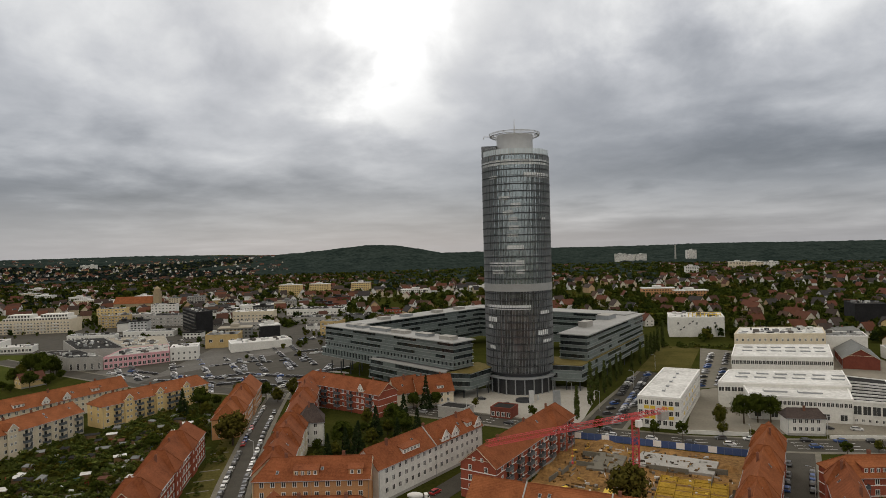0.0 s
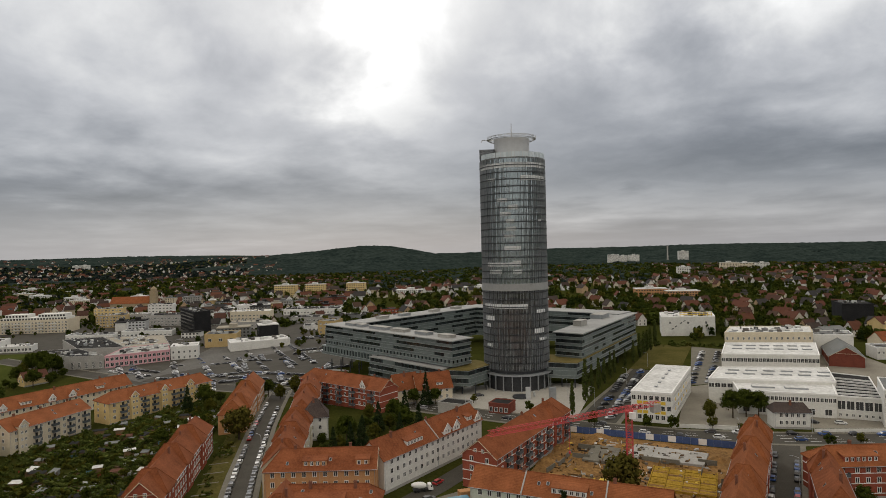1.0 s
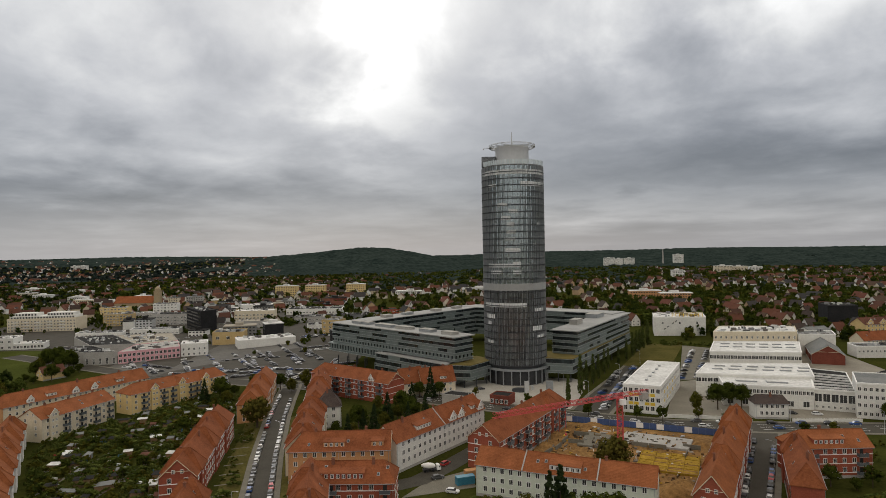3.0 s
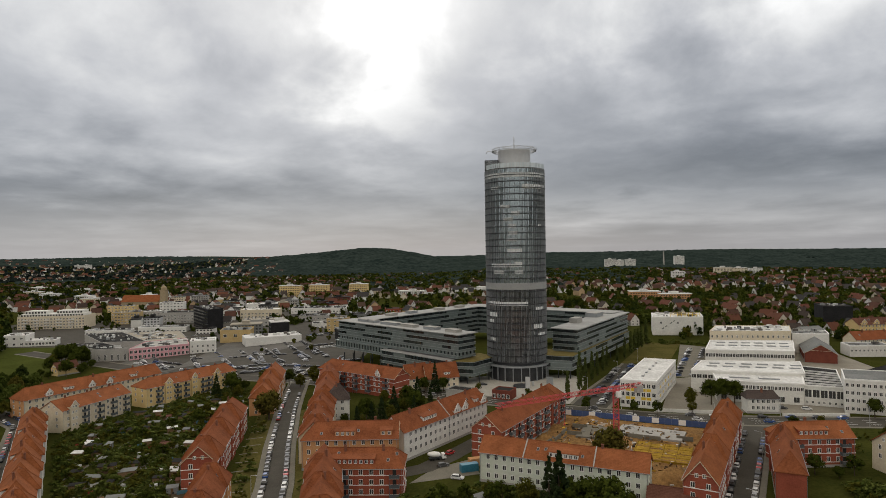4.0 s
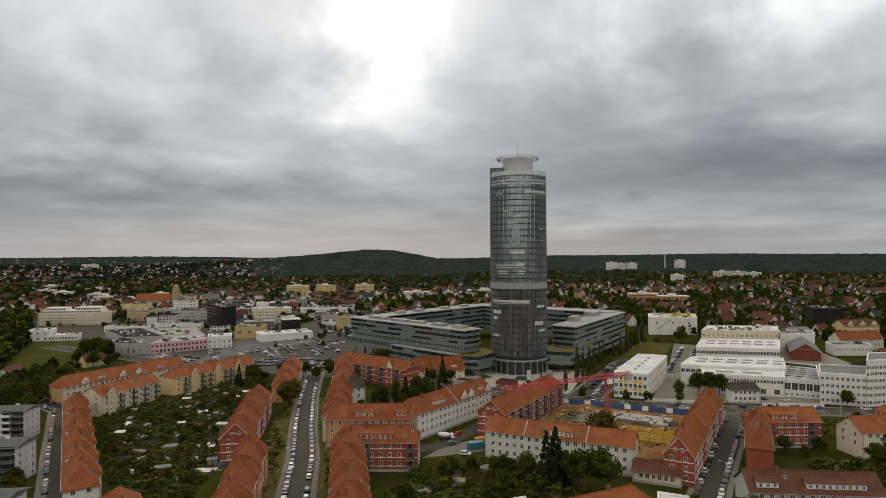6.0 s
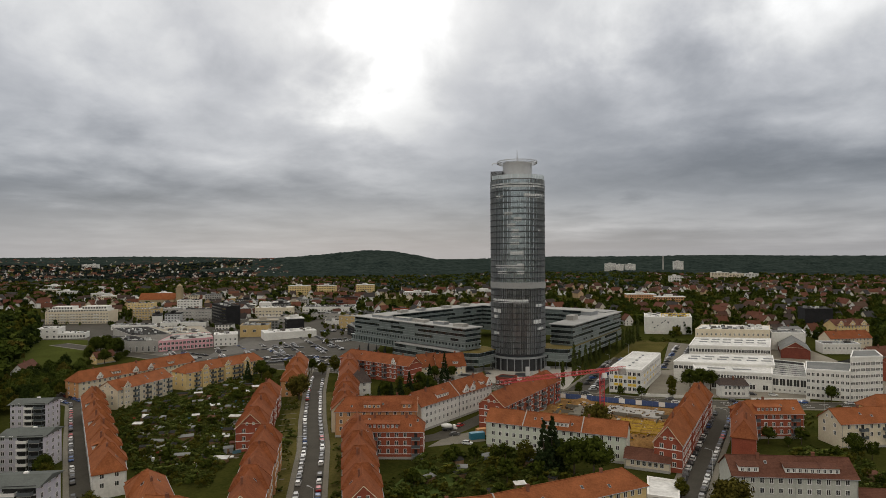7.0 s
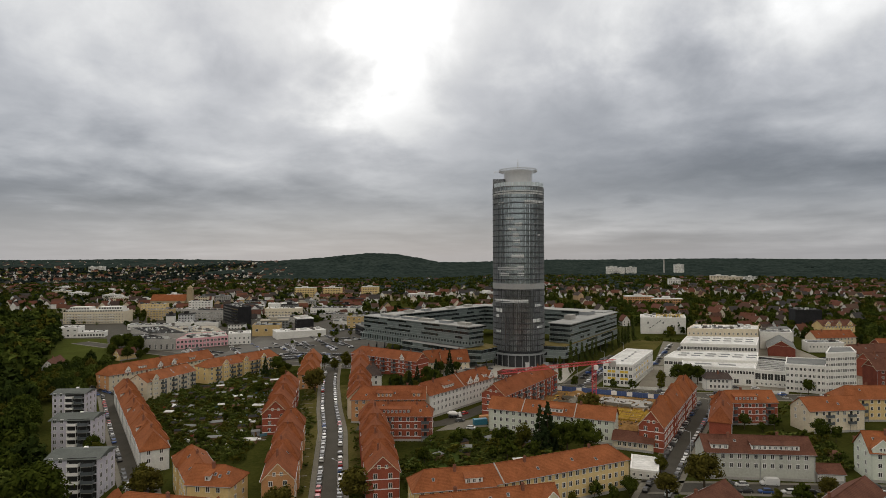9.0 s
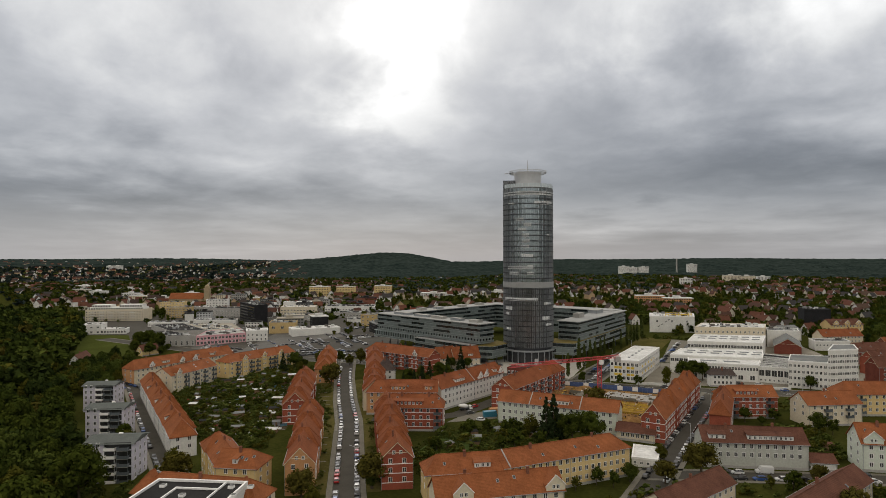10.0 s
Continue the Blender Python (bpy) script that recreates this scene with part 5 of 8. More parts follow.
        box(bm, (-w / 2 - 0.15, -d / 2 - 0.15, h), (w / 2 + 0.15, d / 2 + 0.15, h + 0.15))
        part("lid", bm, M["concrete"], t)


wings()


# ---------------------------------------------------------------- factories and offices


def wall_strip(t, a, b, z, h, count, w, mat_frame=None):
    """A row of windows on the wall from a to b (outside on the right hand of that way)."""
    a, b = Vector(a), Vector(b)
    d = b - a
    key = (round(w, 2), round(h, 2))
    if key not in STRIP:
        STRIP[key] = window_meshes(w, h)
    if min(a.y, b.y) > 500:
        bm = bmesh.new()
        m = Matrix.Translation((a.x, a.y, z)) @ Matrix.Rotation(math.atan2(d.y, d.x), 4, "Z")
        for i in range(count):
            x = d.length * (i + 0.5) / count
            box(bm, (x - w / 2, -0.06, 0), (x + w / 2, 0.02, h), 0, m)
            for q in (-1, 1):
                box(bm, (x + q * w * 0.25 - w * 0.19, -0.075, 0.1), (x + q * w * 0.25 + w * 0.19, -0.05, h - 0.1), 1, m)
        part("window_row", bm, [M["trim_white"], M["pane"]], t, kind="stuff")
        return
    for i in range(count):
        p = a + d * (i + 0.5) / count
        part("window", STRIP[key], None, t, at=pose(p.x, p.y, z, 0, 0, math.degrees(math.atan2(d.y, d.x))))


STRIP = {}
BLOCKS = []
M["roof_bits"] = palette("roof_bits", [(0.5, 0.5, 0.48), (0.2, 0.2, 0.2), (0.05, 0.05, 0.05), (0.32, 0.33, 0.33), (0.12, 0.11, 0.10), (0.62, 0.62, 0.6)])


def quad_block(name, corners, h, wall, roof, label, category="building", rows=(), group="", parapet=0.5, lights=(), z0=None, base=0.0):
    """A flat-roofed building over four corners, the front edge first. rows: (edge, height, window height, count, width)."""
    c = ccw([tuple(p) for p in corners])
    gz = min(ground_z(*p) for p in c) if z0 is None else z0
    t = thing(name, pose(0, 0, gz), label, category, group)
    BLOCKS.append((sum(p[0] for p in c) / 4, sum(p[1] for p in c) / 4, 8 + (Vector(c[0]) - Vector(c[2])).length / 2))
    bm = bmesh.new()
    poly(bm, c, base - (0.5 if base == 0 else 0), h)
    part("wall", bm, M[wall], t)
    bm = bmesh.new()
    poly(bm, offset(c, -0.4), h, h + 0.12)
    part("roof", bm, M[roof], t)
    for i in range(4):
        a, b = c[i], c[(i + 1) % 4]
        bm = bmesh.new()
        ia, ib = offset(c, -0.4)[i], offset(c, -0.4)[(i + 1) % 4]
        oa, ob_ = offset(c, 0.08)[i], offset(c, 0.08)[(i + 1) % 4]
        poly(bm, [oa, ob_, ib, ia], h - 0.15, h + parapet)
        part("parapet", bm, M["trim_white"] if wall == "plaster_white" else M[wall], t)
    for edge, z, wh, count, w in rows:
        wall_strip(t, c[edge], c[(edge + 1) % 4], z, wh, count, w)
    o, ex, ey = Vector(c[0]), Vector(c[1]) - Vector(c[0]), Vector(c[3]) - Vector(c[0])
    if c[0][1] > 380 and ex.length > 16:
        rr = random.Random(int(abs(c[0][0]) * 3 + c[0][1]))
        bm = bmesh.new()
        for _ in range(int(ex.length * ey.length / 60) + 3):
            p = o + ex * rr.uniform(0.08, 0.92) + ey * rr.uniform(0.12, 0.88)
            a, b2, hh = rr.choice(((1.2, 1.2, 0.9), (2.4, 1.6, 1.3), (0.8, 0.8, 1.6), (4.5, 1.0, 0.5), (3.0, 2.4, 1.8)))
            box(bm, (-a / 2, -b2 / 2, 0), (a / 2, b2 / 2, hh), 0, Matrix.Translation((p.x, p.y, h + 0.1)) @ Matrix.Rotation(math.atan2(ex.y, ex.x), 4, "Z"))
        part("roof_vents", bm, M["roof_bits"], t, "grey and white vents and hatches", kind="stuff")
    for fx, fy, w, d in lights:
        p = o + ex * fx + ey * fy
        bm = bmesh.new()
        m = Matrix.Translation((p.x, p.y, h + 0.1)) @ Matrix.Rotation(math.atan2(ex.y, ex.x), 4, "Z")
        box(bm, (-w / 2, -d / 2, 0), (w / 2, d / 2, 0.55), 0, m)
        box(bm, (-w / 2 + 0.15, -d / 2 + 0.15, 0.55), (w / 2 - 0.15, d / 2 - 0.15, 0.75), 1, m)
        part("roof_light", bm, [M["metal_grey"], M["roof_white"]], t)
    return t


def town_blocks():
    Q = quad_block
    # three-storey white block with yellow panels
    t = Q("office_block", [(46.5, 259.5), (62, 255), (84.5, 311), (69, 316)], 12.3, "plaster_white", "roof_white", "white three-storey block with yellow panels and flat roof", rows=[(0, z, 2.0, 7, 1.6) for z in (1.3, 5.2, 9.2)] + [(1, z, 2.0, 22, 1.6) for z in (1.3, 5.2, 9.2)], lights=[(0.5, f, 1.2, 3) for f in (0.2, 0.35, 0.5, 0.65, 0.8)])
    for z in (3.7, 7.6):
        for i in range(7):
            if i in (1, 2, 4, 5):
                p = Vector((46.5, 259.5)).lerp(Vector((62, 255)), (i + 0.5) / 7)
                bm = bmesh.new()
                box(bm, (-1.0, -0.06, 0), (1.0, 0.02, 1.3))
                part("panel", bm, M["yellow"], t, "yellow panel", at=pose(p.x, p.y, z, 0, 0, -16.2))
        for i in range(3, 18, 3):
            p = Vector((62, 255)).lerp(Vector((84.5, 311)), (i + 0.5) / 22)
            bm = bmesh.new()
            box(bm, (-1.0, -0.06, 0), (1.0, 0.02, 1.3))
            part("panel", bm, M["yellow"], t, "yellow panel", at=pose(p.x, p.y, z, 0, 0, 68.1))
    L1 = [(f, g, 5, 1.6) for f in (0.15, 0.3, 0.45, 0.6, 0.75, 0.9) for g in (0.45, 0.75)]
    Q("factory_hall", [(87, 291), (139, 284), (150.5, 316), (99.5, 317)], 11.0, "plaster_white", "roof_white", "white factory hall with rows of windows and roof lights", rows=[(0, 7.2, 2.0, 20, 2.35), (3, 7.2, 2.0, 8, 2.2), (3, 2.0, 2.4, 5, 2.5)], lights=L1, group="factory halls")
    Q("factory_hall", [(94, 273), (130.5, 266), (138, 285), (97.5, 291)], 9.6, "plaster_white", "roof_white", "white factory hall with a band of windows", rows=[(0, 6.4, 1.8, 24, 1.3), (0, 1.0, 2.6, 6, 2.6), (3, 6.4, 1.8, 8, 1.3), (3, 1.2, 2.6, 3, 3.0)], lights=[(0.3, 0.5, 9, 3), (0.65, 0.5, 9, 3)], group="factory halls")
    Q("factory_hall", [(112, 352), (161, 347), (177.5, 388), (126, 390)], 11.5, "plaster_white", "roof_white", "white factory hall with rows of windows and roof lights", rows=[(0, 7.4, 2.2, 26, 1.75), (0, 1.2, 2.8, 11, 3.9), (3, 7.4, 2.2, 10, 1.75)], lights=L1, group="factory halls")
    Q("factory_hall", [(129, 400), (181, 399), (192, 428), (142, 430)], 16.2, "plaster_cream", "roof_white", "tall cream factory hall with small upper windows", rows=[(0, 12.0, 1.7, 16, 1.2)], lights=[(f, 0.35, 3, 3) for f in (0.1, 0.25, 0.4, 0.55, 0.7, 0.85)], group="factory halls")
    t = Q("factory_hall", [(131, 267), (146, 262), (163, 304), (150, 314)], 9.0, "plaster_white", "roof_dark", "white hall with black glazed front and striped roof", rows=[(0, 3.8, 3.6, 5, 2.8), (0, 1.0, 1.2, 7, 1.0)], group="factory halls")
    for i in range(6):
        a, b = Vector((131, 267)).lerp(Vector((150, 314)), 0.08 + i * 0.13), Vector((146, 262)).lerp(Vector((163, 304)), 0.08 + i * 0.13)
        d = b - a
        bm = bmesh.new()
        box(bm, (0.5, -0.3, 9.1), (d.length - 0.5, 0.3, 9.8), 0, Matrix.Translation((a.x, a.y, 0)) @ Matrix.Rotation(math.atan2(d.y, d.x), 4, "Z"))
        part("sawtooth_light", bm, M["roof_white"], t)
    Q("office_block", [(142, 254), (160, 249), (173, 272), (152, 277)], 14.6, "plaster_white", "roof_grey", "pale four-storey office block with small square windows", rows=[(0, z, 1.6, 9, 1.3) for z in (1.2, 4.8, 8.2, 11.6)])
    Q("office_block", [(160.3, 249.2), (178, 254.5), (185, 274), (173, 272)], 21.5, "plaster_white", "roof_grey", "pale six-storey office block with close rows of windows", rows=[(0, z, 1.6, 13, 1.2) for z in (1.2, 4.6, 8.0, 11.4, 14.6, 17.6)])
    row_house((100, 254.4), (113.4, 254), 3.8, 6.7, 9.4, "plaster_white", "tile_dark", "white gatehouse with dark brown pitched roof", ends=(1.2, 1.2), sides="S", step=2.1, chimneys=1, skylights=0, group="")
    Q("warehouse", [(112, 497), (153, 497), (160, 530), (118, 530)], 15.0, "plaster_white", "roof_white", "large white windowless warehouse hall", rows=[(0, 9.5, 2.0, 3, 1.6)])
    t = thing("roof_frame", pose(127, 499, 15.2), "open yellow steel frame on the warehouse roof", "roof frame")
    for i in range(9):
        bm = bmesh.new()
        tube(bm, (i * 3, 0, -0.1), (i * 3, 0, 3.2), 0.22, 0.22, 6)
        part("post", bm, M["yellow"], t)
    for z in (1.6, 3.2):
        bm = bmesh.new()
        tube(bm, (-0.2, 0, z), (24.2, 0, z), 0.25, 0.25, 6)
        part("rail", bm, M["yellow"], t)
    t = thing("wall_sign", pose(120, 496.9, 5), "dark slanted shapes mounted on the warehouse wall", "sign")
    for x in (0, 3.2, 8.0, 11.0):
        bm = bmesh.new()
        box(bm, (x, -0.2, 0), (x + 1.8, 0.05, 0.7), 0, Matrix.Rotation(-0.6, 4, "Y"))
        part("bar", bm, M["metal_dark"], t)
    row_house((187.7, 373.5), (200, 409), 8.8, 6.0, 11.5, "brick_dark", "roof_grey", "brick workshop with a grey pitched roof", sides="", chimneys=0, skylights=3, group="")
    row_house((209, 453), (226, 460), 8, 9, 12.5, "plaster_white", "roof_grey", "white works building with a grey pitched roof", sides="S", chimneys=1, skylights=1, group="")
    row_house((262, 484), (292, 492), 7, 11, 15.5, "plaster_yellow", "tile_brown", "yellow gabled house with brown tiled roof", sides="S", gables=((0.15, "S", 5), (0.5, "S", 5), (0.85, "S", 5)), chimneys=2, group="")
    row_house((228, 420), (262, 430), 6, 8.5, 13.5, "plaster_cream", "tile_red", "cream town row with red roof", sides="S", chimneys=2, group="")
    row_house((250, 372), (300, 386), 6, 9.0, 14, "brick_dark", "tile_red", "brick town row with red roof", sides="S", gables=((0.3, "S", 4),), chimneys=2, group="")
    row_house((205, 300), (228, 306), 6, 9.5, 14.5, "brick_red", "tile_brown", "red brick town house with brown roof", sides="S", chimneys=2, group="")
    row_house((193, 271), (246, 276), 6, 10.5, 15.5, "brick_dark", "tile_brown", "dark red brick row with brown roof", sides="S", gables=((0.2, "S", 4), (0.7, "S", 4)), chimneys=3, group="")
    row_house((236, 312), (290, 330), 6, 10.5, 15.5, "plaster_cream", "tile_red", "cream town row with red roof", sides="S", chimneys=3, group="")
    row_house((214, 338), (258, 352), 6, 9.0, 14, "brick_dark", "tile_brown", "brick town row with brown roof", sides="S", chimneys=3, group="")
    row_house((-334, 298), (-343, 321), 4.2, 4.0, 8.6, "plaster_white", "tile_brown", "small white clubhouse with brown roof beside the field", sides="", end_windows="A", chimneys=1, skylights=0, group="")
    row_house((-318, 350), (-312, 363), 4.6, 4.6, 8.8, "plaster_yellow", "tile_brown", "ochre house with brown roof among the trees by the field", sides="", end_windows="A", chimneys=1, skylights=0, group="")
    Q("workshop", [(187, 412), (210, 410), (216, 428), (193, 430)], 13.0, "plaster_white", "roof_grey", "white workshop with grey roof")
    row_house((176, 300), (200, 320), 9, 6, 10, "plaster_white", "roof_dark", "white workshop with dark grey pitched roof", sides="", chimneys=0, skylights=2, group="")
    Q("workshop", [(216, 396), (242, 398), (244, 412), (218, 412)], 7.0, "plaster_white", "roof_grey", "low white workshop with flat roof", rows=[(0, 3.5, 1.4, 10, 1.2)])
    Q("dark_block", [(268, 542), (292, 541), (298, 570), (274, 572)], 19.0, "black_panel", "roof_dark", "dark glazed cube of offices", rows=[])
    # west of the tower
    hot = Q("hotel", [(-557, 586), (-488, 603), (-494, 629), (-562, 612)], 13.6, "plaster_cream", "roof_white", "cream hotel with balconies and stepped white top storeys", rows=[(0, z, 1.7, 21, 1.6) for z in (0.8, 4.1, 7.3, 10.5)], parapet=1.0)
    hu = Vector((69, 17)).normalized()
    hv = Vector((-hu.y, hu.x))
    for f0, f1, g0, g1, z0, z1 in ((0.03, 0.97, 2.4, 22, 13.7, 16.8), (0.08, 0.40, 5.0, 20, 16.9, 20.2), (0.55, 0.94, 5.0, 20, 16.9, 20.2)):
        bm = bmesh.new()
        p0 = Vector((-557, 586))
        poly(bm, [tuple(p0 + hu * 71 * a + hv * b) for a, b in ((f0, g0), (f1, g0), (f1, g1), (f0, g1))], z0, z1)
        pent = part("set_back_storey", bm, M["plaster_white"], hot, "white set-back top storey")
        bm = bmesh.new()
        m = Matrix.Translation((*(p0 + hu * 71 * f0 + hv * g0), z0)) @ Matrix.Rotation(math.atan2(hu.y, hu.x), 4, "Z")
        k = int(71 * (f1 - f0) / 3.0)
        for i in range(k):
            x = 71 * (f1 - f0) * (i + 0.5) / k
            box(bm, (x - 0.9, -0.06, 0.5), (x + 0.9, 0.02, 2.5), 0, m)
        part("window_row", bm, M["pane"], pent, kind="stuff")
    for k in range(3):
        for f in (0.12, 0.28, 0.44, 0.62, 0.80):
            bm = bmesh.new()
            m = Matrix.Translation((*(Vector((-557, 586)) + hu * 71 * f), 3.6 + 3.2 * k)) @ Matrix.Rotation(math.atan2(hu.y, hu.x), 4, "Z")
            box(bm, (-3.0, -1.5, 0), (3.0, 0, 0.2), 0, m)
            box(bm, (-3.0, -1.5, 0.2), (3.0, -1.38, 1.1), 0, m)
            part("balcony", bm, M["plaster_white"], hot)
    Q("office_row", [(-478, 634), (-446, 641), (-452, 657), (-484, 650)], 13.6, "tan_panel", "roof_grey", "ochre office row with flat roof", rows=[(0, z, 1.7, 9, 2.2) for z in (1.2, 4.4, 7.6, 10.8)])
    Q("annex", [(-466, 468), (-448, 473), (-455, 492), (-474, 487)], 10.0, "plaster_white", "roof_white", "white cubic clubhouse beside the field", rows=[(0, 6.5, 1.6, 3, 2.2), (0, 1.2, 2.0, 3, 2.2)])
    Q("annex", [(-448, 472.5), (-424, 480), (-430, 494), (-454, 487)], 5.0, "plaster_white", "roof_white", "low white clubhouse wing", rows=[(0, 1.2, 2.2, 9, 1.9)])
    Q("retail_hall", [(-302, 408), (-268, 436), (-289.5, 469), (-313, 446.5)], 8.6, "plaster_pink", "concrete", "pink retail hall with dark square windows", rows=[(0, 1.0, 2.5, 14, 2.2), (0, 5.2, 2.2, 14, 2.2)], lights=[(0.3, 0.3, 4, 3), (0.6, 0.4, 4, 3), (0.4, 0.7, 4, 3)])
    Q("retail_hall", [(-312, 448), (-290, 470.5), (-325, 520), (-371, 504)], 8.2, "concrete", "roof_tan", "retail hall with a pale gravel roof", lights=[(0.2 + 0.2 * i, 0.2 + 0.25 * j, 2.4, 2.4) for i in range(4) for j in range(3)])
    Q("retail_hall", [(-326, 402), (-303, 408.5), (-346, 438), (-372, 430)], 9.2, "concrete", "roof_dark", "grey hall with dark flat roof and round roof lights", rows=[(0, 0.6, 4.5, 5, 1.6)], lights=[(0.3, 0.25, 2, 2), (0.5, 0.25, 2, 2), (0.7, 0.25, 2, 2), (0.4, 0.6, 2, 2)])
    Q("retail_hall", [(-399, 486), (-348, 438.5), (-313.5, 447.5), (-373, 503)], 9.0, "concrete", "roof_dark", "grey hall with dark flat roof")
    Q("stair_block", [(-268, 437), (-250, 445), (-258, 462), (-276, 454)], 10.5, "plaster_white", "roof_white", "grey-white office end of the pink hall", rows=[(0, 1.5, 1.8, 5, 1.4), (0, 5.5, 1.8, 5, 1.4)])
    DARK = Q("dark_block", [(-365, 617), (-324, 572), (-316, 590), (-357, 635)], 23.0, "black_panel", "roof_dark", "dark office tower with grey window strips", rows=[])
    for z in (2, 5.6, 9.2, 12.8, 16.4, 19.6):
        bm = bmesh.new()
        box(bm, (1.5, -0.1, z), (59, 0.02, z + 1.5))
        part("window_strip", bm, M["pane"], DARK, at=pose(-365, 617, 0, 0, 0, -47.66))
    Q("tan_block", [(-270, 492), (-243, 497), (-250, 520), (-277, 514)], 12.0, "tan_panel", "roof_grey", "tan clad flat-roofed office block", rows=[(0, 6.0, 2.6, 3, 3.0)])
    Q("white_shed", [(-234, 467), (-193, 492), (-205, 510), (-246, 486)], 8.6, "plaster_white", "roof_white", "long white windowless store")
    Q("yellow_block", [(-189, 552), (-172, 551), (-170, 570), (-187, 572)], 13.0, "tan_panel", "roof_grey", "small yellow office block", rows=[(0, z, 1.6, 3, 2.0) for z in (2, 6, 10)])
    for i, (x, y, w, d, h, wall, lab) in enumerate(((-420, 640, 60, 24, 13, "concrete", "grey glazed office row with flat roof"), (-395, 560, 50, 16, 6, "plaster_white", "low white supermarket hall"), (-330, 660, 46, 22, 14, "plaster_cream", "cream office block with flat roof"), (-250, 640, 60, 26, 9, "concrete", "long grey store with flat roof"), (-150, 600, 50, 30, 8, "roof_grey", "low grey store with flat roof"), (-470, 720, 30, 16, 18, "plaster_white", "white apartment block with flat roof"), (-530, 700, 34, 16, 15, "plaster_yellow", "yellow apartment block with flat roof"), (-360, 740, 40, 18, 14, "plaster_white", "white stepped offices with flat roofs"), (-290, 720, 70, 30, 10, "plaster_white", "white store with green strip"), (-300, 600, 36, 20, 9, "concrete", "low dark glazed office row"), (-215, 585, 40, 16, 6, "roof_white", "low white garage hall roof"), (-440, 540, 46, 14, 5, "plaster_white", "low white market hall roof"), (-480, 660, 44, 18, 12, "concrete", "glazed grey office slab row"), (-205, 660, 50, 24, 7, "roof_grey", "flat grey hall with vents"), (-120, 560, 26, 14, 6, "plaster_cream", "low cream shop with sign"), (-160, 690, 40, 22, 8, "brick_red", "red flat roofed brick hall"), (-380, 690, 30, 16, 9, "plaster_white", "white flat roofed corner shop"))):
        Q("town_block", [(x, y), (x + w, y + 6), (x + w - 5, y + d + 6), (x - 5, y + d)], h, wall, ("roof_dark", "roof_grey", "roof_white", "roof_dark", "roof_tan")[i % 5], lab, rows=[(0, z, 1.6, int(w / 4), 2.2) for z in np.arange(1.5, h - 2, 3.6)])
    # church with a square tower
    t = thing("church", pose(-520, 812, ground_z(-520, 812), 0, 0, 8), "ochre stone church with a square tower and red roof", "church")
    bm = bmesh.new()
    box(bm, (-4.2, -4.2, -1), (4.2, 4.2, 29))
    part("tower_wall", bm, M["stone_ochre"], t)
    bm = bmesh.new()
    box(bm, (-4.7, -4.7, 29), (4.7, 4.7, 29.8))
    box(bm, (-3.2, -3.2, 29.8), (3.2, 3.2, 33))
    solid(bm, [(-3.5, -3.5, 33), (3.5, -3.5, 33), (3.5, 3.5, 33), (-3.5, 3.5, 33), (0, 0, 37)], [(3, 2, 1, 0), (0, 1, 4), (1, 2, 4), (2, 3, 4), (3, 0, 4)])
    part("spire", bm, M["stone_ochre"], t)
    bm = bmesh.new()
    box(bm, (-62, -2, -1), (-7, 16, 13))
    part("nave_wall", bm, M["stone_ochre"], t)
    part("nave_roof", roof_bm(55, 9, 13, 22, 0, 0), M["tile_orange"], t, at=pose(-62, 7, 0))


town_blocks()

# ---------------------------------------------------------------- trees and shrubs
M["leaf"] = surface("leaf_green", (0.015, 0.024, 0.004), (0.060, 0.072, 0.012), 0.15, 0.8, per="island")
M["leaf_poplar"] = surface("leaf_poplar", (0.028, 0.040, 0.010), (0.085, 0.10, 0.028), 0.15, 0.8, per="island")
M["leaf_olive"] = surface("leaf_olive", (0.028, 0.033, 0.005), (0.098, 0.092, 0.016), 0.15, 0.8, per="island")
M["leaf_autumn"] = surface("leaf_autumn", (0.034, 0.033, 0.007), (0.100, 0.084, 0.018), 0.15, 0.8, per="island")
M["wood_leaf"] = surface("wood_leaf", (0.015, 0.025, 0.005), (0.056, 0.071, 0.013), 0.05, 0.8, per="island")
M["wood_deep"] = surface("wood_deep", (0.010, 0.018, 0.005), (0.038, 0.051, 0.012), 0.05, 0.8, per="island")
M["wood_light"] = surface("wood_light", (0.026, 0.040, 0.008), (0.088, 0.106, 0.022), 0.05, 0.8, per="island")
M["shrub"] = surface("shrub", (0.026, 0.042, 0.009), (0.120, 0.135, 0.034), 0.12, 0.8, per="island")
M["needle"] = surface("needle", (0.010, 0.019, 0.007), (0.034, 0.048, 0.018), 0.2, 0.8, per="island")
# distance haze is put into the forest's colour: lighter and bluer than near leaves
M["forest"] = surface("forest_leaf_hazed", (0.012, 0.019, 0.017), (0.034, 0.046, 0.040), 0.012, 0.9, fine=4.0, spread=0.16)
for _k in ("leaf", "wood_deep", "wood_light", "leaf_poplar", "shrub", "wood_leaf", "leaf_olive", "leaf_autumn", "needle", "forest"):
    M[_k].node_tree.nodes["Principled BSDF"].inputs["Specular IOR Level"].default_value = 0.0


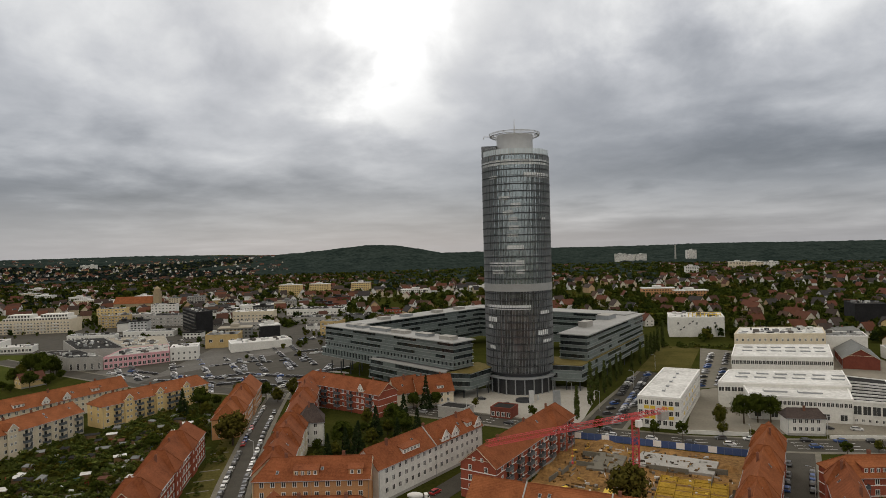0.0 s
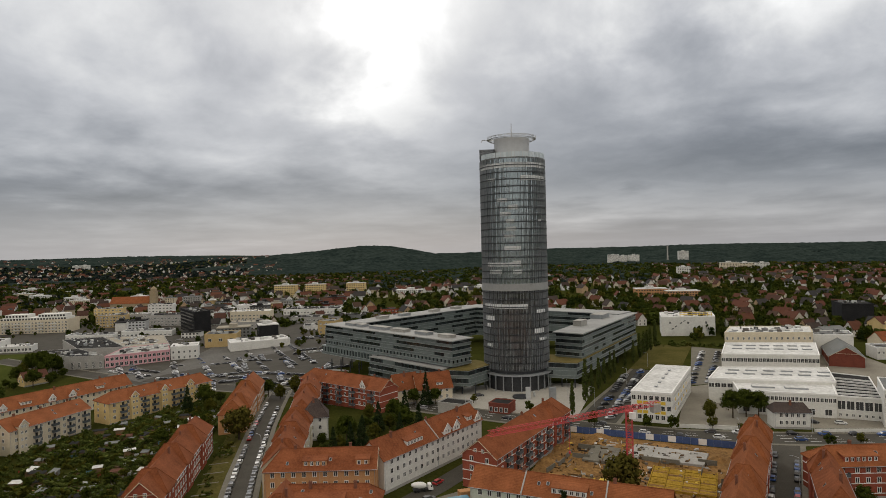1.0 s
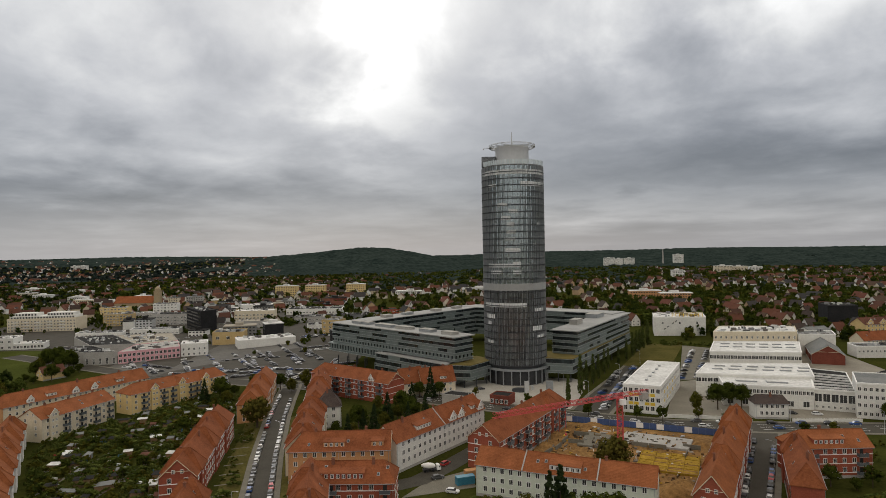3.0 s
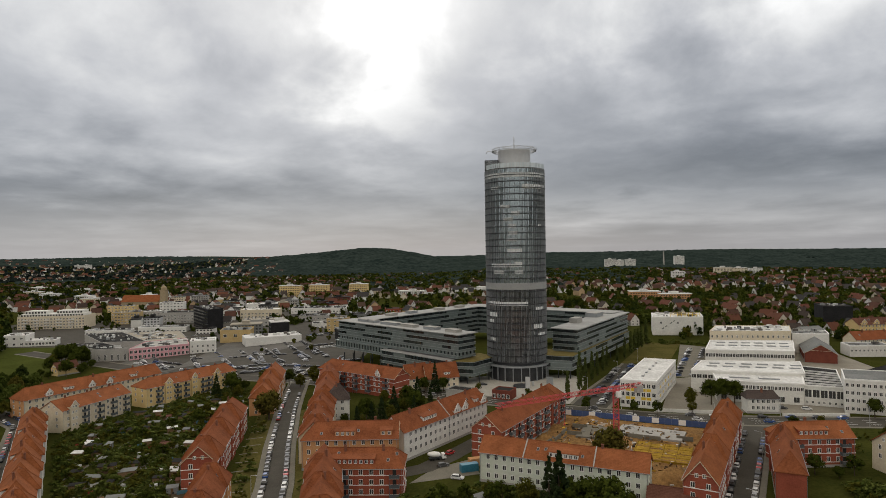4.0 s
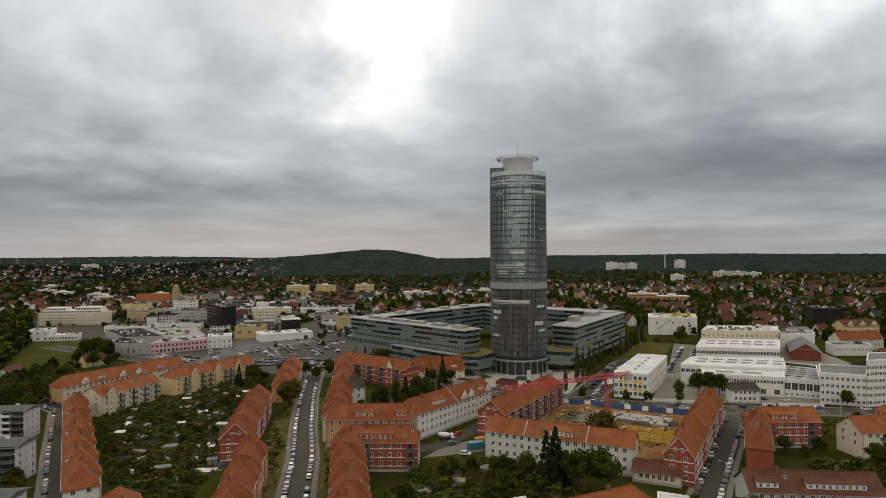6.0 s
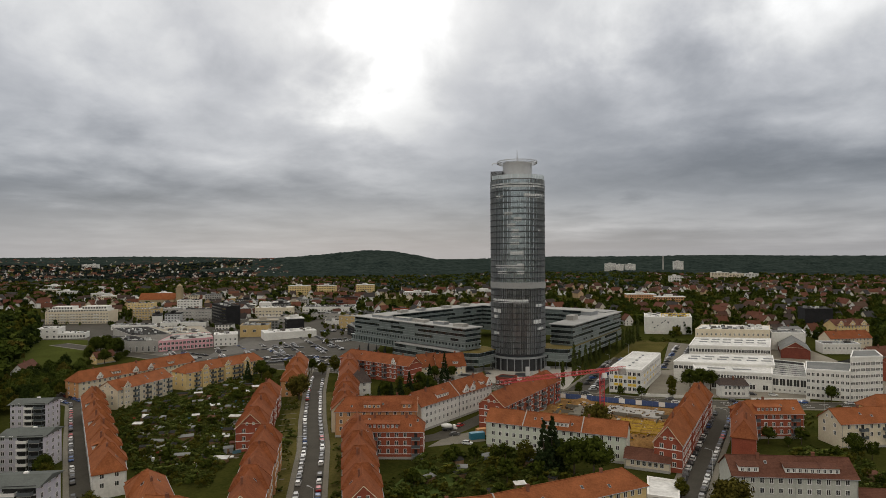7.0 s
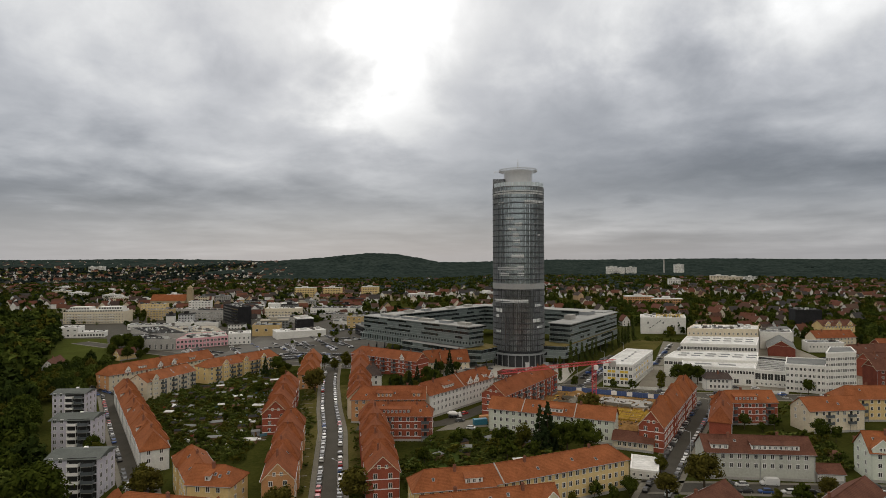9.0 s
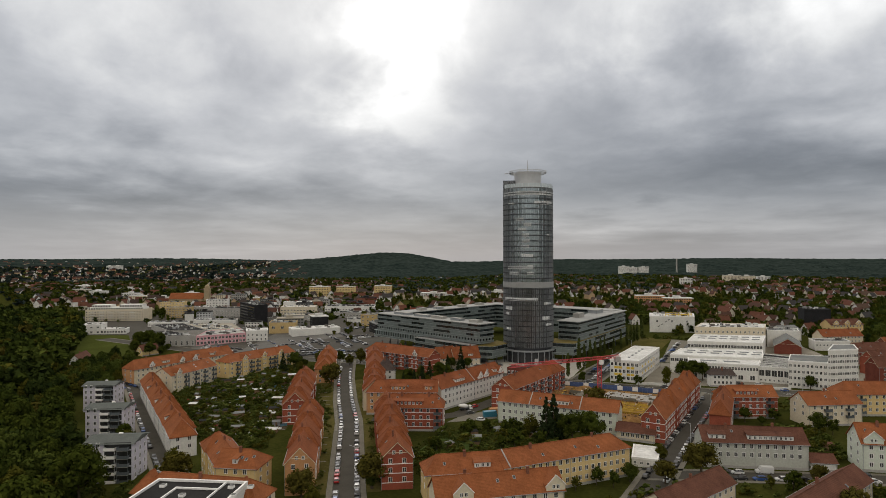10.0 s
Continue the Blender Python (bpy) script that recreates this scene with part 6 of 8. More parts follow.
def leaf_cloud(seed, clumps, per, leaf, shape):
    """Corners of many small leaf tufts gathered in clumps. shape(rng) gives a clump's centre and radius."""
    rng = np.random.default_rng(seed)
    out = []
    for _ in range(clumps):
        c, r = shape(rng)
        d = rng.normal(size=(per, 3))
        d /= np.linalg.norm(d, axis=1)[:, None]
        p = np.array(c) + d * r * (0.55 + 0.5 * rng.random((per, 1)))
        u = rng.normal(size=(per, 3))
        u -= d * (u * d).sum(1)[:, None] * 0.8
        u /= np.linalg.norm(u, axis=1)[:, None]
        v = np.cross(u, d)
        v /= np.maximum(1e-6, np.linalg.norm(v, axis=1)[:, None])
        s = leaf * (0.6 + 0.8 * rng.random((per, 1)))
        out.append(np.stack([p - u * s - v * s * 0.7, p + v * s * 1.3 - u * 0.1 * s, p + u * s * 1.2 - v * s * 0.5], 1))
    return np.concatenate(out)


def leaf_mesh(name, q, mat):
    n = len(q)
    me = bpy.data.meshes.new(name)
    me.vertices.add(3 * n)
    me.vertices.foreach_set("co", np.ascontiguousarray(q, dtype=np.float32).ravel())
    me.loops.add(3 * n)
    me.loops.foreach_set("vertex_index", np.arange(3 * n, dtype=np.int32))
    me.polygons.add(n)
    me.polygons.foreach_set("loop_start", np.arange(0, 3 * n, 3, dtype=np.int32))
    me.update(calc_edges=True)
    me.materials.append(mat)
    return me


def round_crown(h0, h1, rx):
    def shape(rng):
        while True:
            p = rng.uniform(-1, 1, 3)
            if 0.25 < np.linalg.norm(p) < 1:
                break
        k = 1 - 0.25 * max(0, p[2])
        return (p[0] * rx * k * 0.8, p[1] * rx * k * 0.8, (h0 + h1) / 2 + p[2] * (h1 - h0) / 2 * 0.85), rx * rng.uniform(0.22, 0.42)
    return shape


def cone_crown(h0, h1, rx):
    def shape(rng):
        f = rng.random() ** 1.4
        r = rx * (1 - f) * 0.85 + 0.15
        a = rng.uniform(0, 2 * math.pi)
        return (r * math.cos(a) * rng.uniform(0.5, 1), r * math.sin(a) * rng.uniform(0.5, 1), h0 + (h1 - h0) * f), rx * 0.2 * (1.15 - f)
    return shape


def column_crown(h0, h1, rx):
    def shape(rng):
        f = rng.random()
        r = rx * 0.55 * (1 - 0.8 * max(0, f - 0.55) / 0.45)
        a = rng.uniform(0, 2 * math.pi)
        return (r * math.cos(a), r * math.sin(a), h0 + (h1 - h0) * f), rx * rng.uniform(0.24, 0.42)
    return shape


def tree(kind, seed, h, rx, shape, leaf_mat, label, clumps=34, per=42, leaf=0.26, trunk=0.28, base=0.25):
    t = thing("tree", pose(0, 0, -500), label, "tree", kind)
    rng = random.Random(seed)
    bm = bmesh.new()
    tube(bm, (0, 0, -0.4), (0, 0, h * base), trunk, trunk * 0.8, 8)
    tube(bm, (0, 0, h * base), (rng.uniform(-0.2, 0.2), rng.uniform(-0.2, 0.2), h * 0.85), trunk * 0.8, 0.05, 7)
    for i in range(6):
        a, f = rng.uniform(0, 6.28), rng.uniform(base, 0.6)
        tube(bm, (0, 0, h * f), (rx * 0.7 * math.cos(a), rx * 0.7 * math.sin(a), h * (f + 0.22)), trunk * 0.35, 0.03, 5)
    part("trunk", bm, M["bark"], t)
    part("crown", leaf_mesh("crown", leaf_cloud(seed, clumps, per, leaf, shape), leaf_mat), None, t)
    return t


TREES = {
    "round": [tree("garden and street trees", 11 + i, 10, 4.2, round_crown(2.2, 10.2, 4.4), M[m], lab, 44, 64) for i, (m, lab) in enumerate((("leaf", "broad leafy green tree"), ("leaf", "dense dark green leafy tree"), ("leaf_olive", "olive green leafy tree")))],
    "autumn": [tree("garden and street trees", 21, 9, 3.8, round_crown(2.0, 9.2, 4.0), M["leaf_autumn"], "leafy tree turning yellow-brown", 44, 60)],
    "fir": [tree("conifers", 31, 14, 3.6, cone_crown(1.2, 14.2, 3.6), M["needle"], "tall dark green fir tree", 170, 16, 0.26, 0.25, 0.1)],
    "poplar": [tree("poplars along the car park", 41, 13, 1.6, column_crown(0.8, 13.2, 1.15), M["leaf_poplar"], "slender columnar green poplar tree", 130, 24, 0.2, 0.2, 0.08)],
    "small": [tree("garden and street trees", 51, 5, 2.0, round_crown(1.2, 5.2, 2.2), M["leaf"], "small leafy green garden tree", 18, 34, 0.24, 0.12, 0.25), tree("garden and street trees", 52, 5, 2.0, round_crown(1.2, 5.2, 2.2), M["leaf_olive"], "small olive green garden tree", 18, 34, 0.24, 0.12, 0.25)],
}
used = set()
RT = random.Random(77)


def plant(kind, x, y, s=1.0, z=None):
    src = RT.choice(TREES[kind])
    k = s * RT.uniform(0.88, 1.12)
    m = pose(x, y, (ground_z(x, y) if z is None else z), 0, 0, RT.uniform(0, 360)) @ Matrix.Diagonal((k * RT.uniform(0.92, 1.08), k, k * RT.uniform(0.9, 1.1), 1))
    if src not in used:
        used.add(src)
        src.matrix_basis = m
    else:
        copy_thing(src, m)


def inside(pts, x, y):
    c = False
    n = len(pts)
    for i in range(n):
        (x0, y0), (x1, y1) = pts[i], pts[(i + 1) % n]
        if (y0 > y) != (y1 > y) and x < (x1 - x0) * (y - y0) / (y1 - y0) + x0:
            c = not c
    return c


def scatter(pts, n, gap, rng, taken=None):
    """Random places inside an outline, kept a gap apart."""
    taken = {} if taken is None else taken
    xs, ys = [p[0] for p in pts], [p[1] for p in pts]
    out = []
    for _ in range(n * 25):
        if len(out) >= n:
            break
        x, y = rng.uniform(min(xs), max(xs)), rng.uniform(min(ys), max(ys))
        if not inside(pts, x, y):
            continue
        i, j = int(x // 8), int(y // 8)
        k = int(gap // 8) + 1
        if all((x - u) ** 2 + (y - v) ** 2 > gap * gap for a in range(-k, k + 1) for b in range(-k, k + 1) for u, v in taken.get((i + a, j + b), ())):
            out.append((x, y))
            taken.setdefault((i, j), []).append((x, y))
    return out


def planting():
    rng = random.Random(5)
    for x, y, k, s in ((30, 178.5, "autumn", 1.7), (7, 133, "fir", 1.15), (10, 137, "fir", 1.0), (17, 134, "round", 1.3), (23, 131, "round", 1.15), (12, 139, "round", 0.95), (1, 140, "round", 0.85), (-6, 146, "small", 1.2), (-5, 124, "small", 1.2), (22, 92, "small", 0.9), (15, 86, "small", 0.9), (33, 96, "round", 0.7), (27, 90, "small", 0.9), (57, 103.5, "autumn", 0.95), (44, 96, "autumn", 0.6), (47, 118, "round", 0.7), (118.5, 163, "round", 1.3), (123, 161, "small", 1.0), (100, 173, "round", 0.6), (94, 176, "round", 0.55), (106, 176, "small", 1.0), (79, 262, "round", 0.85), (89, 265, "round", 1.0), (95, 267, "round", 1.05), (100, 267, "round", 0.95), (-48.5, 79, "autumn", 0.95), (-49, 79, "round", 0.75), (-114, 232, "autumn", 1.0), (-67, 66, "autumn", 0.8), (-62, 62, "round", 0.6), (-124, 300, "round", 0.9), (-118, 306, "round", 1.0), (-112, 312, "round", 0.9), (-133, 306, "round", 0.8), (-104, 318, "round", 0.8), (-150, 310, "round", 0.9), (-156, 298, "round", 1.0), (-158, 286, "round", 0.9), (-150, 276, "round", 0.8), (-164, 280, "fir", 0.7), (-218, 256, "round", 0.8), (-213, 263, "round", 0.8), (-120, 84, "round", 0.9), (-116, 80, "autumn", 0.8), (-140, 70, "round", 0.9), (-160, 116, "round", 0.8), (-166, 122, "round", 0.7), (-205, 168, "round", 0.7), (-88, 60, "small", 1.1), (-95, 66, "small", 1.0), (10, 345, "round", 0.8), (16, 352, "round", 0.9), (-26, 330, "round", 0.8), (-32, 338, "round", 0.8), (64, 190, "small", 0.9), (138, 214, "round", 0.7), (122, 232, "small", 1.1), (110, 228, "small", 0.9), (30, 249, "small", 1.1), (50, 247, "small", 1.0), (76, 249, "small", 1.0), (86, 246, "small", 0.8), (60, 244, "small", 0.9), (150, 246, "round", 0.75), (-22, 286, "small", 1.0), (4, 270, "small", 0.8), (-45, 290, "small", 0.9), (104, 80, "round", 0.8), (-324, 345, "round", 0.9), (-314, 340, "round", 0.9), (-306, 346, "round", 1.0), (-303, 356, "round", 1.0), (-44, 280, "fir", 0.75), (-40, 283.5, "round", 0.6), (-50, 281, "round", 0.6), (88, 70, "autumn", 0.7), (62, 100, "small", 0.8), (76, 96, "small", 0.9), (84, 98, "small", 1.0), (92, 100, "autumn", 0.5)):
        plant(k, x, y, s)
    taken = {}
    for x, y in scatter([(-80, 236), (-62, 262), (-38, 250), (-38, 222), (-58, 192), (-68, 190)], 24, 5.2, rng, taken):
        plant("fir" if rng.random() < 0.45 else "round", x, y, rng.uniform(0.5, 0.85))
    for x, y, k in ((22.9, 267.7, 1.35), (31, 291, 1.25), (35.1, 302, 0.95), (40.3, 316, 0.95), (44.8, 329, 0.9), (49.8, 342, 0.95), (54.2, 356, 0.85), (63, 373, 0.8), (70.1, 385.7, 0.9), (77.4, 403.9, 1.05), (82.3, 416, 1.2), (86.1, 424, 1.2), (90, 432, 1.25), (96.2, 446, 1.4)):
        plant("poplar", x, y, k)
    groves = scatter([(-262, 206), (-290, 228), (-318, 262), (-322, 300), (-268, 250), (-252, 225)], 46, 5, rng)
    groves += scatter([(-328, 332), (-300, 318), (-262, 266), (-257, 240), (-286, 240), (-322, 288)], 44, 6, rng)
    for x, y in scatter([(-364, 408), (-320, 346), (-304, 372), (-326, 394), (-352, 416)], 17, 6.5, rng):
        plant("round", x, y, rng.uniform(0.9, 1.35))
    for x, y in scatter([(-198, 222), (-188, 258), (-170, 296), (-152, 286), (-118, 222), (-102, 150), (-110, 122), (-128, 124), (-150, 152), (-188, 200)], 46, 5, rng):
        plant("small" if rng.random() < 0.92 else "round", x, y, rng.uniform(0.5, 0.9))
    for x, y in scatter([(-33, 92), (-8, 106), (26, 126), (6, 146), (-12, 152), (-32, 142), (-42, 118)], 18, 4.8, rng):
        plant("small", x, y, rng.uniform(0.6, 1.1))
    for x, y in scatter([(98, 130), (112, 130), (118, 158), (98, 166)], 12, 4.5, rng):
        plant("small", x, y, rng.uniform(0.6, 1.1))
    for x, y in scatter([(66, 92), (110, 96), (150, 104), (140, 92), (104, 84)], 10, 6, rng):
        plant("small", x, y, rng.uniform(0.7, 1.2))
    for x, y in scatter([(-330, 580), (-120, 500), (-100, 420), (-140, 400), (-260, 460)], 10, 16, rng):
        plant("round", x, y, 0.6)
    for x, y in scatter([(-130, 54), (-152, 80), (-163, 92), (-171, 88), (-140, 42)], 8, 6, rng):
        plant("round", x, y, rng.uniform(0.7, 1.0))
    # the wood beside the blocks of flats: the nearest trees one by one
    wood = [(-150, 74), (-168, 96), (-198, 126), (-212, 146), (-240, 178), (-262, 200), (-290, 226), (-336, 292), (-374, 338), (-452, 452), (-548, 560), (-760, 640), (-640, 250), (-330, 20), (-225, -50), (-120, -10), (-126, 36)]
    near = [(-116, 34), (-126, 52), (-150, 74), (-168, 96), (-198, 126), (-212, 146), (-240, 178), (-262, 200), (-280, 200), (-240, 130), (-205, 80), (-165, 30), (-130, 5), (-110, 10)]
    taken = {}
    for x, y in scatter(near, 48, 6.5, rng, taken):
        plant("autumn" if rng.random() < 0.04 else "round", x, y, rng.uniform(1.0, 1.5))
    def dome(h0, h1, rx):
        def shape(rng_):
            a, f = rng_.uniform(0, 2 * math.pi), math.sqrt(rng_.random())
            top = math.sqrt(max(0.0, 1 - f * f * 0.92))
            zz = h0 + (h1 - h0) * top * rng_.uniform(0.72, 1.0)
            return (rx * f * math.cos(a) * 0.85, rx * f * math.sin(a) * 0.85, zz), rx * rng_.uniform(0.20, 0.34)
        return shape

    q = {k: [] for k in ("wood_leaf", "wood_deep", "wood_light", "leaf_olive", "leaf_autumn")}
    lib = [leaf_cloud(300 + i, 16, 9, 1.25, dome(1.0, 13.5, 5.6)) for i in range(4)]
    fine = [leaf_cloud(310 + i, 48, 46, 0.36, dome(1.0, 13.5, 5.6)) for i in range(4)]
    for x, y in scatter(wood, 1500, 7.4, rng, taken):
        k = rng.uniform(0.85, 1.45)
        a = rng.uniform(0, 6.28)
        R = np.array([[math.cos(a), -math.sin(a), 0], [math.sin(a), math.cos(a), 0], [0, 0, 1]])
        tint = rng.choices(list(q), (5, 4, 3, 1.2, 0.35))[0]
        q[tint].append((rng.choice(fine if y < 190 and x > -300 else lib) @ R.T) * np.array((k, k, k * rng.uniform(0.85, 1.2))) + np.array((x, y, ground_z(x, y) - 0.8)))
    for x, y in groves:
        q[rng.choices(list(q), (4, 3, 3, 2, 1))[0]].append(rng.choice(fine) * rng.uniform(0.6, 0.85) + np.array((x, y, ground_z(x, y) - 0.5)))
    for tint, rows in q.items():
        tagged(new("wood", leaf_mesh("wood", np.concatenate(rows), M[tint])), "dense broadleaf wood beside the blocks of flats", "wood", kind="stuff")


planting()


def bushes():
    """Hedges, beds and shrubs that nobody could count."""
    rng = random.Random(15)
    lib = [leaf_cloud(400 + i, 5, 16, 0.2, round_crown(0.0, 1.9, 1.1)) for i in range(5)]
    groups = {"leaf": [], "leaf_olive": [], "wood_light": []}
    areas = (([(-206, 222), (-190, 258), (-172, 298), (-146, 290), (-130, 240), (-110, 150), (-100, 112), (-122, 112), (-152, 148), (-196, 200)], 2300), ([(-35, 88), (-8, 104), (30, 126), (8, 148), (-12, 156), (-34, 146), (-44, 118)], 620), ([(97, 126), (113, 126), (120, 160), (97, 168)], 260), ([(64, 90), (112, 96), (160, 106), (150, 84), (104, 78)], 120), ([(-64, 76), (-87, 152), (-119, 245), (-125, 244), (-93, 150), (-70, 75)], 60), ([(-84, 190), (-64, 260), (-36, 250), (-56, 190)], 130), ([(-46, 84), (-68, 158), (-72, 158), (-50, 84)], 50), ([(110, 196), (140, 200), (180, 214), (180, 226), (108, 214)], 60), ([(94, 446), (170, 440), (170, 452), (94, 456)], 90), ([(14, 64), (34, 86), (52, 98), (60, 94), (44, 66), (30, 58)], 90), ([(64, 100), (112, 104), (112, 98), (100, 92), (70, 62), (62, 62)], 70), ([(-132, 56), (-112, 84), (-122, 96), (-150, 78)], 60))
    for pts, n in areas:
        for x, y in scatter(pts, n, 0.9, rng):
            k = rng.uniform(0.5, 1.1) if rng.random() < 0.78 else rng.uniform(1.3, 2.1)
            groups[rng.choices(("leaf", "leaf_olive", "wood_light"), (5, 3, 3))[0]].append(rng.choice(lib) * np.array((k * rng.uniform(0.8, 1.8), k, k)) + np.array((x, y, ground_z(x, y))))
    for name, q in groups.items():
        tagged(new("shrubs", leaf_mesh("shrubs", np.concatenate(q), M["shrub" if name == "leaf" else name])), "green shrubs, beds and hedges of the gardens", "shrubs", kind="stuff")


bushes()


# ---------------------------------------------------------------- allotment sheds


def shed(x, y, w, d, h, wall, roof, rz, label):
    t = thing("garden_shed", pose(x, y, ground_z(x, y), 0, 0, rz), label, "shed", "allotment sheds")
    bm = bmesh.new()
    box(bm, (-w / 2, -d / 2, -0.3), (w / 2, d / 2, h))
    part("wall", bm, M[wall], t)
    bm = bmesh.new()
    o = 0.2
    solid(bm, [(-w / 2 - o, -d / 2 - o, h), (w / 2 + o, -d / 2 - o, h), (w / 2 + o, d / 2 + o, h + 0.4), (-w / 2 - o, d / 2 + o, h + 0.4), (-w / 2 - o, -d / 2 - o, h + 0.1), (w / 2 + o, -d / 2 - o, h + 0.1), (w / 2 + o, d / 2 + o, h + 0.5), (-w / 2 - o, d / 2 + o, h + 0.5)], [(3, 2, 1, 0), (4, 5, 6, 7), (0, 1, 5, 4), (1, 2, 6, 5), (2, 3, 7, 6), (3, 0, 4, 7)])
    part("roof", bm, M[roof], t)
    bm = bmesh.new()
    box(bm, (-0.4, -d / 2 - 0.05, 0), (0.4, -d / 2 + 0.02, min(1.9, h - 0.1)))
    part("door", bm, M["timber"], t)


def gardens():
    rng = random.Random(23)
    area = [(-196, 224), (-186, 258), (-168, 292), (-152, 284), (-120, 222), (-104, 152), (-110, 124), (-128, 128), (-152, 156), (-186, 202)]
    kinds = (("timber", "roof_white", "timber garden shed with white sheet roof"), ("timber", "roof_dark", "timber garden shed with dark felt roof"), ("timber", "roof_dark", "timber garden shed with dark felt roof"), ("timber", "roof_grey", "timber garden shed with grey felt roof"), ("timber", "roof_dark", "timber garden shed with dark felt roof"), ("timber", "roof_grey", "timber garden shed with grey felt roof"), ("timber", "tile_brown", "brown timber garden shed with reddish roof"), ("metal_grey", "roof_grey", "grey greenhouse with dull panes"))
    for x, y in scatter(area, 70, 5.4, rng):
        w, r, lab = rng.choice(kinds)
        shed(x, y, rng.uniform(2.4, 6.0), rng.uniform(1.5, 2.6), rng.uniform(1.6, 2.1), w, r, rng.choice((18, 20, 12, 108, 30)) + rng.uniform(-12, 12), lab)
    for x, y in scatter([(-30, 98), (-8, 110), (18, 128), (4, 144), (-14, 150), (-32, 138)], 9, 6, rng):
        w, r, lab = rng.choice(kinds)
        shed(x, y, 3.4, 2.2, 2.1, w, r, rng.uniform(0, 90), lab)
    for x, y, rz in ((98, 136, 20), (106, 150, 10), (112, 140, 5), (131, 160, 0), (150, 170, 0)):
        shed(x, y, 3.6, 2.6, 2.2, "timber", "tile_brown", rz, "brown timber garden shed with reddish roof")
    bm = bmesh.new()
    for pts in ([(-192, 226), (-120, 205)], [(-186, 250), (-126, 232)], [(-176, 184), (-108, 164)], [(-156, 156), (-104, 142)], [(-160, 160), (-170, 284)], [(-134, 134), (-146, 280)]):
        ribbon(bm, pts, 0.7, -0.7, 0.05, 0.1)
    structure("garden_path", bm, M["paving"], "narrow pale paths between the plots", "path")
    bm = bmesh.new()
    for i in range(15):
        f = i / 14
        x, y = -68.5 - 43 * f, 92 + 132 * f
        ribbon(bm, [(x, y), (x - 6.5, y - 2)], 0.35, -0.35, 0.07, 0.1)
    structure("garden_path", bm, M["paving"], "pale entrance paths across the front gardens", "path")
    # bright and dark plots
    bm = bmesh.new()
    for i, (x, y) in enumerate(scatter(area, 40, 8.5, rng)):
        w, d = rng.uniform(4, 8), rng.uniform(4, 7)
        field(bm, [(x, y), (x + w, y - 0.25 * w), (x + w + 0.25 * d, y + d - 0.25 * w), (x + 0.25 * d, y + d)], 0.03 + 0.0006 * i, rng.choice((0, 0, 1)), 0.05)
    structure("garden_plots", bm, [M["plot_green"], M["earth_dark"]], "small lawns and dug beds of the allotments", "ground")
    # tables, tarpaulins, barrels and frames among the beds, too many to count
    bm = bmesh.new()
    for x, y in scatter(area, 190, 2.0, rng):
        w, d, h = rng.choice(((0.8, 0.8, 0.8), (1.8, 0.7, 0.7), (0.5, 0.5, 1.0), (1.6, 1.1, 0.5), (3.2, 0.12, 1.2), (0.9, 0.9, 1.4), (1.5, 0.7, 0.9)))
        box(bm, (-w / 2, -d / 2, -0.2), (w / 2, d / 2, h), 0, pose(x, y, ground_z(x, y), 0, 0, rng.uniform(0, 180)))
    tagged(new("garden_clutter", mesh_of("garden_clutter", bm, M["garden_bits"])), "pale tables, covers and barrels among the plots", "garden clutter", kind="stuff")
    bm = bmesh.new()
    field(bm, [(-44, 104), (-28, 100), (-20, 128), (-36, 140)], 0.04)
    structure("back_lawn", bm, M["plot_green"], "mown back lawn behind the terraces", "ground")


M["garden_bits"] = palette("garden_bits", [(0.6, 0.6, 0.58), (0.12, 0.08, 0.05), (0.4, 0.4, 0.38), (0.05, 0.05, 0.045), (0.68, 0.68, 0.66), (0.2, 0.13, 0.07), (0.08, 0.16, 0.2), (0.25, 0.25, 0.23), (0.3, 0.06, 0.04)])
M["plot_green"] = surface("plot_green", (0.034, 0.058, 0.012), (0.078, 0.105, 0.026), 0.2, 0.95, bump=0.3)
M["earth_dark"] = surface("earth_dark", (0.045, 0.034, 0.022), (0.09, 0.066, 0.042), 0.3, 0.95, bump=0.4)
gardens()

# ---------------------------------------------------------------- cars
PAINT = {"white": (0.56, 0.56, 0.55), "silver": (0.26, 0.26, 0.26), "black": (0.012, 0.012, 0.014), "grey": (0.055, 0.055, 0.056), "red": (0.36, 0.02, 0.02), "blue": (0.02, 0.06, 0.20)}


def loft(bm, sections, mi=0):
    """Skin over rings of points, closed at both ends."""
    rings = [[bm.verts.new(p) for p in s] for s in sections]
    n = len(rings[0])
    for a, b in zip(rings, rings[1:]):
        for i in range(n):
            bm.faces.new((a[i], a[(i + 1) % n], b[(i + 1) % n], b[i])).material_index = mi
    bm.faces.new(rings[0][::-1]).material_index = mi
    bm.faces.new(rings[-1]).material_index = mi


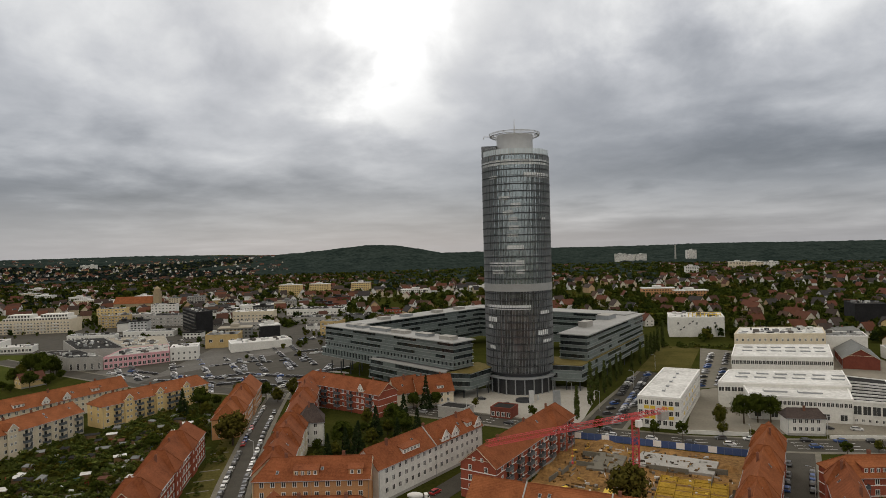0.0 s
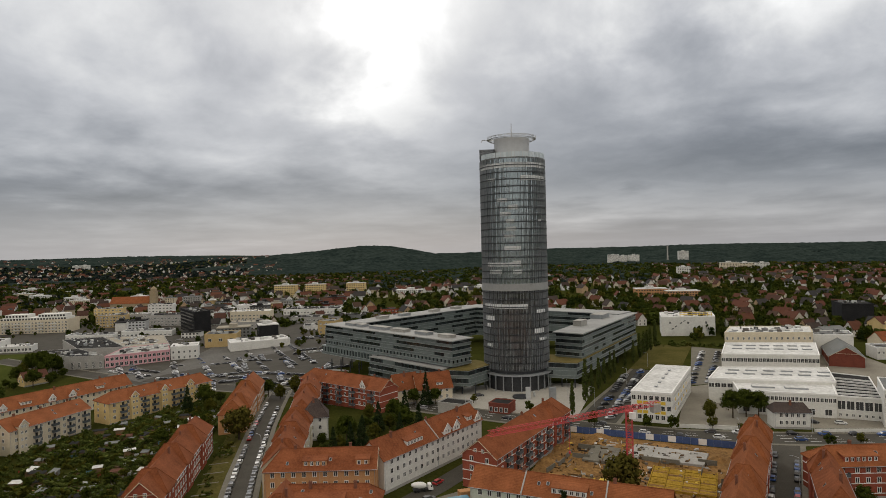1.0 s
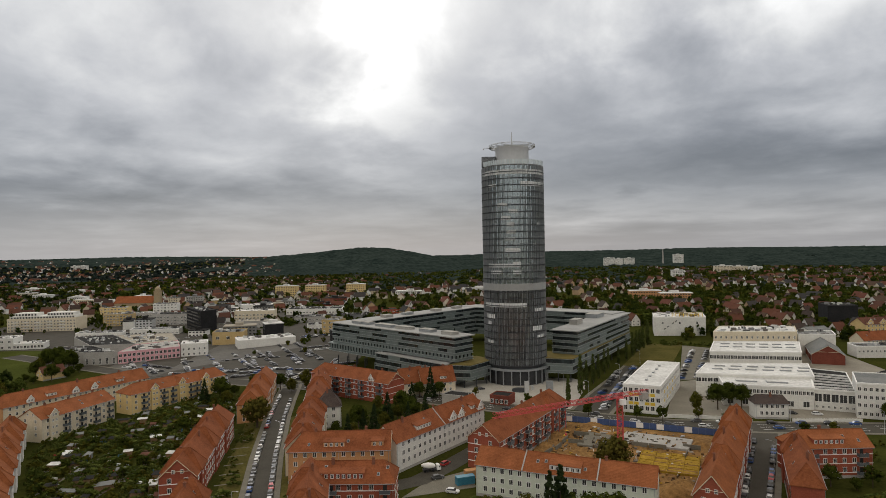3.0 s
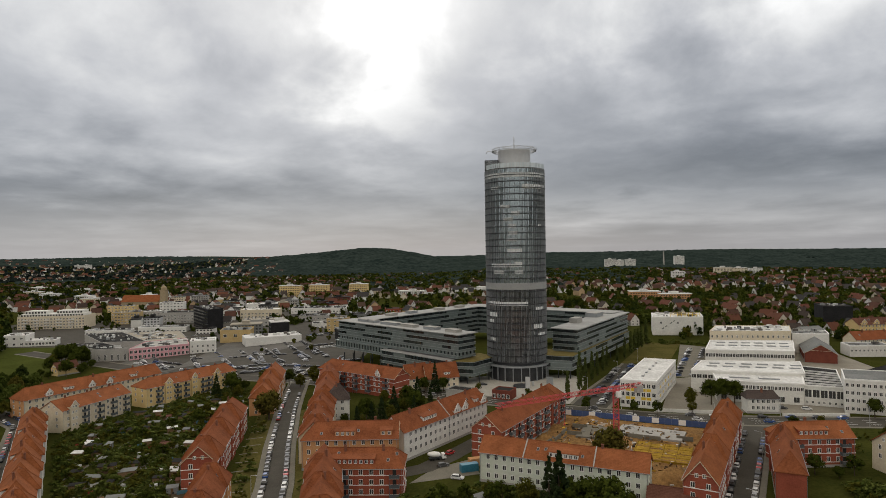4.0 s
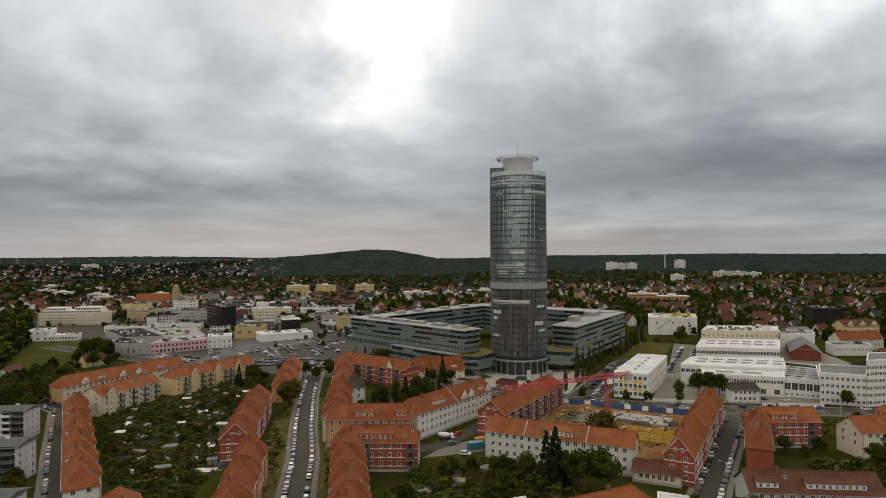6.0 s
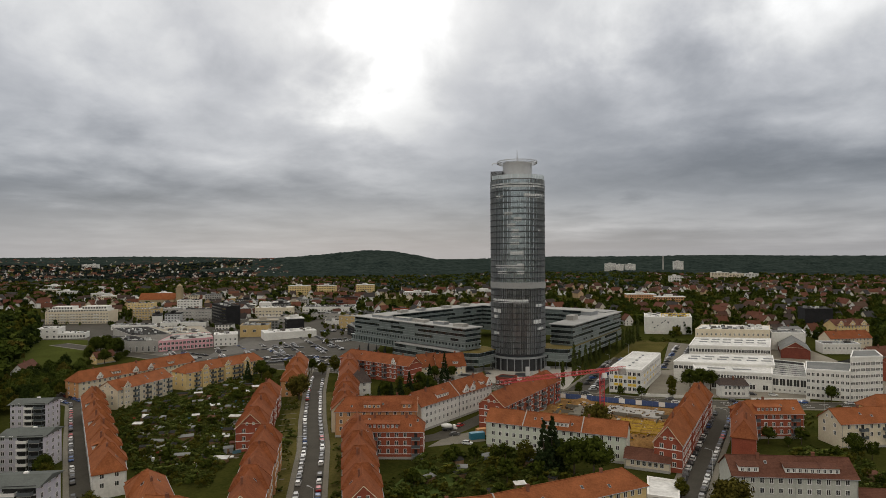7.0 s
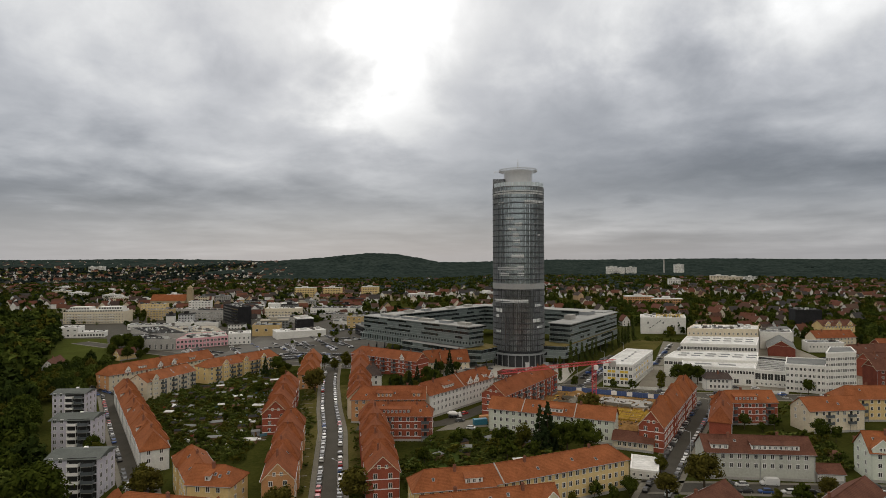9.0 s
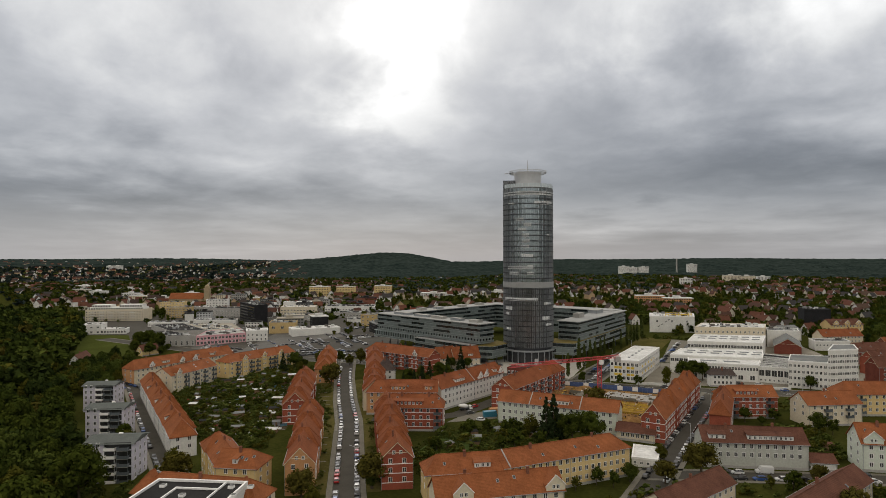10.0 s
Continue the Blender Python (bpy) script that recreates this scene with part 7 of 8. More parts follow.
def car(colour, van=False):
    """A parked car along x: hull, glazed cabin, roof, wheels, lamps."""
    m = surface("paint_" + colour + ("_van" if van else ""), tuple(c * 0.92 for c in PAINT[colour]), tuple(c * 1.06 for c in PAINT[colour]), 0.8, 0.4)
    m.node_tree.nodes["Principled BSDF"].inputs["Coat Weight"].default_value = 0.15
    l, w, h = (5.6, 2.0, 2.4) if van else (4.3, 1.78, 1.46)
    bm = bmesh.new()
    sec = []
    prof = ((-0.5, 0.45, 0.8, 0.80), (-0.47, 0.25, 0.92, 0.96), (-0.2, 0.22, 0.95, 1.0), (0.2, 0.22, 0.93, 1.0), (0.43, 0.24, 0.80, 0.95), (0.5, 0.38, 0.66, 0.80)) if not van else ((-0.5, 0.35, 2.2, 0.94), (-0.48, 0.3, 2.38, 1.0), (0.2, 0.3, 2.38, 1.0), (0.33, 0.3, 1.25, 1.0), (0.47, 0.32, 1.02, 0.96), (0.5, 0.4, 0.85, 0.85))
    for f, z0, z1, k in prof:
        y = w / 2 * k
        sec.append([(f * l, -y, z0), (f * l, -y, (z0 + z1) / 2), (f * l, -y * 0.94, z1), (f * l, y * 0.94, z1), (f * l, y, (z0 + z1) / 2), (f * l, y, z0)])
    loft(bm, sec)
    if not van:
        # roof panel and pillars grow out of the hull
        loft(bm, [[(x, -w * k, z0), (x, -w * k, z), (x, w * k, z), (x, w * k, z0)] for x, k, z0, z in ((-l * 0.43, 0.43, 0.85, 0.95), (-l * 0.37, 0.345, 1.34, 1.38), (-l * 0.2, 0.345, 1.40, 1.46), (l * 0.02, 0.345, 1.40, 1.45), (l * 0.11, 0.34, 1.34, 1.38), (l * 0.22, 0.42, 0.85, 0.95))])
    c = tagged(new("van" if van else "car", mesh_of("van" if van else "car", bm, m)), f"parked {colour} {'delivery van' if van else 'car'} at the kerb", "van" if van else "car", "parked vehicles")
    c.matrix_basis = pose(0, 0, -500)
    bm = bmesh.new()
    if van:
        loft(bm, [[(x, -w * 0.46, z0), (x, -w * 0.40, z1), (x, w * 0.40, z1), (x, w * 0.46, z0)] for x, z0, z1 in ((l * 0.19, 1.3, 2.3), (l * 0.31, 1.25, 1.45))])
    else:
        loft(bm, [[(x, -w * 0.46, 0.9), (x2, -w * 0.36, z1), (x2, w * 0.36, z1), (x, w * 0.46, 0.9)] for x, x2, z1 in ((-l * 0.46, -l * 0.38, 1.36), (-l * 0.2, -l * 0.2, 1.41), (l * 0.05, l * 0.02, 1.40), (l * 0.24, l * 0.12, 1.36))])
    part("glazing", bm, M["pane"], c)
    bm = bmesh.new()
    tube(bm, (0, -0.1, 0), (0, 0.1, 0), 0.31, 0.31, 12)
    tube(bm, (0, -0.105, 0), (0, 0.105, 0), 0.19, 0.19, 10, 1)
    wheel = mesh_of("wheel", bm, [M["rubber"], M["metal_light"]])
    for x in (-0.31 * l, 0.31 * l):
        for y in (-1, 1):
            part("wheel", wheel, None, c, at=pose(x, y * (w / 2 - 0.08), 0.31))
    return c


CARS = {k: car(k) for k in PAINT}
CARS["van"] = car("white", True)
placed = set()
RC = random.Random(31)
MIX = ["white", "silver", "grey", "black", "black", "white", "grey", "blue", "white", "red", "white", "black", "black", "black", "grey", "silver", "black"]


def park(x, y, rz, kind=None, z=0.06):
    k = kind or RC.choice(MIX)
    m = pose(x, y, ground_z(x, y) + z, 0, 0, rz + RC.uniform(-2, 2) + (180 if RC.random() < 0.5 else 0))
    if k not in placed:
        placed.add(k)
        CARS[k].matrix_basis = m
    else:
        copy_thing(CARS[k], m)


def park_along(pts, off, gap, fill, start=0.0, end=1.0):
    line = resample(pts, 0.5)
    n = len(line)
    nxt = start * n
    for i in range(int(start * n), int(end * n) - 1):
        if i < nxt:
            continue
        (x, y), (x1, y1) = line[i], line[i + 1]
        d = Vector((x1 - x, y1 - y)).normalized()
        nxt = i + gap * 2 * RC.uniform(0.95, 1.15)
        if RC.random() < fill:
            park(x - d.y * off, y + d.x * off, math.degrees(math.atan2(d.y, d.x)))


def parking():
    lime = STREETS["lime_street"][0]
    park_along(lime, 3.3, 5.2, 0.92, 0.22, 0.93)
    park_along(lime, -3.3, 5.2, 0.86, 0.22, 0.90)
    cur = STREETS["curved_street"][0]
    park_along(cur, 3.2, 5.4, 0.72, 0.22, 0.95)
    park_along(cur, -3.2, 5.4, 0.6, 0.22, 0.95)
    east = STREETS["east_street"][0]
    park_along(east, 3.3, 5.2, 0.95, 0.2, 0.92)
    park_along(east, -3.3, 5.2, 0.92, 0.2, 0.9)
    park_along(STREETS["cross_street"][0], -3.0, 6.2, 0.6, 0.12, 0.6)
    park_along(STREETS["cross_street"][0], 2.6, 7.5, 0.5, 0.12, 0.6)
    park(79, 110.5, 2, "van")
    park(66.5, 109.5, 2, "grey")
    main = STREETS["main_road"][0]
    park_along(main, 5.0, 10, 0.6, 0.36, 0.62)
    park_along(main, -2.0, 13, 0.55, 0.3, 0.62)
    for x, y, r in ((-27, 174, 30), (-21, 163, -10), (-26, 187, 60), (-4, 205, 64), (56, 152, 66), (62, 166, 66), (-20, 300, 20), (-8, 290, 15), (112, 260, -8), (118, 259, -8), (128, 258, -8), (150, 224, 2), (100, 96, 40), (96, 99, 10)):
        park(x, y, r)


parking()


def far_cars():
    """Rows of cars on the wide car parks beyond the terraces."""
    rng = random.Random(8)
    secs = ((-2.1, 0.8, 0.95), (-1.4, 0.95, 1.42), (0.4, 0.95, 1.42), (1.1, 0.9, 1.0), (2.1, 0.7, 0.72))
    mat = palette("far_paint", [PAINT[k] for k in ("white", "silver", "black", "black", "grey", "black", "silver", "grey", "white", "black", "blue", "black", "grey")], 0.35)
    rows = [((-140, 400), (-210, 520), 24), ((-150, 392), (-222, 512), 22), ((-168, 384), (-240, 500), 20), ((-182, 378), (-232, 452), 16), ((-200, 372), (-250, 446), 16), ((-222, 368), (-262, 430), 14), ((-250, 380), (-292, 396), 8), ((-246, 390), (-285, 404), 8), ((-300, 560), (-360, 580), 12), ((-380, 556), (-420, 580), 10), ((-120, 340), (-128, 400), 12), ((-210, 540), (-280, 570), 14), ((-132, 334), (-240, 372), 30), ((-136, 346), (-236, 384), 26), ((-134, 360), (-180, 378), 14), ((-250, 372), (-330, 470), 24), ((-262, 372), (-338, 466), 20), ((-300, 540), (-250, 530), 14), ((-330, 520), (-310, 560), 12), ((-420, 610), (-520, 780), 24), ((-380, 530), (-340, 545), 12), ((-220, 512), (-160, 540), 16), ((-224, 522), (-164, 550), 16), ((-115, 430), (-150, 480), 12), ((90, 330), (123, 426), 18), ((99, 332), (134, 428), 12), ((38, 262), (71, 364), 36), ((50, 290), (80, 360), 26), ((34, 268), (60, 352), 20)]
    lot = [(-250, 372), (-140, 330), (-126, 385), (-172, 466), (-214, 536), (-300, 545), (-312, 470), (-262, 440)]
    for _ in range(60):
        x, y = rng.uniform(-312, -126), rng.uniform(330, 545)
        if inside(lot, x, y) and all((x - a) ** 2 + (y - b) ** 2 > (c - 4) ** 2 for a, b, c in BLOCKS):
            a = radians(rng.choice((-62, 22, -58, 20)))
            n = rng.randint(4, 11)
            rows.append(((x, y), (x + 2.9 * n * math.cos(a), y + 2.9 * n * math.sin(a)), n))
    bm = bmesh.new()
    for a, b, n in rows:
        for i in range(n):
            if rng.random() < 0.8:
                x, y = a[0] + (b[0] - a[0]) * i / n, a[1] + (b[1] - a[1]) * i / n
                m = pose(x, y, ground_z(x, y) + 0.05, 0, 0, rng.choice((20, 22, 200)))
                loft(bm, [[tuple(m @ Vector(p)) for p in ((u, -0.85, 0.3), (u, -0.85, z), (u, -0.7, z2), (u, 0.7, z2), (u, 0.85, z), (u, 0.85, 0.3))] for u, z, z2 in secs])
                box(bm, (-1.45, -0.88, 0.98), (0.95, 0.88, 1.3), 1, m)
    tagged(new("far_cars", mesh_of("far_cars", bm, [mat, M["pane"]])), "rows of parked cars on the wide car park", "cars", kind="stuff")


far_cars()

# ---------------------------------------------------------------- building site


def lattice(bm, a, b, w, n, r=0.09, up=Vector((0, 0, 1))):
    """A square lattice girder from a to b."""
    a, b = Vector(a), Vector(b)
    d = (b - a).normalized()
    s = d.cross(up if abs(d.dot(up)) < 0.9 else Vector((1, 0, 0))).normalized()
    t = s.cross(d)
    cs = [s * w / 2 + t * w / 2, -s * w / 2 + t * w / 2, -s * w / 2 - t * w / 2, s * w / 2 - t * w / 2]
    for c in cs:
        tube(bm, a + c, b + c, r, r, 4)
    for i in range(n):
        p, q = a.lerp(b, i / n), a.lerp(b, (i + 1) / n)
        for k in range(4):
            u, v = cs[k], cs[(k + 1) % 4]
            tube(bm, p + u, q + v, r * 0.6, r * 0.6, 4)
            tube(bm, p + u, p + v, r * 0.6, r * 0.6, 4)


def crane():
    x, y, z = 32.3, 180.6, 0.0
    t = thing("tower_crane", pose(x, y, z), "red lattice tower crane on the building site", "crane")
    bm = bmesh.new()
    lattice(bm, (0, 0, 0.8), (0, 0, 25.2), 1.7, 16, 0.11)
    part("mast", bm, M["red_steel"], t)
    bm = bmesh.new()
    box(bm, (-2.4, -2.4, -0.2), (2.4, 2.4, 0.8))
    part("base", bm, M["concrete"], t)
    jib = Vector((-41, -27, 0)).normalized()
    side = Vector((-jib.y, jib.x, 0))
    bm = bmesh.new()
    p0 = Vector((0, 0, 26.2))
    lattice(bm, p0 - jib * 1.0, p0 + jib * 48, 1.3, 36, 0.08)
    part("jib", bm, M["red_steel"], t)
    bm = bmesh.new()
    lattice(bm, p0 + jib * 1.0, p0 - jib * 12, 1.2, 9, 0.08)
    part("counter_jib", bm, M["red_steel"], t)
    bm = bmesh.new()
    m = Matrix.Translation(p0 - jib * 10.5 - Vector((0, 0, 1.6))) @ Matrix.Rotation(math.atan2(jib.y, jib.x), 4, "Z")
    box(bm, (-1.4, -0.8, -1.0), (1.4, 0.8, 1.4), 0, m)
    part("counterweight", bm, M["concrete"], t)
    bm = bmesh.new()
    m = Matrix.Translation(side * 1.5 + Vector((0, 0, 24.4))) @ Matrix.Rotation(math.atan2(jib.y, jib.x), 4, "Z")
    box(bm, (-0.7, -0.6, -0.9), (0.9, 0.6, 1.0), 0, m)
    part("cabin", bm, M["trim_white"], t)
    bm = bmesh.new()
    box(bm, (-1.1, -1.1, 25.0), (1.1, 1.1, 25.6))
    part("slewing_ring", bm, M["red_steel"], t)
    bm = bmesh.new()
    q = p0 + jib * 22
    box(bm, tuple(q - Vector((0.8, 0.8, 1.0))), tuple(q + Vector((0.8, 0.8, -0.6))))
    tr = part("trolley", bm, M["metal_dark"], t)
    bm = bmesh.new()
    tube(bm, q - Vector((0, 0, 1)), q - Vector((0, 0, 9)), 0.05, 0.05, 4)
    box(bm, tuple(q - Vector((0.25, 0.25, 9.6))), tuple(q - Vector((-0.25, -0.25, 9.0))))
    part("hook", bm, M["red_steel"], tr)


crane()


def site():
    rng = random.Random(3)
    # blue hoarding with pale boards along the main road
    a, b = Vector((17, 243.5)), Vector((80, 224.2))
    d = b - a
    n = 25
    t = thing("site_fence", pose(a.x, a.y, 0, 0, 0, math.degrees(math.atan2(d.y, d.x))), "blue site hoarding with pale boards along the road", "fence")
    w = d.length / n
    bm = bmesh.new()
    box(bm, (0.03, -0.04, 0.1), (w - 0.03, 0.04, 2.6))
    pan = mesh_of("fence_panel", bm, M["blue_sheet"])
    bm = bmesh.new()
    box(bm, (-0.06, 0.04, 0), (0.06, 0.2, 2.5))
    post = mesh_of("post", bm, M["metal_grey"])
    bm = bmesh.new()
    box(bm, (0.1, -0.1, 0.3), (w * 1.1, -0.045, 2.5))
    brd = mesh_of("board", bm, M["trim_white"])
    for i in range(n):
        part("fence_panel", pan, None, t, at=pose(i * w, 0, 0))
        part("post", post, None, t, at=pose(i * w, 0, 0))
        if i in (1, 5, 12, 15, 19):
            part("board", brd, None, t, "pale notice board", at=pose(i * w, 0, 0))
    # churned ground, foundation slabs and pits
    area = [(4, 197), (20, 240), (76, 222.5), (74, 213), (49, 153), (29, 158), (15, 179)]
    bm = bmesh.new()
    step = 1.5
    grid = {}
    for i in range(0, 50):
        for j in range(0, 62):
            x, y = 2 + i * step, 150 + j * step
            if inside(area, x, y):
                z = 0.25 + 0.5 * noise.noise(Vector((x * 0.12, y * 0.12, 1))) + 0.35 * noise.noise(Vector((x * 0.4, y * 0.4, 4)))
                grid[i, j] = bm.verts.new((x + rng.uniform(-0.3, 0.3), y + rng.uniform(-0.3, 0.3), max(0.06, z)))
    for (i, j), v in grid.items():
        if all(k in grid for k in ((i + 1, j), (i, j + 1), (i + 1, j + 1))):
            bm.faces.new((v, grid[i + 1, j], grid[i + 1, j + 1], grid[i, j + 1]))
    o = structure("churned_earth", bm, M["earth"], "churned ochre and brown earth of the building site", "ground")
    o.data.polygons.foreach_set("use_smooth", [True] * len(o.data.polygons))
    for pts, z0, z1, mat, name, lab in (
        ([(36, 213), (60, 205), (65, 217), (42, 226)], 0, 1.1, "concrete", "foundation_slab", "pale concrete foundation slab under work"),
        ([(21, 209), (31, 206), (36, 221), (27, 225)], 0, 1.0, "paving", "foundation_slab", "grey foundation slab stacked with material"),
        ([(58, 182), (65, 180), (69, 191), (62, 194)], 0, 0.9, "earth_dark", "dug_bed", "dark dug bed beside the deck"),
        ([(22, 183), (26, 181.8), (29, 191), (25, 192.3)], 0, 1.0, "yellow", "formwork_stack", "bright yellow stacked formwork panels"),
        ([(20, 177.5), (25, 176), (26.3, 180.5), (21.4, 182)], 0, 1.3, "yellow", "formwork_stack", "bright yellow stacked formwork panels"),
    ):
        bm = bmesh.new()
        poly(bm, ccw(pts), z0, z1)
        tagged(new(name, mesh_of(name, bm, M[mat])), lab, "building material")
    # the deck: bays of yellow-brown boards at uneven heights between low walls
    deck = thing("formwork_deck", pose(38, 186, 0, 0, 0, -18), "yellow-brown timber formwork deck in bays between low walls", "building material")
    for i in range(4):
        for j in range(4):
            x, y = i * 4.8, j * 4.8
            for k in range(6):
                bm = bmesh.new()
                box(bm, (x + 0.25, y + 0.25 + k * 0.74, 0.1), (x + 4.6, y + 0.98 + k * 0.74, 0.85 + rng.uniform(-0.06, 0.06)))
                if rng.random() < 0.95:
                    part("board", bm, M[rng.choice(("tan_formwork", "tan_formwork", "tan_formwork", "earth"))], deck)
                else:
                    bm.free()
    for i in range(5):
        for a, b in (((i * 4.8 - 0.12, -0.2, 0), (i * 4.8 + 0.12, 19.4, 1.02)), ((-0.2, i * 4.8 - 0.1, 0), (19.4, i * 4.8 + 0.1, 0.98))):
            bm = bmesh.new()
            box(bm, a, b)
            part("low_wall", bm, M["tan_formwork"], deck)
    bmw = bmesh.new()
    box(bmw, (-3, -0.15, 0), (3, 0.15, 1.9))
    wall = mesh_of("concrete_wall", bmw, M["paving"])
    for x, y, r in ((14, 206, 66), (17, 214, 66), (21, 212, -20), (10, 200, 60), (30, 200, -18), (36, 207, 70), (58, 200, 70), (62, 208, -18), (50, 208, -18), (44, 210, -18), (24, 222, -20)):
        o = tagged(new("concrete_wall", wall), "short grey concrete wall of the foundations", "wall", "foundation walls")
        o.matrix_basis = pose(x, y, 0, 0, 0, r)
    for i in range(44):
        x, y = rng.uniform(8, 66), rng.uniform(168, 232)
        if not inside([(8, 200), (22, 238), (64, 224), (70, 212), (50, 160), (32, 164), (18, 184)], x, y):
            continue
        bm = bmesh.new()
        w, dd, h = rng.uniform(0.5, 2.6), rng.uniform(0.3, 1.2), rng.uniform(0.3, 1.0)
        for k in range(3):
            box(bm, (-w / 2, -dd / 2, h * k / 3 + 0.01), (w / 2, dd / 2, h * (k + 1) / 3))
        base = 0.95 if inside([(36, 212), (60, 203), (66, 217), (42, 226)], x, y) else 0.4
        o = tagged(new("material_stack", mesh_of("material_stack", bm, M[rng.choice(("timber", "timber", "metal_grey", "concrete", "yellow", "paving", "earth_dark"))])), "stack of building material on the site", "building material", "site stacks")
        o.matrix_basis = pose(x, y, 0.0 if base < 0.5 else 0.9, 0, 0, rng.uniform(0, 90))
    # small scattered material that nobody could count
    bm = bmesh.new()
    n = 0
    while n < 380:
        x, y = rng.uniform(4, 74), rng.uniform(152, 240)
        if not inside([(8, 200), (22, 236), (63, 223), (71, 212), (50, 160), (33, 164), (19, 184)], x, y):
            continue
        n += 1
        w, d, h = rng.choice(((0.2, 3.2, 0.15), (0.4, 1.2, 0.3), (0.6, 0.9, 0.4), (0.15, 2.2, 0.2), (0.9, 1.5, 0.25), (0.4, 0.4, 0.6)))
        z = 0.5 + (0.6 if inside([(36, 213), (60, 205), (65, 217), (42, 226)], x, y) or inside([(21, 209), (31, 206), (36, 221), (27, 225)], x, y) else 0)
        box(bm, (-w / 2, -d / 2, -0.6), (w / 2, d / 2, h), 0, pose(x, y, z, 0, 0, rng.choice((-18, 72)) + rng.uniform(-20, 20)))
    tagged(new("loose_material", mesh_of("loose_material", bm, M["site_bits"])), "loose boards, bars and blocks across the site", "building material", kind="stuff")
    # heaps of earth
    for x, y, r, h in ((45, 166, 7.5, 3.2), (40, 160, 5, 2.2), (66, 212, 5, 1.8), (9, 208, 4.5, 2.0), (14, 222, 5, 1.8), (30, 236, 6, 1.6), (50, 174, 6, 1.6), (64, 196, 5, 1.5)):
        bm = bmesh.new()
        rings = []
        for k in range(7):
            f = k / 6
            rings.append([bm.verts.new((x + r * f * math.cos(a) * (1 + 0.18 * math.sin(3 * a + x)), y + r * f * math.sin(a) * (1 + 0.18 * math.cos(2 * a)), max(-0.1, h * (math.cos(math.pi * f) + 1) / 2 + 0.15 * math.sin(5 * a + 9 * f)))) for a in [2 * math.pi * i / 20 for i in range(20)]])
        for p, q in zip(rings, rings[1:]):
            for i in range(20):
                bm.faces.new((p[i], p[(i + 1) % 20], q[(i + 1) % 20], q[i]))
        bmesh.ops.remove_doubles(bm, verts=bm.verts, dist=0.001)
        o = tagged(new("spoil_mound", mesh_of("spoil_mound", bm, M["earth"])), "mound of ochre earth on the site", "earth mound", "earth mounds")
        o.data.polygons.foreach_set("use_smooth", [True] * len(o.data.polygons))
    # concrete mixer truck
    t = thing("mixer_truck", pose(-30, 180.5, 0.1, 0, 0, 22) @ Matrix.Scale(0.75, 4), "white concrete mixer truck parked in the street", "truck")
    bm = bmesh.new()
    box(bm, (-4, -1.1, 0.9), (2.2, 1.1, 1.25))
    part("chassis", bm, M["metal_dark"], t)
    bm = bmesh.new()
    loft(bm, [[(x, -1.2, 0.6), (x, -1.2, z), (x, 1.2, z), (x, 1.2, 0.6)] for x, z in ((2.3, 2.9), (3.6, 2.9), (4.2, 1.9), (4.3, 0.9))])
    cab = part("cab", bm, M["trim_white"], t)
    bm = bmesh.new()
    box(bm, (3.3, -1.23, 1.8), (3.9, 1.23, 2.5))
    part("cab_window", bm, M["pane"], cab)
    bm = bmesh.new()
    secs = []
    for x, r in ((-4.6, 0.5), (-3.6, 1.0), (-1.5, 1.35), (0.4, 1.2), (1.6, 0.7)):
        secs.append([(x, r * math.cos(a), 2.5 - 0.12 * x + r * math.sin(a)) for a in [2 * math.pi * i / 14 for i in range(14)]])
    loft(bm, secs)
    part("drum", bm, M["trim_white"], t)
    bm = bmesh.new()
    tube(bm, (0, -0.15, 0), (0, 0.15, 0), 0.5, 0.5, 12)
    wm = mesh_of("wheel", bm, M["rubber"])
    for x in (-3.2, -1.9, 0.6, 3.2):
        for y in (-1, 1):
            part("wheel", wm, None, t, at=pose(x, y, 0.5))
    # blue containers and a white flat hall
    for x, y, r, mat, lab in ((-17.8, 170.5, 25, "blue_box", "blue steel container in the yard"), (-15.5, 176.5, 25, "brick_orange", "orange steel container in the yard")):
        t = thing("container", pose(x, y, 0.1, 0, 0, r), lab, "container", "yard containers")
        bm = bmesh.new()
        box(bm, (-3, -1.2, 0), (3, 1.2, 2.5))
        part("hull", bm, M[mat], t)
        for i in range(14):
            bm = bmesh.new()
            box(bm, (-2.9 + i * 0.43, -1.26, 0.15), (-2.7 + i * 0.43, -1.2, 2.35))
            part("rib", bm, M[mat], t)
    quad_block("flat_hall", [(36, 112), (44.5, 110), (48, 124), (39, 127)], 2.8, "plaster_white", "roof_white", "low white hall with pale flat roof", rows=[(0, 0.9, 1.0, 4, 1.0)])
    quad_block("kiosk", [(-37, 269), (-25, 264.5), (-21.5, 272), (-33.5, 277)], 4.6, "concrete", "roof_dark", "low grey pavilion with dark flat roof")
    quad_block("kiosk", [(-14, 270), (-5, 267), (-2, 275), (-11, 278)], 4.2, "brick_dark", "roof_dark", "low brick-red pavilion with dark flat roof and windows", rows=[(0, 0.8, 2.0, 4, 1.6)])
    # plaza steles and low wall
    for x, y, w, h, mat in ((4, 294, 2.2, 6.0, "metal_light"), (15.5, 290, 3.4, 7.0, "metal_grey"), (7, 300, 0.8, 2.5, "metal_light")):
        bm = bmesh.new()
        box(bm, (-w / 2, -0.5, 0.05), (w / 2, 0.5, h))
        box(bm, (-w / 2 + 0.3, -0.56, 0.6), (-w / 2 + 0.9, -0.5, h - 0.4))
        o = tagged(new("stele", mesh_of("stele", bm, M[mat])), "tall grey metal stele on the plaza", "stele", "plaza steles")
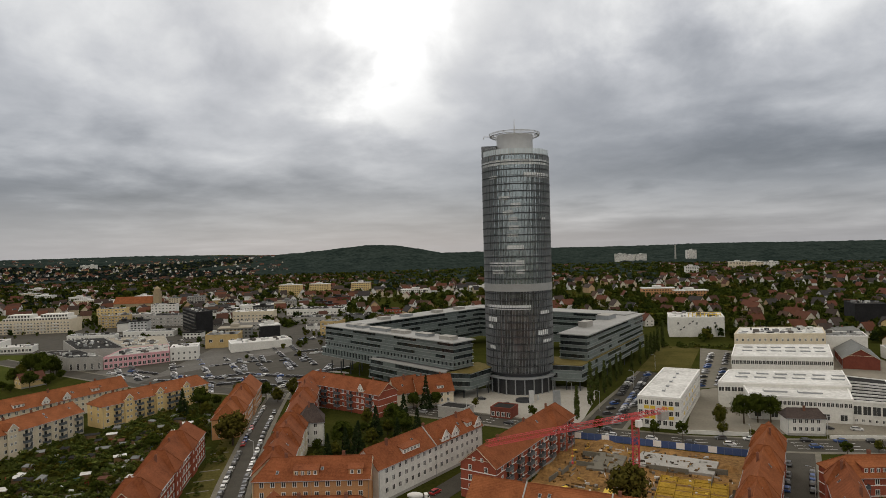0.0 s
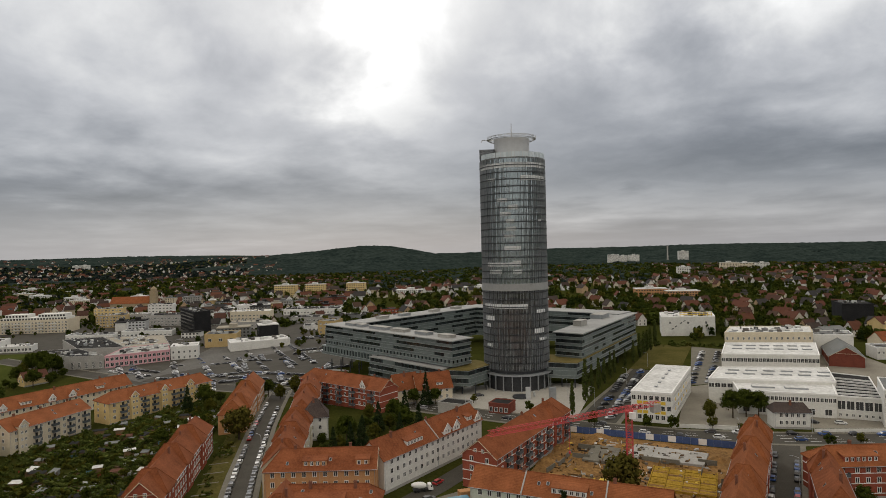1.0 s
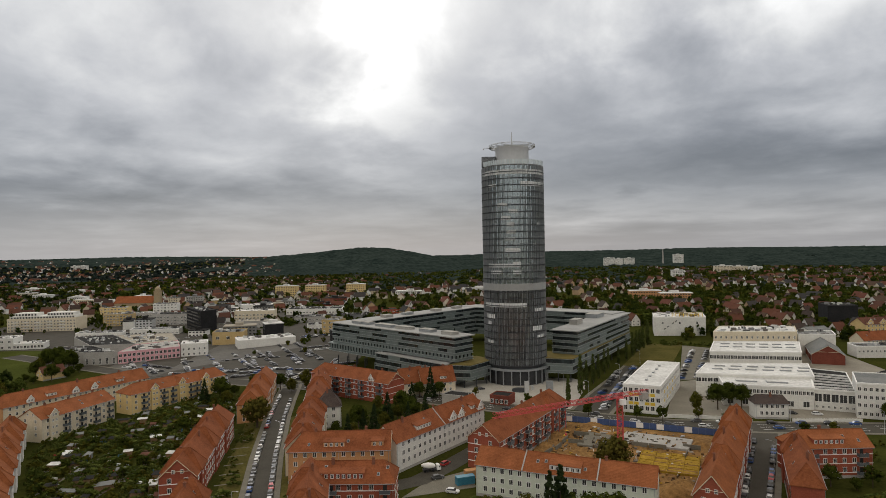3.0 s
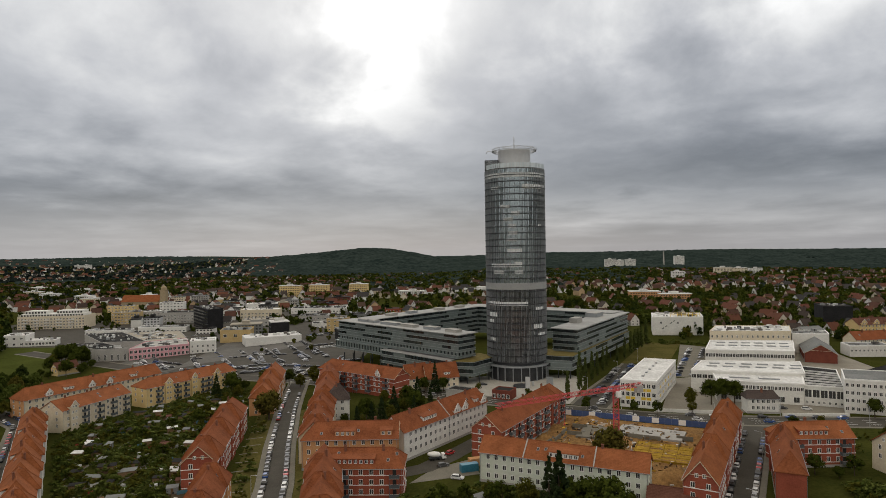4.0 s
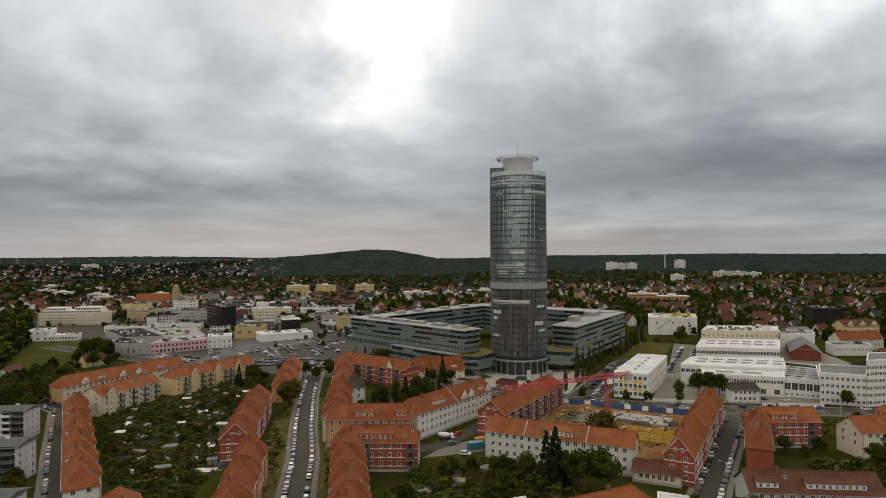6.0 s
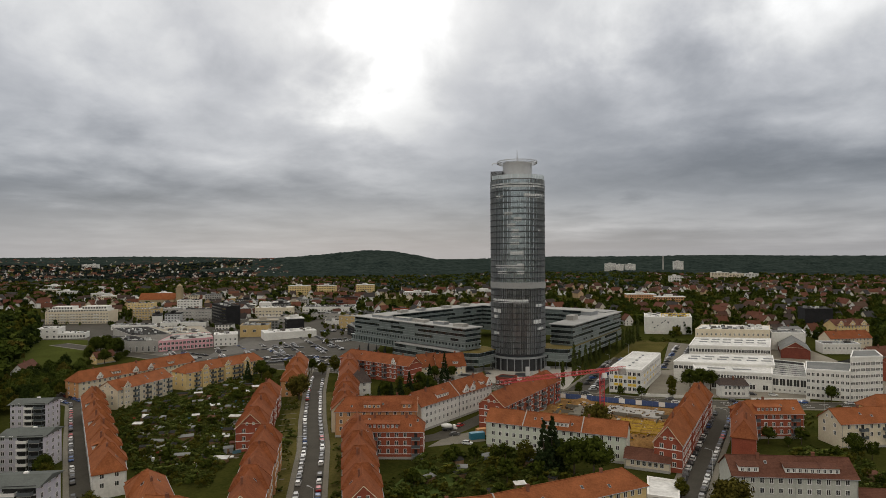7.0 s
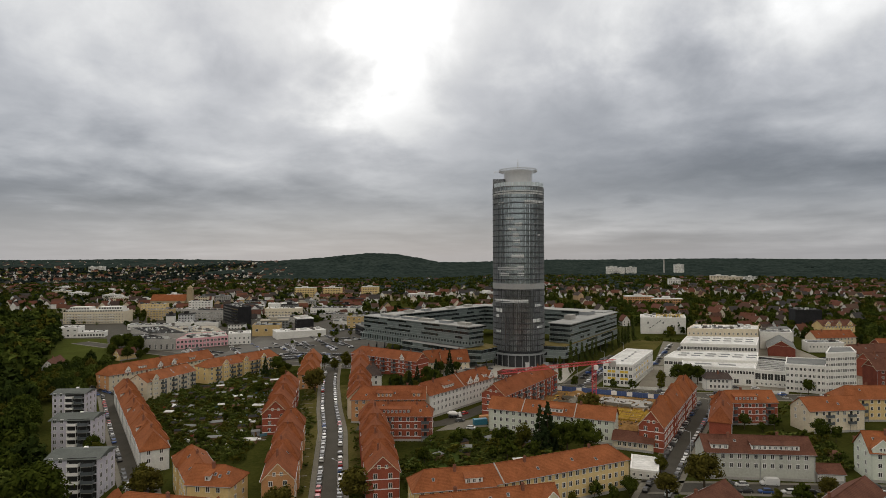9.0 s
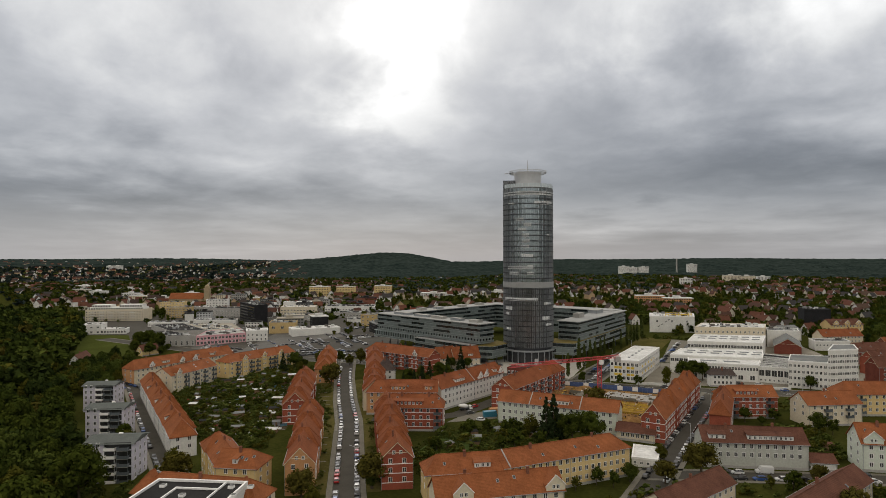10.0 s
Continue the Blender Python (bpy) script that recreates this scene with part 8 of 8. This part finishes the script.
        o.matrix_basis = pose(x, y, 0.05, 0, 0, 15)
    bm = bmesh.new()
    bmesh.ops.create_cone(bm, cap_ends=True, segments=32, radius1=4.2, radius2=4.0, depth=0.9)
    o = tagged(new("planter", mesh_of("planter", bm, M["metal_dark"])), "round dark planter on the plaza", "planter")
    o.matrix_basis = pose(0.5, 298, 0.5)
    bm = bmesh.new()
    ribbon(bm, [(60, 251), (94, 247.6)], 0.2, -0.2, 1.5, 2.0)
    ribbon(bm, [(113, 246.8), (141, 248)], 0.2, -0.2, 1.3, 2.0)
    structure("yard_wall", bm, M["plaster_white"], "pale low wall along the factory yard", "wall")


M["site_bits"] = palette("site_bits", [(0.24, 0.23, 0.21), (0.12, 0.07, 0.03), (0.5, 0.49, 0.46), (0.22, 0.13, 0.05), (0.05, 0.04, 0.03), (0.16, 0.14, 0.12), (0.16, 0.11, 0.05), (0.40, 0.25, 0.04), (0.09, 0.055, 0.03)])
M["tan_formwork"] = surface("tan_formwork", (0.19, 0.115, 0.018), (0.43, 0.275, 0.036), 0.25, 0.85, bump=0.3, fine=8)
site()


def lamps():
    """Street lamps beside the main road and the streets."""
    t = thing("street_lamp", pose(-24, 266, 0.1, 0, 0, 60), "slim grey steel street lamp", "street lamp", "street lamps")
    bm = bmesh.new()
    tube(bm, (0, 0, 0), (0, 0, 8.6), 0.1, 0.06, 8)
    part("pole", bm, M["metal_light"], t)
    bm = bmesh.new()
    tube(bm, (0, 0, 8.5), (1.8, 0, 8.9), 0.05, 0.04, 6)
    arm = part("arm", bm, M["metal_light"], t)
    bm = bmesh.new()
    box(bm, (1.6, -0.14, 8.8), (2.4, 0.14, 8.95))
    part("lantern", bm, M["metal_grey"], arm)
    for x, y, r in ((14, 247, 65), (46, 254, -110), (80, 231, 85), (112, 246, -90), (140, 231, 90), (175, 247, -90), (-60, 291, 65), (-100, 300, 60), (34, 282, 150), (56, 326, 150), (76, 372, 150), (-58, 92, 160), (-80, 138, -20), (-94, 208, 160), (62, 138, 160), (84, 192, 160), (23, 299, 150)):
        copy_thing(t, pose(x, y, 0.1 + ground_z(x, y), 0, 0, r))


lamps()

# ---------------------------------------------------------------- far town
ROOFS = [(0.105, 0.046, 0.030), (0.072, 0.040, 0.030), (0.12, 0.052, 0.034), (0.055, 0.039, 0.033), (0.05, 0.045, 0.043), (0.085, 0.043, 0.032), (0.06, 0.047, 0.041), (0.115, 0.048, 0.033), (0.045, 0.043, 0.043), (0.080, 0.052, 0.038)]
WALLS = [(0.60, 0.58, 0.54), (0.52, 0.47, 0.38), (0.66, 0.65, 0.63), (0.47, 0.40, 0.29), (0.56, 0.51, 0.41), (0.42, 0.30, 0.18), (0.64, 0.64, 0.62)]
M["far_roof"] = palette("far_roof", ROOFS)
M["far_wall"] = palette("far_wall", WALLS)
M["far_roof_one"] = palette("far_roof_one", ROOFS, per="object")
M["far_wall_one"] = palette("far_wall_one", WALLS, per="object")

COURT = [(-140, 370), (-30, 280), (40, 250), (220, 240), (226, 300), (240, 400), (240, 460), (130, 470), (60, 500), (-50, 510)]
WEST = [(-600, 560), (-470, 440), (-300, 330), (-120, 300), (-110, 540), (-170, 590), (-330, 640), (-560, 650)]


def cottage_parts(w, d, e, r):
    """Walls with gables and windows; roof with overhang."""
    bm = bmesh.new()
    solid(bm, [(-w / 2, -d / 2, -2), (w / 2, -d / 2, -2), (w / 2, d / 2, -2), (-w / 2, d / 2, -2), (-w / 2, -d / 2, e), (w / 2, -d / 2, e), (w / 2, d / 2, e), (-w / 2, d / 2, e), (-w / 2, 0, r), (w / 2, 0, r)], [(3, 2, 1, 0), (0, 1, 5, 4), (2, 3, 7, 6), (1, 2, 6, 9, 5), (3, 0, 4, 8, 7), (4, 5, 9, 8), (6, 7, 8, 9)])
    for q in (-1, 1):
        for k in range(int(e // 2.7)):
            for f in (-0.3, 0.0, 0.3):
                y = q * (d / 2 + 0.03)
                box(bm, (f * w - 0.55, min(y, q * d / 2), 0.9 + k * 2.7), (f * w + 0.55, max(y, q * d / 2), 2.2 + k * 2.7), 1)
            for f in (-0.25, 0.25):
                x = q * (w / 2 + 0.03)
                box(bm, (min(x, q * w / 2), f * d - 0.5, 0.9 + k * 2.7), (max(x, q * w / 2), f * d + 0.5, 2.2 + k * 2.7), 1)
    rb = roof_bm(w, d / 2, e, r, 0, 0, 0.5, 0.3)
    bmesh.ops.translate(rb, verts=rb.verts, vec=(-w / 2, 0, 0.05))
    box(rb, (w * 0.2, -0.4, r - 0.6), (w * 0.2 + 0.8, 0.4, r + 1.0))
    return bm, rb


def far_town():
    rng = random.Random(41)
    kinds = []
    for w, d, e, r in ((9.5, 8, 5.2, 10.5), (10.5, 8.5, 5.6, 11), (12, 9, 7.0, 12.5), (16, 9.5, 7.4, 12.6), (9, 7.5, 3.6, 9.0)):
        a, b = cottage_parts(w, d, e, r)
        kinds.append((mesh_of("wall", a, [M["far_wall_one"], M["pane"]]), mesh_of("roof", b, M["far_roof_one"])))
    spots = []
    taken = {}

    def free(x, y, g):
        i, j = int(x // g), int(y // g)
        for a in (-1, 0, 1):
            for b in (-1, 0, 1):
                for u, v in taken.get((i + a, j + b), ()):
                    if (u - x) ** 2 + (v - y) ** 2 < g * g:
                        return False
        taken.setdefault((i, j), []).append((x, y))
        return True

    for _ in range(40000):
        r = math.sqrt(rng.uniform(300 ** 2, 1900 ** 2))
        az = radians(rng.uniform(-46, 34))
        if rng.random() < 0.22:
            az, r = radians(rng.uniform(-46, -22)), rng.uniform(1500, 4000)
        x, y = r * math.sin(az), r * math.cos(az)
        if y < 255 or inside(COURT, x, y) or inside(WEST, x, y) or (x < -380 and y < 700):
            continue
        if (x < 130 and y < 560) or any((x - a) ** 2 + (y - b) ** 2 < c * c for a, b, c in BLOCKS):
            continue
        dens = 0.5 if r < 1250 else 0.55 * max(0.12, 1 - (r - 1250) / 800)
        if az < radians(-22) and r > 1500:
            dens = 0.35
        if -14 < math.degrees(az) < 12 and r > 1150:
            dens *= 0.15 if r > 1300 else 0.5
        if noise.noise(Vector((x * 0.004, y * 0.004, 3))) < -0.12:
            dens *= 0.2
        if x > 100 and y < 850:
            dens *= 0.85
        if rng.random() > dens or not free(x, y, 16):
            continue
        spots.append((r, x, y))
        if len(spots) > 1800:
            break
    spots.sort()
    near, rest = spots[:95], spots[95:]
    for r, x, y in near:
        wm, rm = rng.choice(kinds)
        t = thing("house", pose(x, y, land_z(x, y), 0, 0, rng.choice((22, 112, 30, 118)) + rng.uniform(-12, 12)), "small plastered town house with tiled gable roof", "house", "town houses")
        part("wall", wm, None, t)
        part("roof", rm, None, t)
    W, R = [[], [], []], [[], []]
    for r, x, y in rest:
        w, d, e, rr = rng.choice(((9.5, 8, 5.4, 10.5), (10.5, 8.5, 5.6, 11), (12, 9, 7.0, 12.5), (18, 10, 8.0, 12.8), (9, 7.5, 3.6, 9.0)))
        a = radians(rng.choice((22, 112, 30, 118)) + rng.uniform(-15, 15))
        c, s = math.cos(a), math.sin(a)
        z = land_z(x, y)
        P = lambda u, v, h: (x + u * c - v * s, y + u * s + v * c, z + h)  # noqa: E731
        n = len(W[0])
        W[0] += [P(-w / 2, -d / 2, -2), P(w / 2, -d / 2, -2), P(w / 2, d / 2, -2), P(-w / 2, d / 2, -2), P(-w / 2, -d / 2, e), P(w / 2, -d / 2, e), P(w / 2, d / 2, e), P(-w / 2, d / 2, e), P(-w / 2, 0, rr), P(w / 2, 0, rr)]
        W[1] += [(n, n + 1, n + 5, n + 4), (n + 2, n + 3, n + 7, n + 6), (n + 1, n + 2, n + 6, n + 9, n + 5), (n + 3, n, n + 4, n + 8, n + 7)]
        n = len(R[0])
        o = 0.6
        R[0] += [P(-w / 2 - o, -d / 2 - o, e - 0.4), P(w / 2 + o, -d / 2 - o, e - 0.4), P(w / 2 + o, d / 2 + o, e - 0.4), P(-w / 2 - o, d / 2 + o, e - 0.4), P(-w / 2 - o, 0, rr + 0.25), P(w / 2 + o, 0, rr + 0.25)]
        R[1] += [(n, n + 1, n + 5, n + 4), (n + 2, n + 3, n + 4, n + 5)]
    for name, (v, f), mat, lab in (("far_house_walls", W[:2], "far_wall", "pale walls of the far town's houses"), ("far_house_roofs", R, "far_roof", "red and brown roofs of the far town")):
        me = bpy.data.meshes.new(name)
        me.from_pydata(v, [], f)
        me.materials.append(M[mat])
        tagged(new(name, me), lab, "far houses", kind="stuff")
    return spots


TOWN = far_town()


def far_block(x, y, w, d, h, mat, label, rz=0, storeys=None, z=None, roof="roof_white"):
    t = thing("tower_block", pose(x, y, land_z(x, y) if z is None else z, 0, 0, rz), label, "apartment block", "far apartment blocks")
    bm = bmesh.new()
    box(bm, (-w / 2, -d / 2, -3), (w / 2, d / 2, h))
    part("wall", bm, M[mat], t)
    bm = bmesh.new()
    box(bm, (-w / 2 - 0.4, -d / 2 - 0.4, h), (w / 2 + 0.4, d / 2 + 0.4, h + 0.8))
    box(bm, (-w * 0.15, -d * 0.25, h + 0.8), (w * 0.1, d * 0.25, h + 3.5))
    part("roof", bm, M[roof], t)
    n = storeys or max(1, int(h / 3))
    bm = bmesh.new()
    for k in range(n):
        m = int(w / 3.2)
        for i in range(m):
            xx = -w / 2 + (i + 0.5) * w / m
            box(bm, (xx - 0.9, -d / 2 - 0.06, k * h / n + 0.9), (xx + 0.9, -d / 2 + 0.02, k * h / n + 2.3))
    part("glazing", bm, M["pane"], t, kind="stuff")


for _a in ((330, 2200, 38, 14, 32, "plaster_white", "white slab of far flats"), (364, 2205, 30, 14, 28, "plaster_white", "white slab of far flats"), (400, 2200, 36, 14, 30, "plaster_white", "white slab of far flats"), (592, 2300, 34, 20, 38, "plaster_white", "white tower of far flats"), (490, 1500, 40, 12, 22, "plaster_cream", "cream row of far flats"), (530, 1510, 36, 12, 20, "plaster_cream", "cream row of far flats"), (575, 1530, 30, 12, 18, "plaster_white", "white row of far flats"), (330, 1280, 24, 14, 22, "plaster_white", "white block of far flats"), (-420, 1060, 40, 14, 20, "plaster_yellow", "yellow block of far flats"), (-370, 1075, 36, 14, 20, "plaster_yellow", "yellow block of far flats"), (-300, 1100, 34, 14, 20, "plaster_yellow", "yellow block of far flats"), (-600, 900, 30, 16, 24, "plaster_white", "white stepped block of far flats"), (-640, 880, 40, 14, 14, "plaster_white", "low white block of far flats"), (-700, 900, 50, 14, 16, "plaster_cream", "cream row of far flats"), (-760, 960, 46, 14, 16, "plaster_white", "white row of far flats"), (-860, 1000, 50, 14, 18, "plaster_white", "white row of far flats"), (-960, 1080, 46, 14, 16, "plaster_cream", "cream row of far flats"), (-1050, 1200, 60, 16, 18, "plaster_white", "white row of far flats"), (-2000, 2600, 40, 20, 20, "plaster_white", "white tower of far flats"), (-2060, 2620, 26, 20, 16, "plaster_white", "white tower of far flats"), (-900, 1150, 70, 16, 14, "plaster_white", "long white row of far flats"), (205, 800, 40, 16, 12, "brick_orange", "ochre row of far flats"), (170, 820, 40, 18, 14, "brick_orange", "ochre row of far flats"), (-60, 1000, 60, 20, 8, "roof_white", "long white far hall"), (-180, 1010, 50, 20, 9, "plaster_white", "long white far hall")):
    _k = 0.68 if -1100 < _a[0] < -550 else 1.0
    far_block(_a[0], _a[1], _a[2] * _k, _a[3], _a[4] * _k, _a[5], _a[6] + " with flat roof")
RB = random.Random(19)
for _i in range(34):
    for _try in range(60):
        _x, _y = RB.uniform(-560, -120), RB.uniform(470, 900)
        if any((_x - a) ** 2 + (_y - b) ** 2 < (c + 10) ** 2 for a, b, c in BLOCKS) or _x > -0.45 * (_y - 250) + 20 or _x < -0.95 * _y + 130:
            continue
        if any((_x - a) ** 2 + (_y - b) ** 2 < 400 for a, b in ((-140, 400), (-170, 450), (-210, 520))):
            continue
        _w, _d, _h = RB.uniform(14, 34), RB.uniform(10, 18), RB.choice((4, 6, 7, 9, 12, 15))
        BLOCKS.append((_x, _y, 4 + _w / 2))
        far_block(_x, _y, _w, _d, _h, RB.choice(("plaster_white", "plaster_cream", "concrete", "roof_grey", "tan_panel", "brick_dark", "black_panel", "metal_light")), RB.choice(("low flat-roofed shop building of the town", "plain office building with flat roof")), RB.choice((8, 20, -60)), None, None, RB.choice(("roof_grey", "roof_dark", "roof_dark", "roof_white", "roof_tan")))
        break
bm = bmesh.new()
tube(bm, (0, 0, -3), (0, 0, 58), 3.2, 2.2, 16)
_o = tagged(new("chimney_stack", mesh_of("chimney_stack", bm, M["concrete"])), "tall slim grey chimney stack", "chimney")
_o.matrix_basis = pose(538, 2300, land_z(538, 2300))


def far_green():
    """Trees between the far houses, and the forest up to the skyline."""
    rng = np.random.default_rng(6)
    lib = [leaf_cloud(500 + i, 8, 6, 1.7, round_crown(1.0, 10.0, 4.6)) for i in range(5)]
    q = {"leaf": [], "wood_deep": [], "leaf_olive": [], "wood_light": []}
    n = 0
    while n < 11000:
        r = rng.uniform(330 ** 1.7, 1950 ** 1.7) ** (1 / 1.7)
        az = math.radians(rng.uniform(-47, 35))
        x, y = r * math.sin(az), r * math.cos(az)
        if rng.random() < 0.16:
            x, y = rng.uniform(110, 560), rng.uniform(465, 900)
            r = math.hypot(x, y)
        if y < 258 or inside(COURT, x, y) or (x < 130 and x > -120 and y < 560):
            continue
        west = inside(WEST, x, y)
        if (west and rng.random() > 0.34) or (x < -100 and y < 480):
            continue
        if noise.noise(Vector((x * 0.006, y * 0.006, 9))) < -0.05 and rng.random() > 0.5 and r < 1200:
            continue
        k = rng.uniform(0.6, 1.15) * (1.0 if r < 1200 else 1.25) * (0.6 if west else 1)
        tint = ("leaf", "leaf", "wood_deep", "wood_light", "leaf_olive", "leaf")[int(rng.integers(6))]
        q[tint].append(lib[int(rng.integers(5))] * np.array((k, k, k)) + np.array((x, y, land_z(x, y) - 0.5)))
        n += 1
    for tint, rows in q.items():
        tagged(new("town_trees", leaf_mesh("town_trees", np.concatenate(rows), M[tint])), "green trees among the far houses", "trees", kind="stuff")
    # the closed canopy: a bumpy sheet over the wooded land
    def wooded(r, d):
        x, y = r * math.sin(math.radians(d)), r * math.cos(math.radians(d))
        if r < 1900 and not (-16 < d < 12 and r > 1250 + 90 * noise.noise(Vector((x * 0.004, 7, 1)))):
            return False
        if d < -25 and r < 3500 and noise.noise(Vector((x * 0.0022, y * 0.0022, 5))) < 0.28 + 0.1 * (d < -34):
            return False
        if d >= 8 and r < 3900 and noise.noise(Vector((x * 0.003, y * 0.003, 8))) < -0.5:
            return False
        return True

    ds = np.arange(-48.0, 36.0, 0.2)
    rs = [1200.0]
    while rs[-1] < 4700:
        rs.append(rs[-1] * 1.0105)
    rs = np.array(rs)
    ok = np.array([[wooded(r, d) for d in ds] for r in rs])
    verts, idx = [], {}
    for j, r in enumerate(rs):
        for i, d in enumerate(ds):
            x, y = r * math.sin(math.radians(d)), r * math.cos(math.radians(d))
            full = ok[max(0, j - 1):j + 2, max(0, i - 1):i + 2].all()
            h = 7.5 + 5.0 * noise.noise(Vector((x * 0.02, y * 0.02, 2))) + rng.uniform(-2.6, 2.6) if full else -1.0
            verts.append((x + rng.uniform(-4, 4), y + rng.uniform(-4, 4), land_z(x, y) + h))
    w = len(ds)
    faces = [(j * w + i, j * w + i + 1, (j + 1) * w + i + 1, (j + 1) * w + i) for j in range(len(rs) - 1) for i in range(w - 1) if ok[j:j + 2, i:i + 2].any()]
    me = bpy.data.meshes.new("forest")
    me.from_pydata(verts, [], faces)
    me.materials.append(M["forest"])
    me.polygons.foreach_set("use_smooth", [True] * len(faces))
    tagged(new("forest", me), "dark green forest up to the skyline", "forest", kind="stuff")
    # single crowns that stand out of it and along its edges
    lib = [leaf_cloud(600 + i, 6, 7, 3.2, round_crown(0.0, 11.0, 7.0)) for i in range(5)]
    q = []
    while len(q) < 2600:
        r = math.sqrt(rng.uniform(1150 ** 2, 3600 ** 2))
        d = rng.uniform(-47, 35)
        if wooded(r, d) or rng.random() > (0.5 if d < -20 else 0.25):
            continue
        x, y = r * math.sin(math.radians(d)), r * math.cos(math.radians(d))
        k = rng.uniform(0.7, 1.15)
        q.append(lib[int(rng.integers(5))] * np.array((k * 1.2, k * 1.2, k * 0.8)) + np.array((x, y, land_z(x, y) - 1)))
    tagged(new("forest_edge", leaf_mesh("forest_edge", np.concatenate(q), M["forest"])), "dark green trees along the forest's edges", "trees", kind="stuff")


far_green()
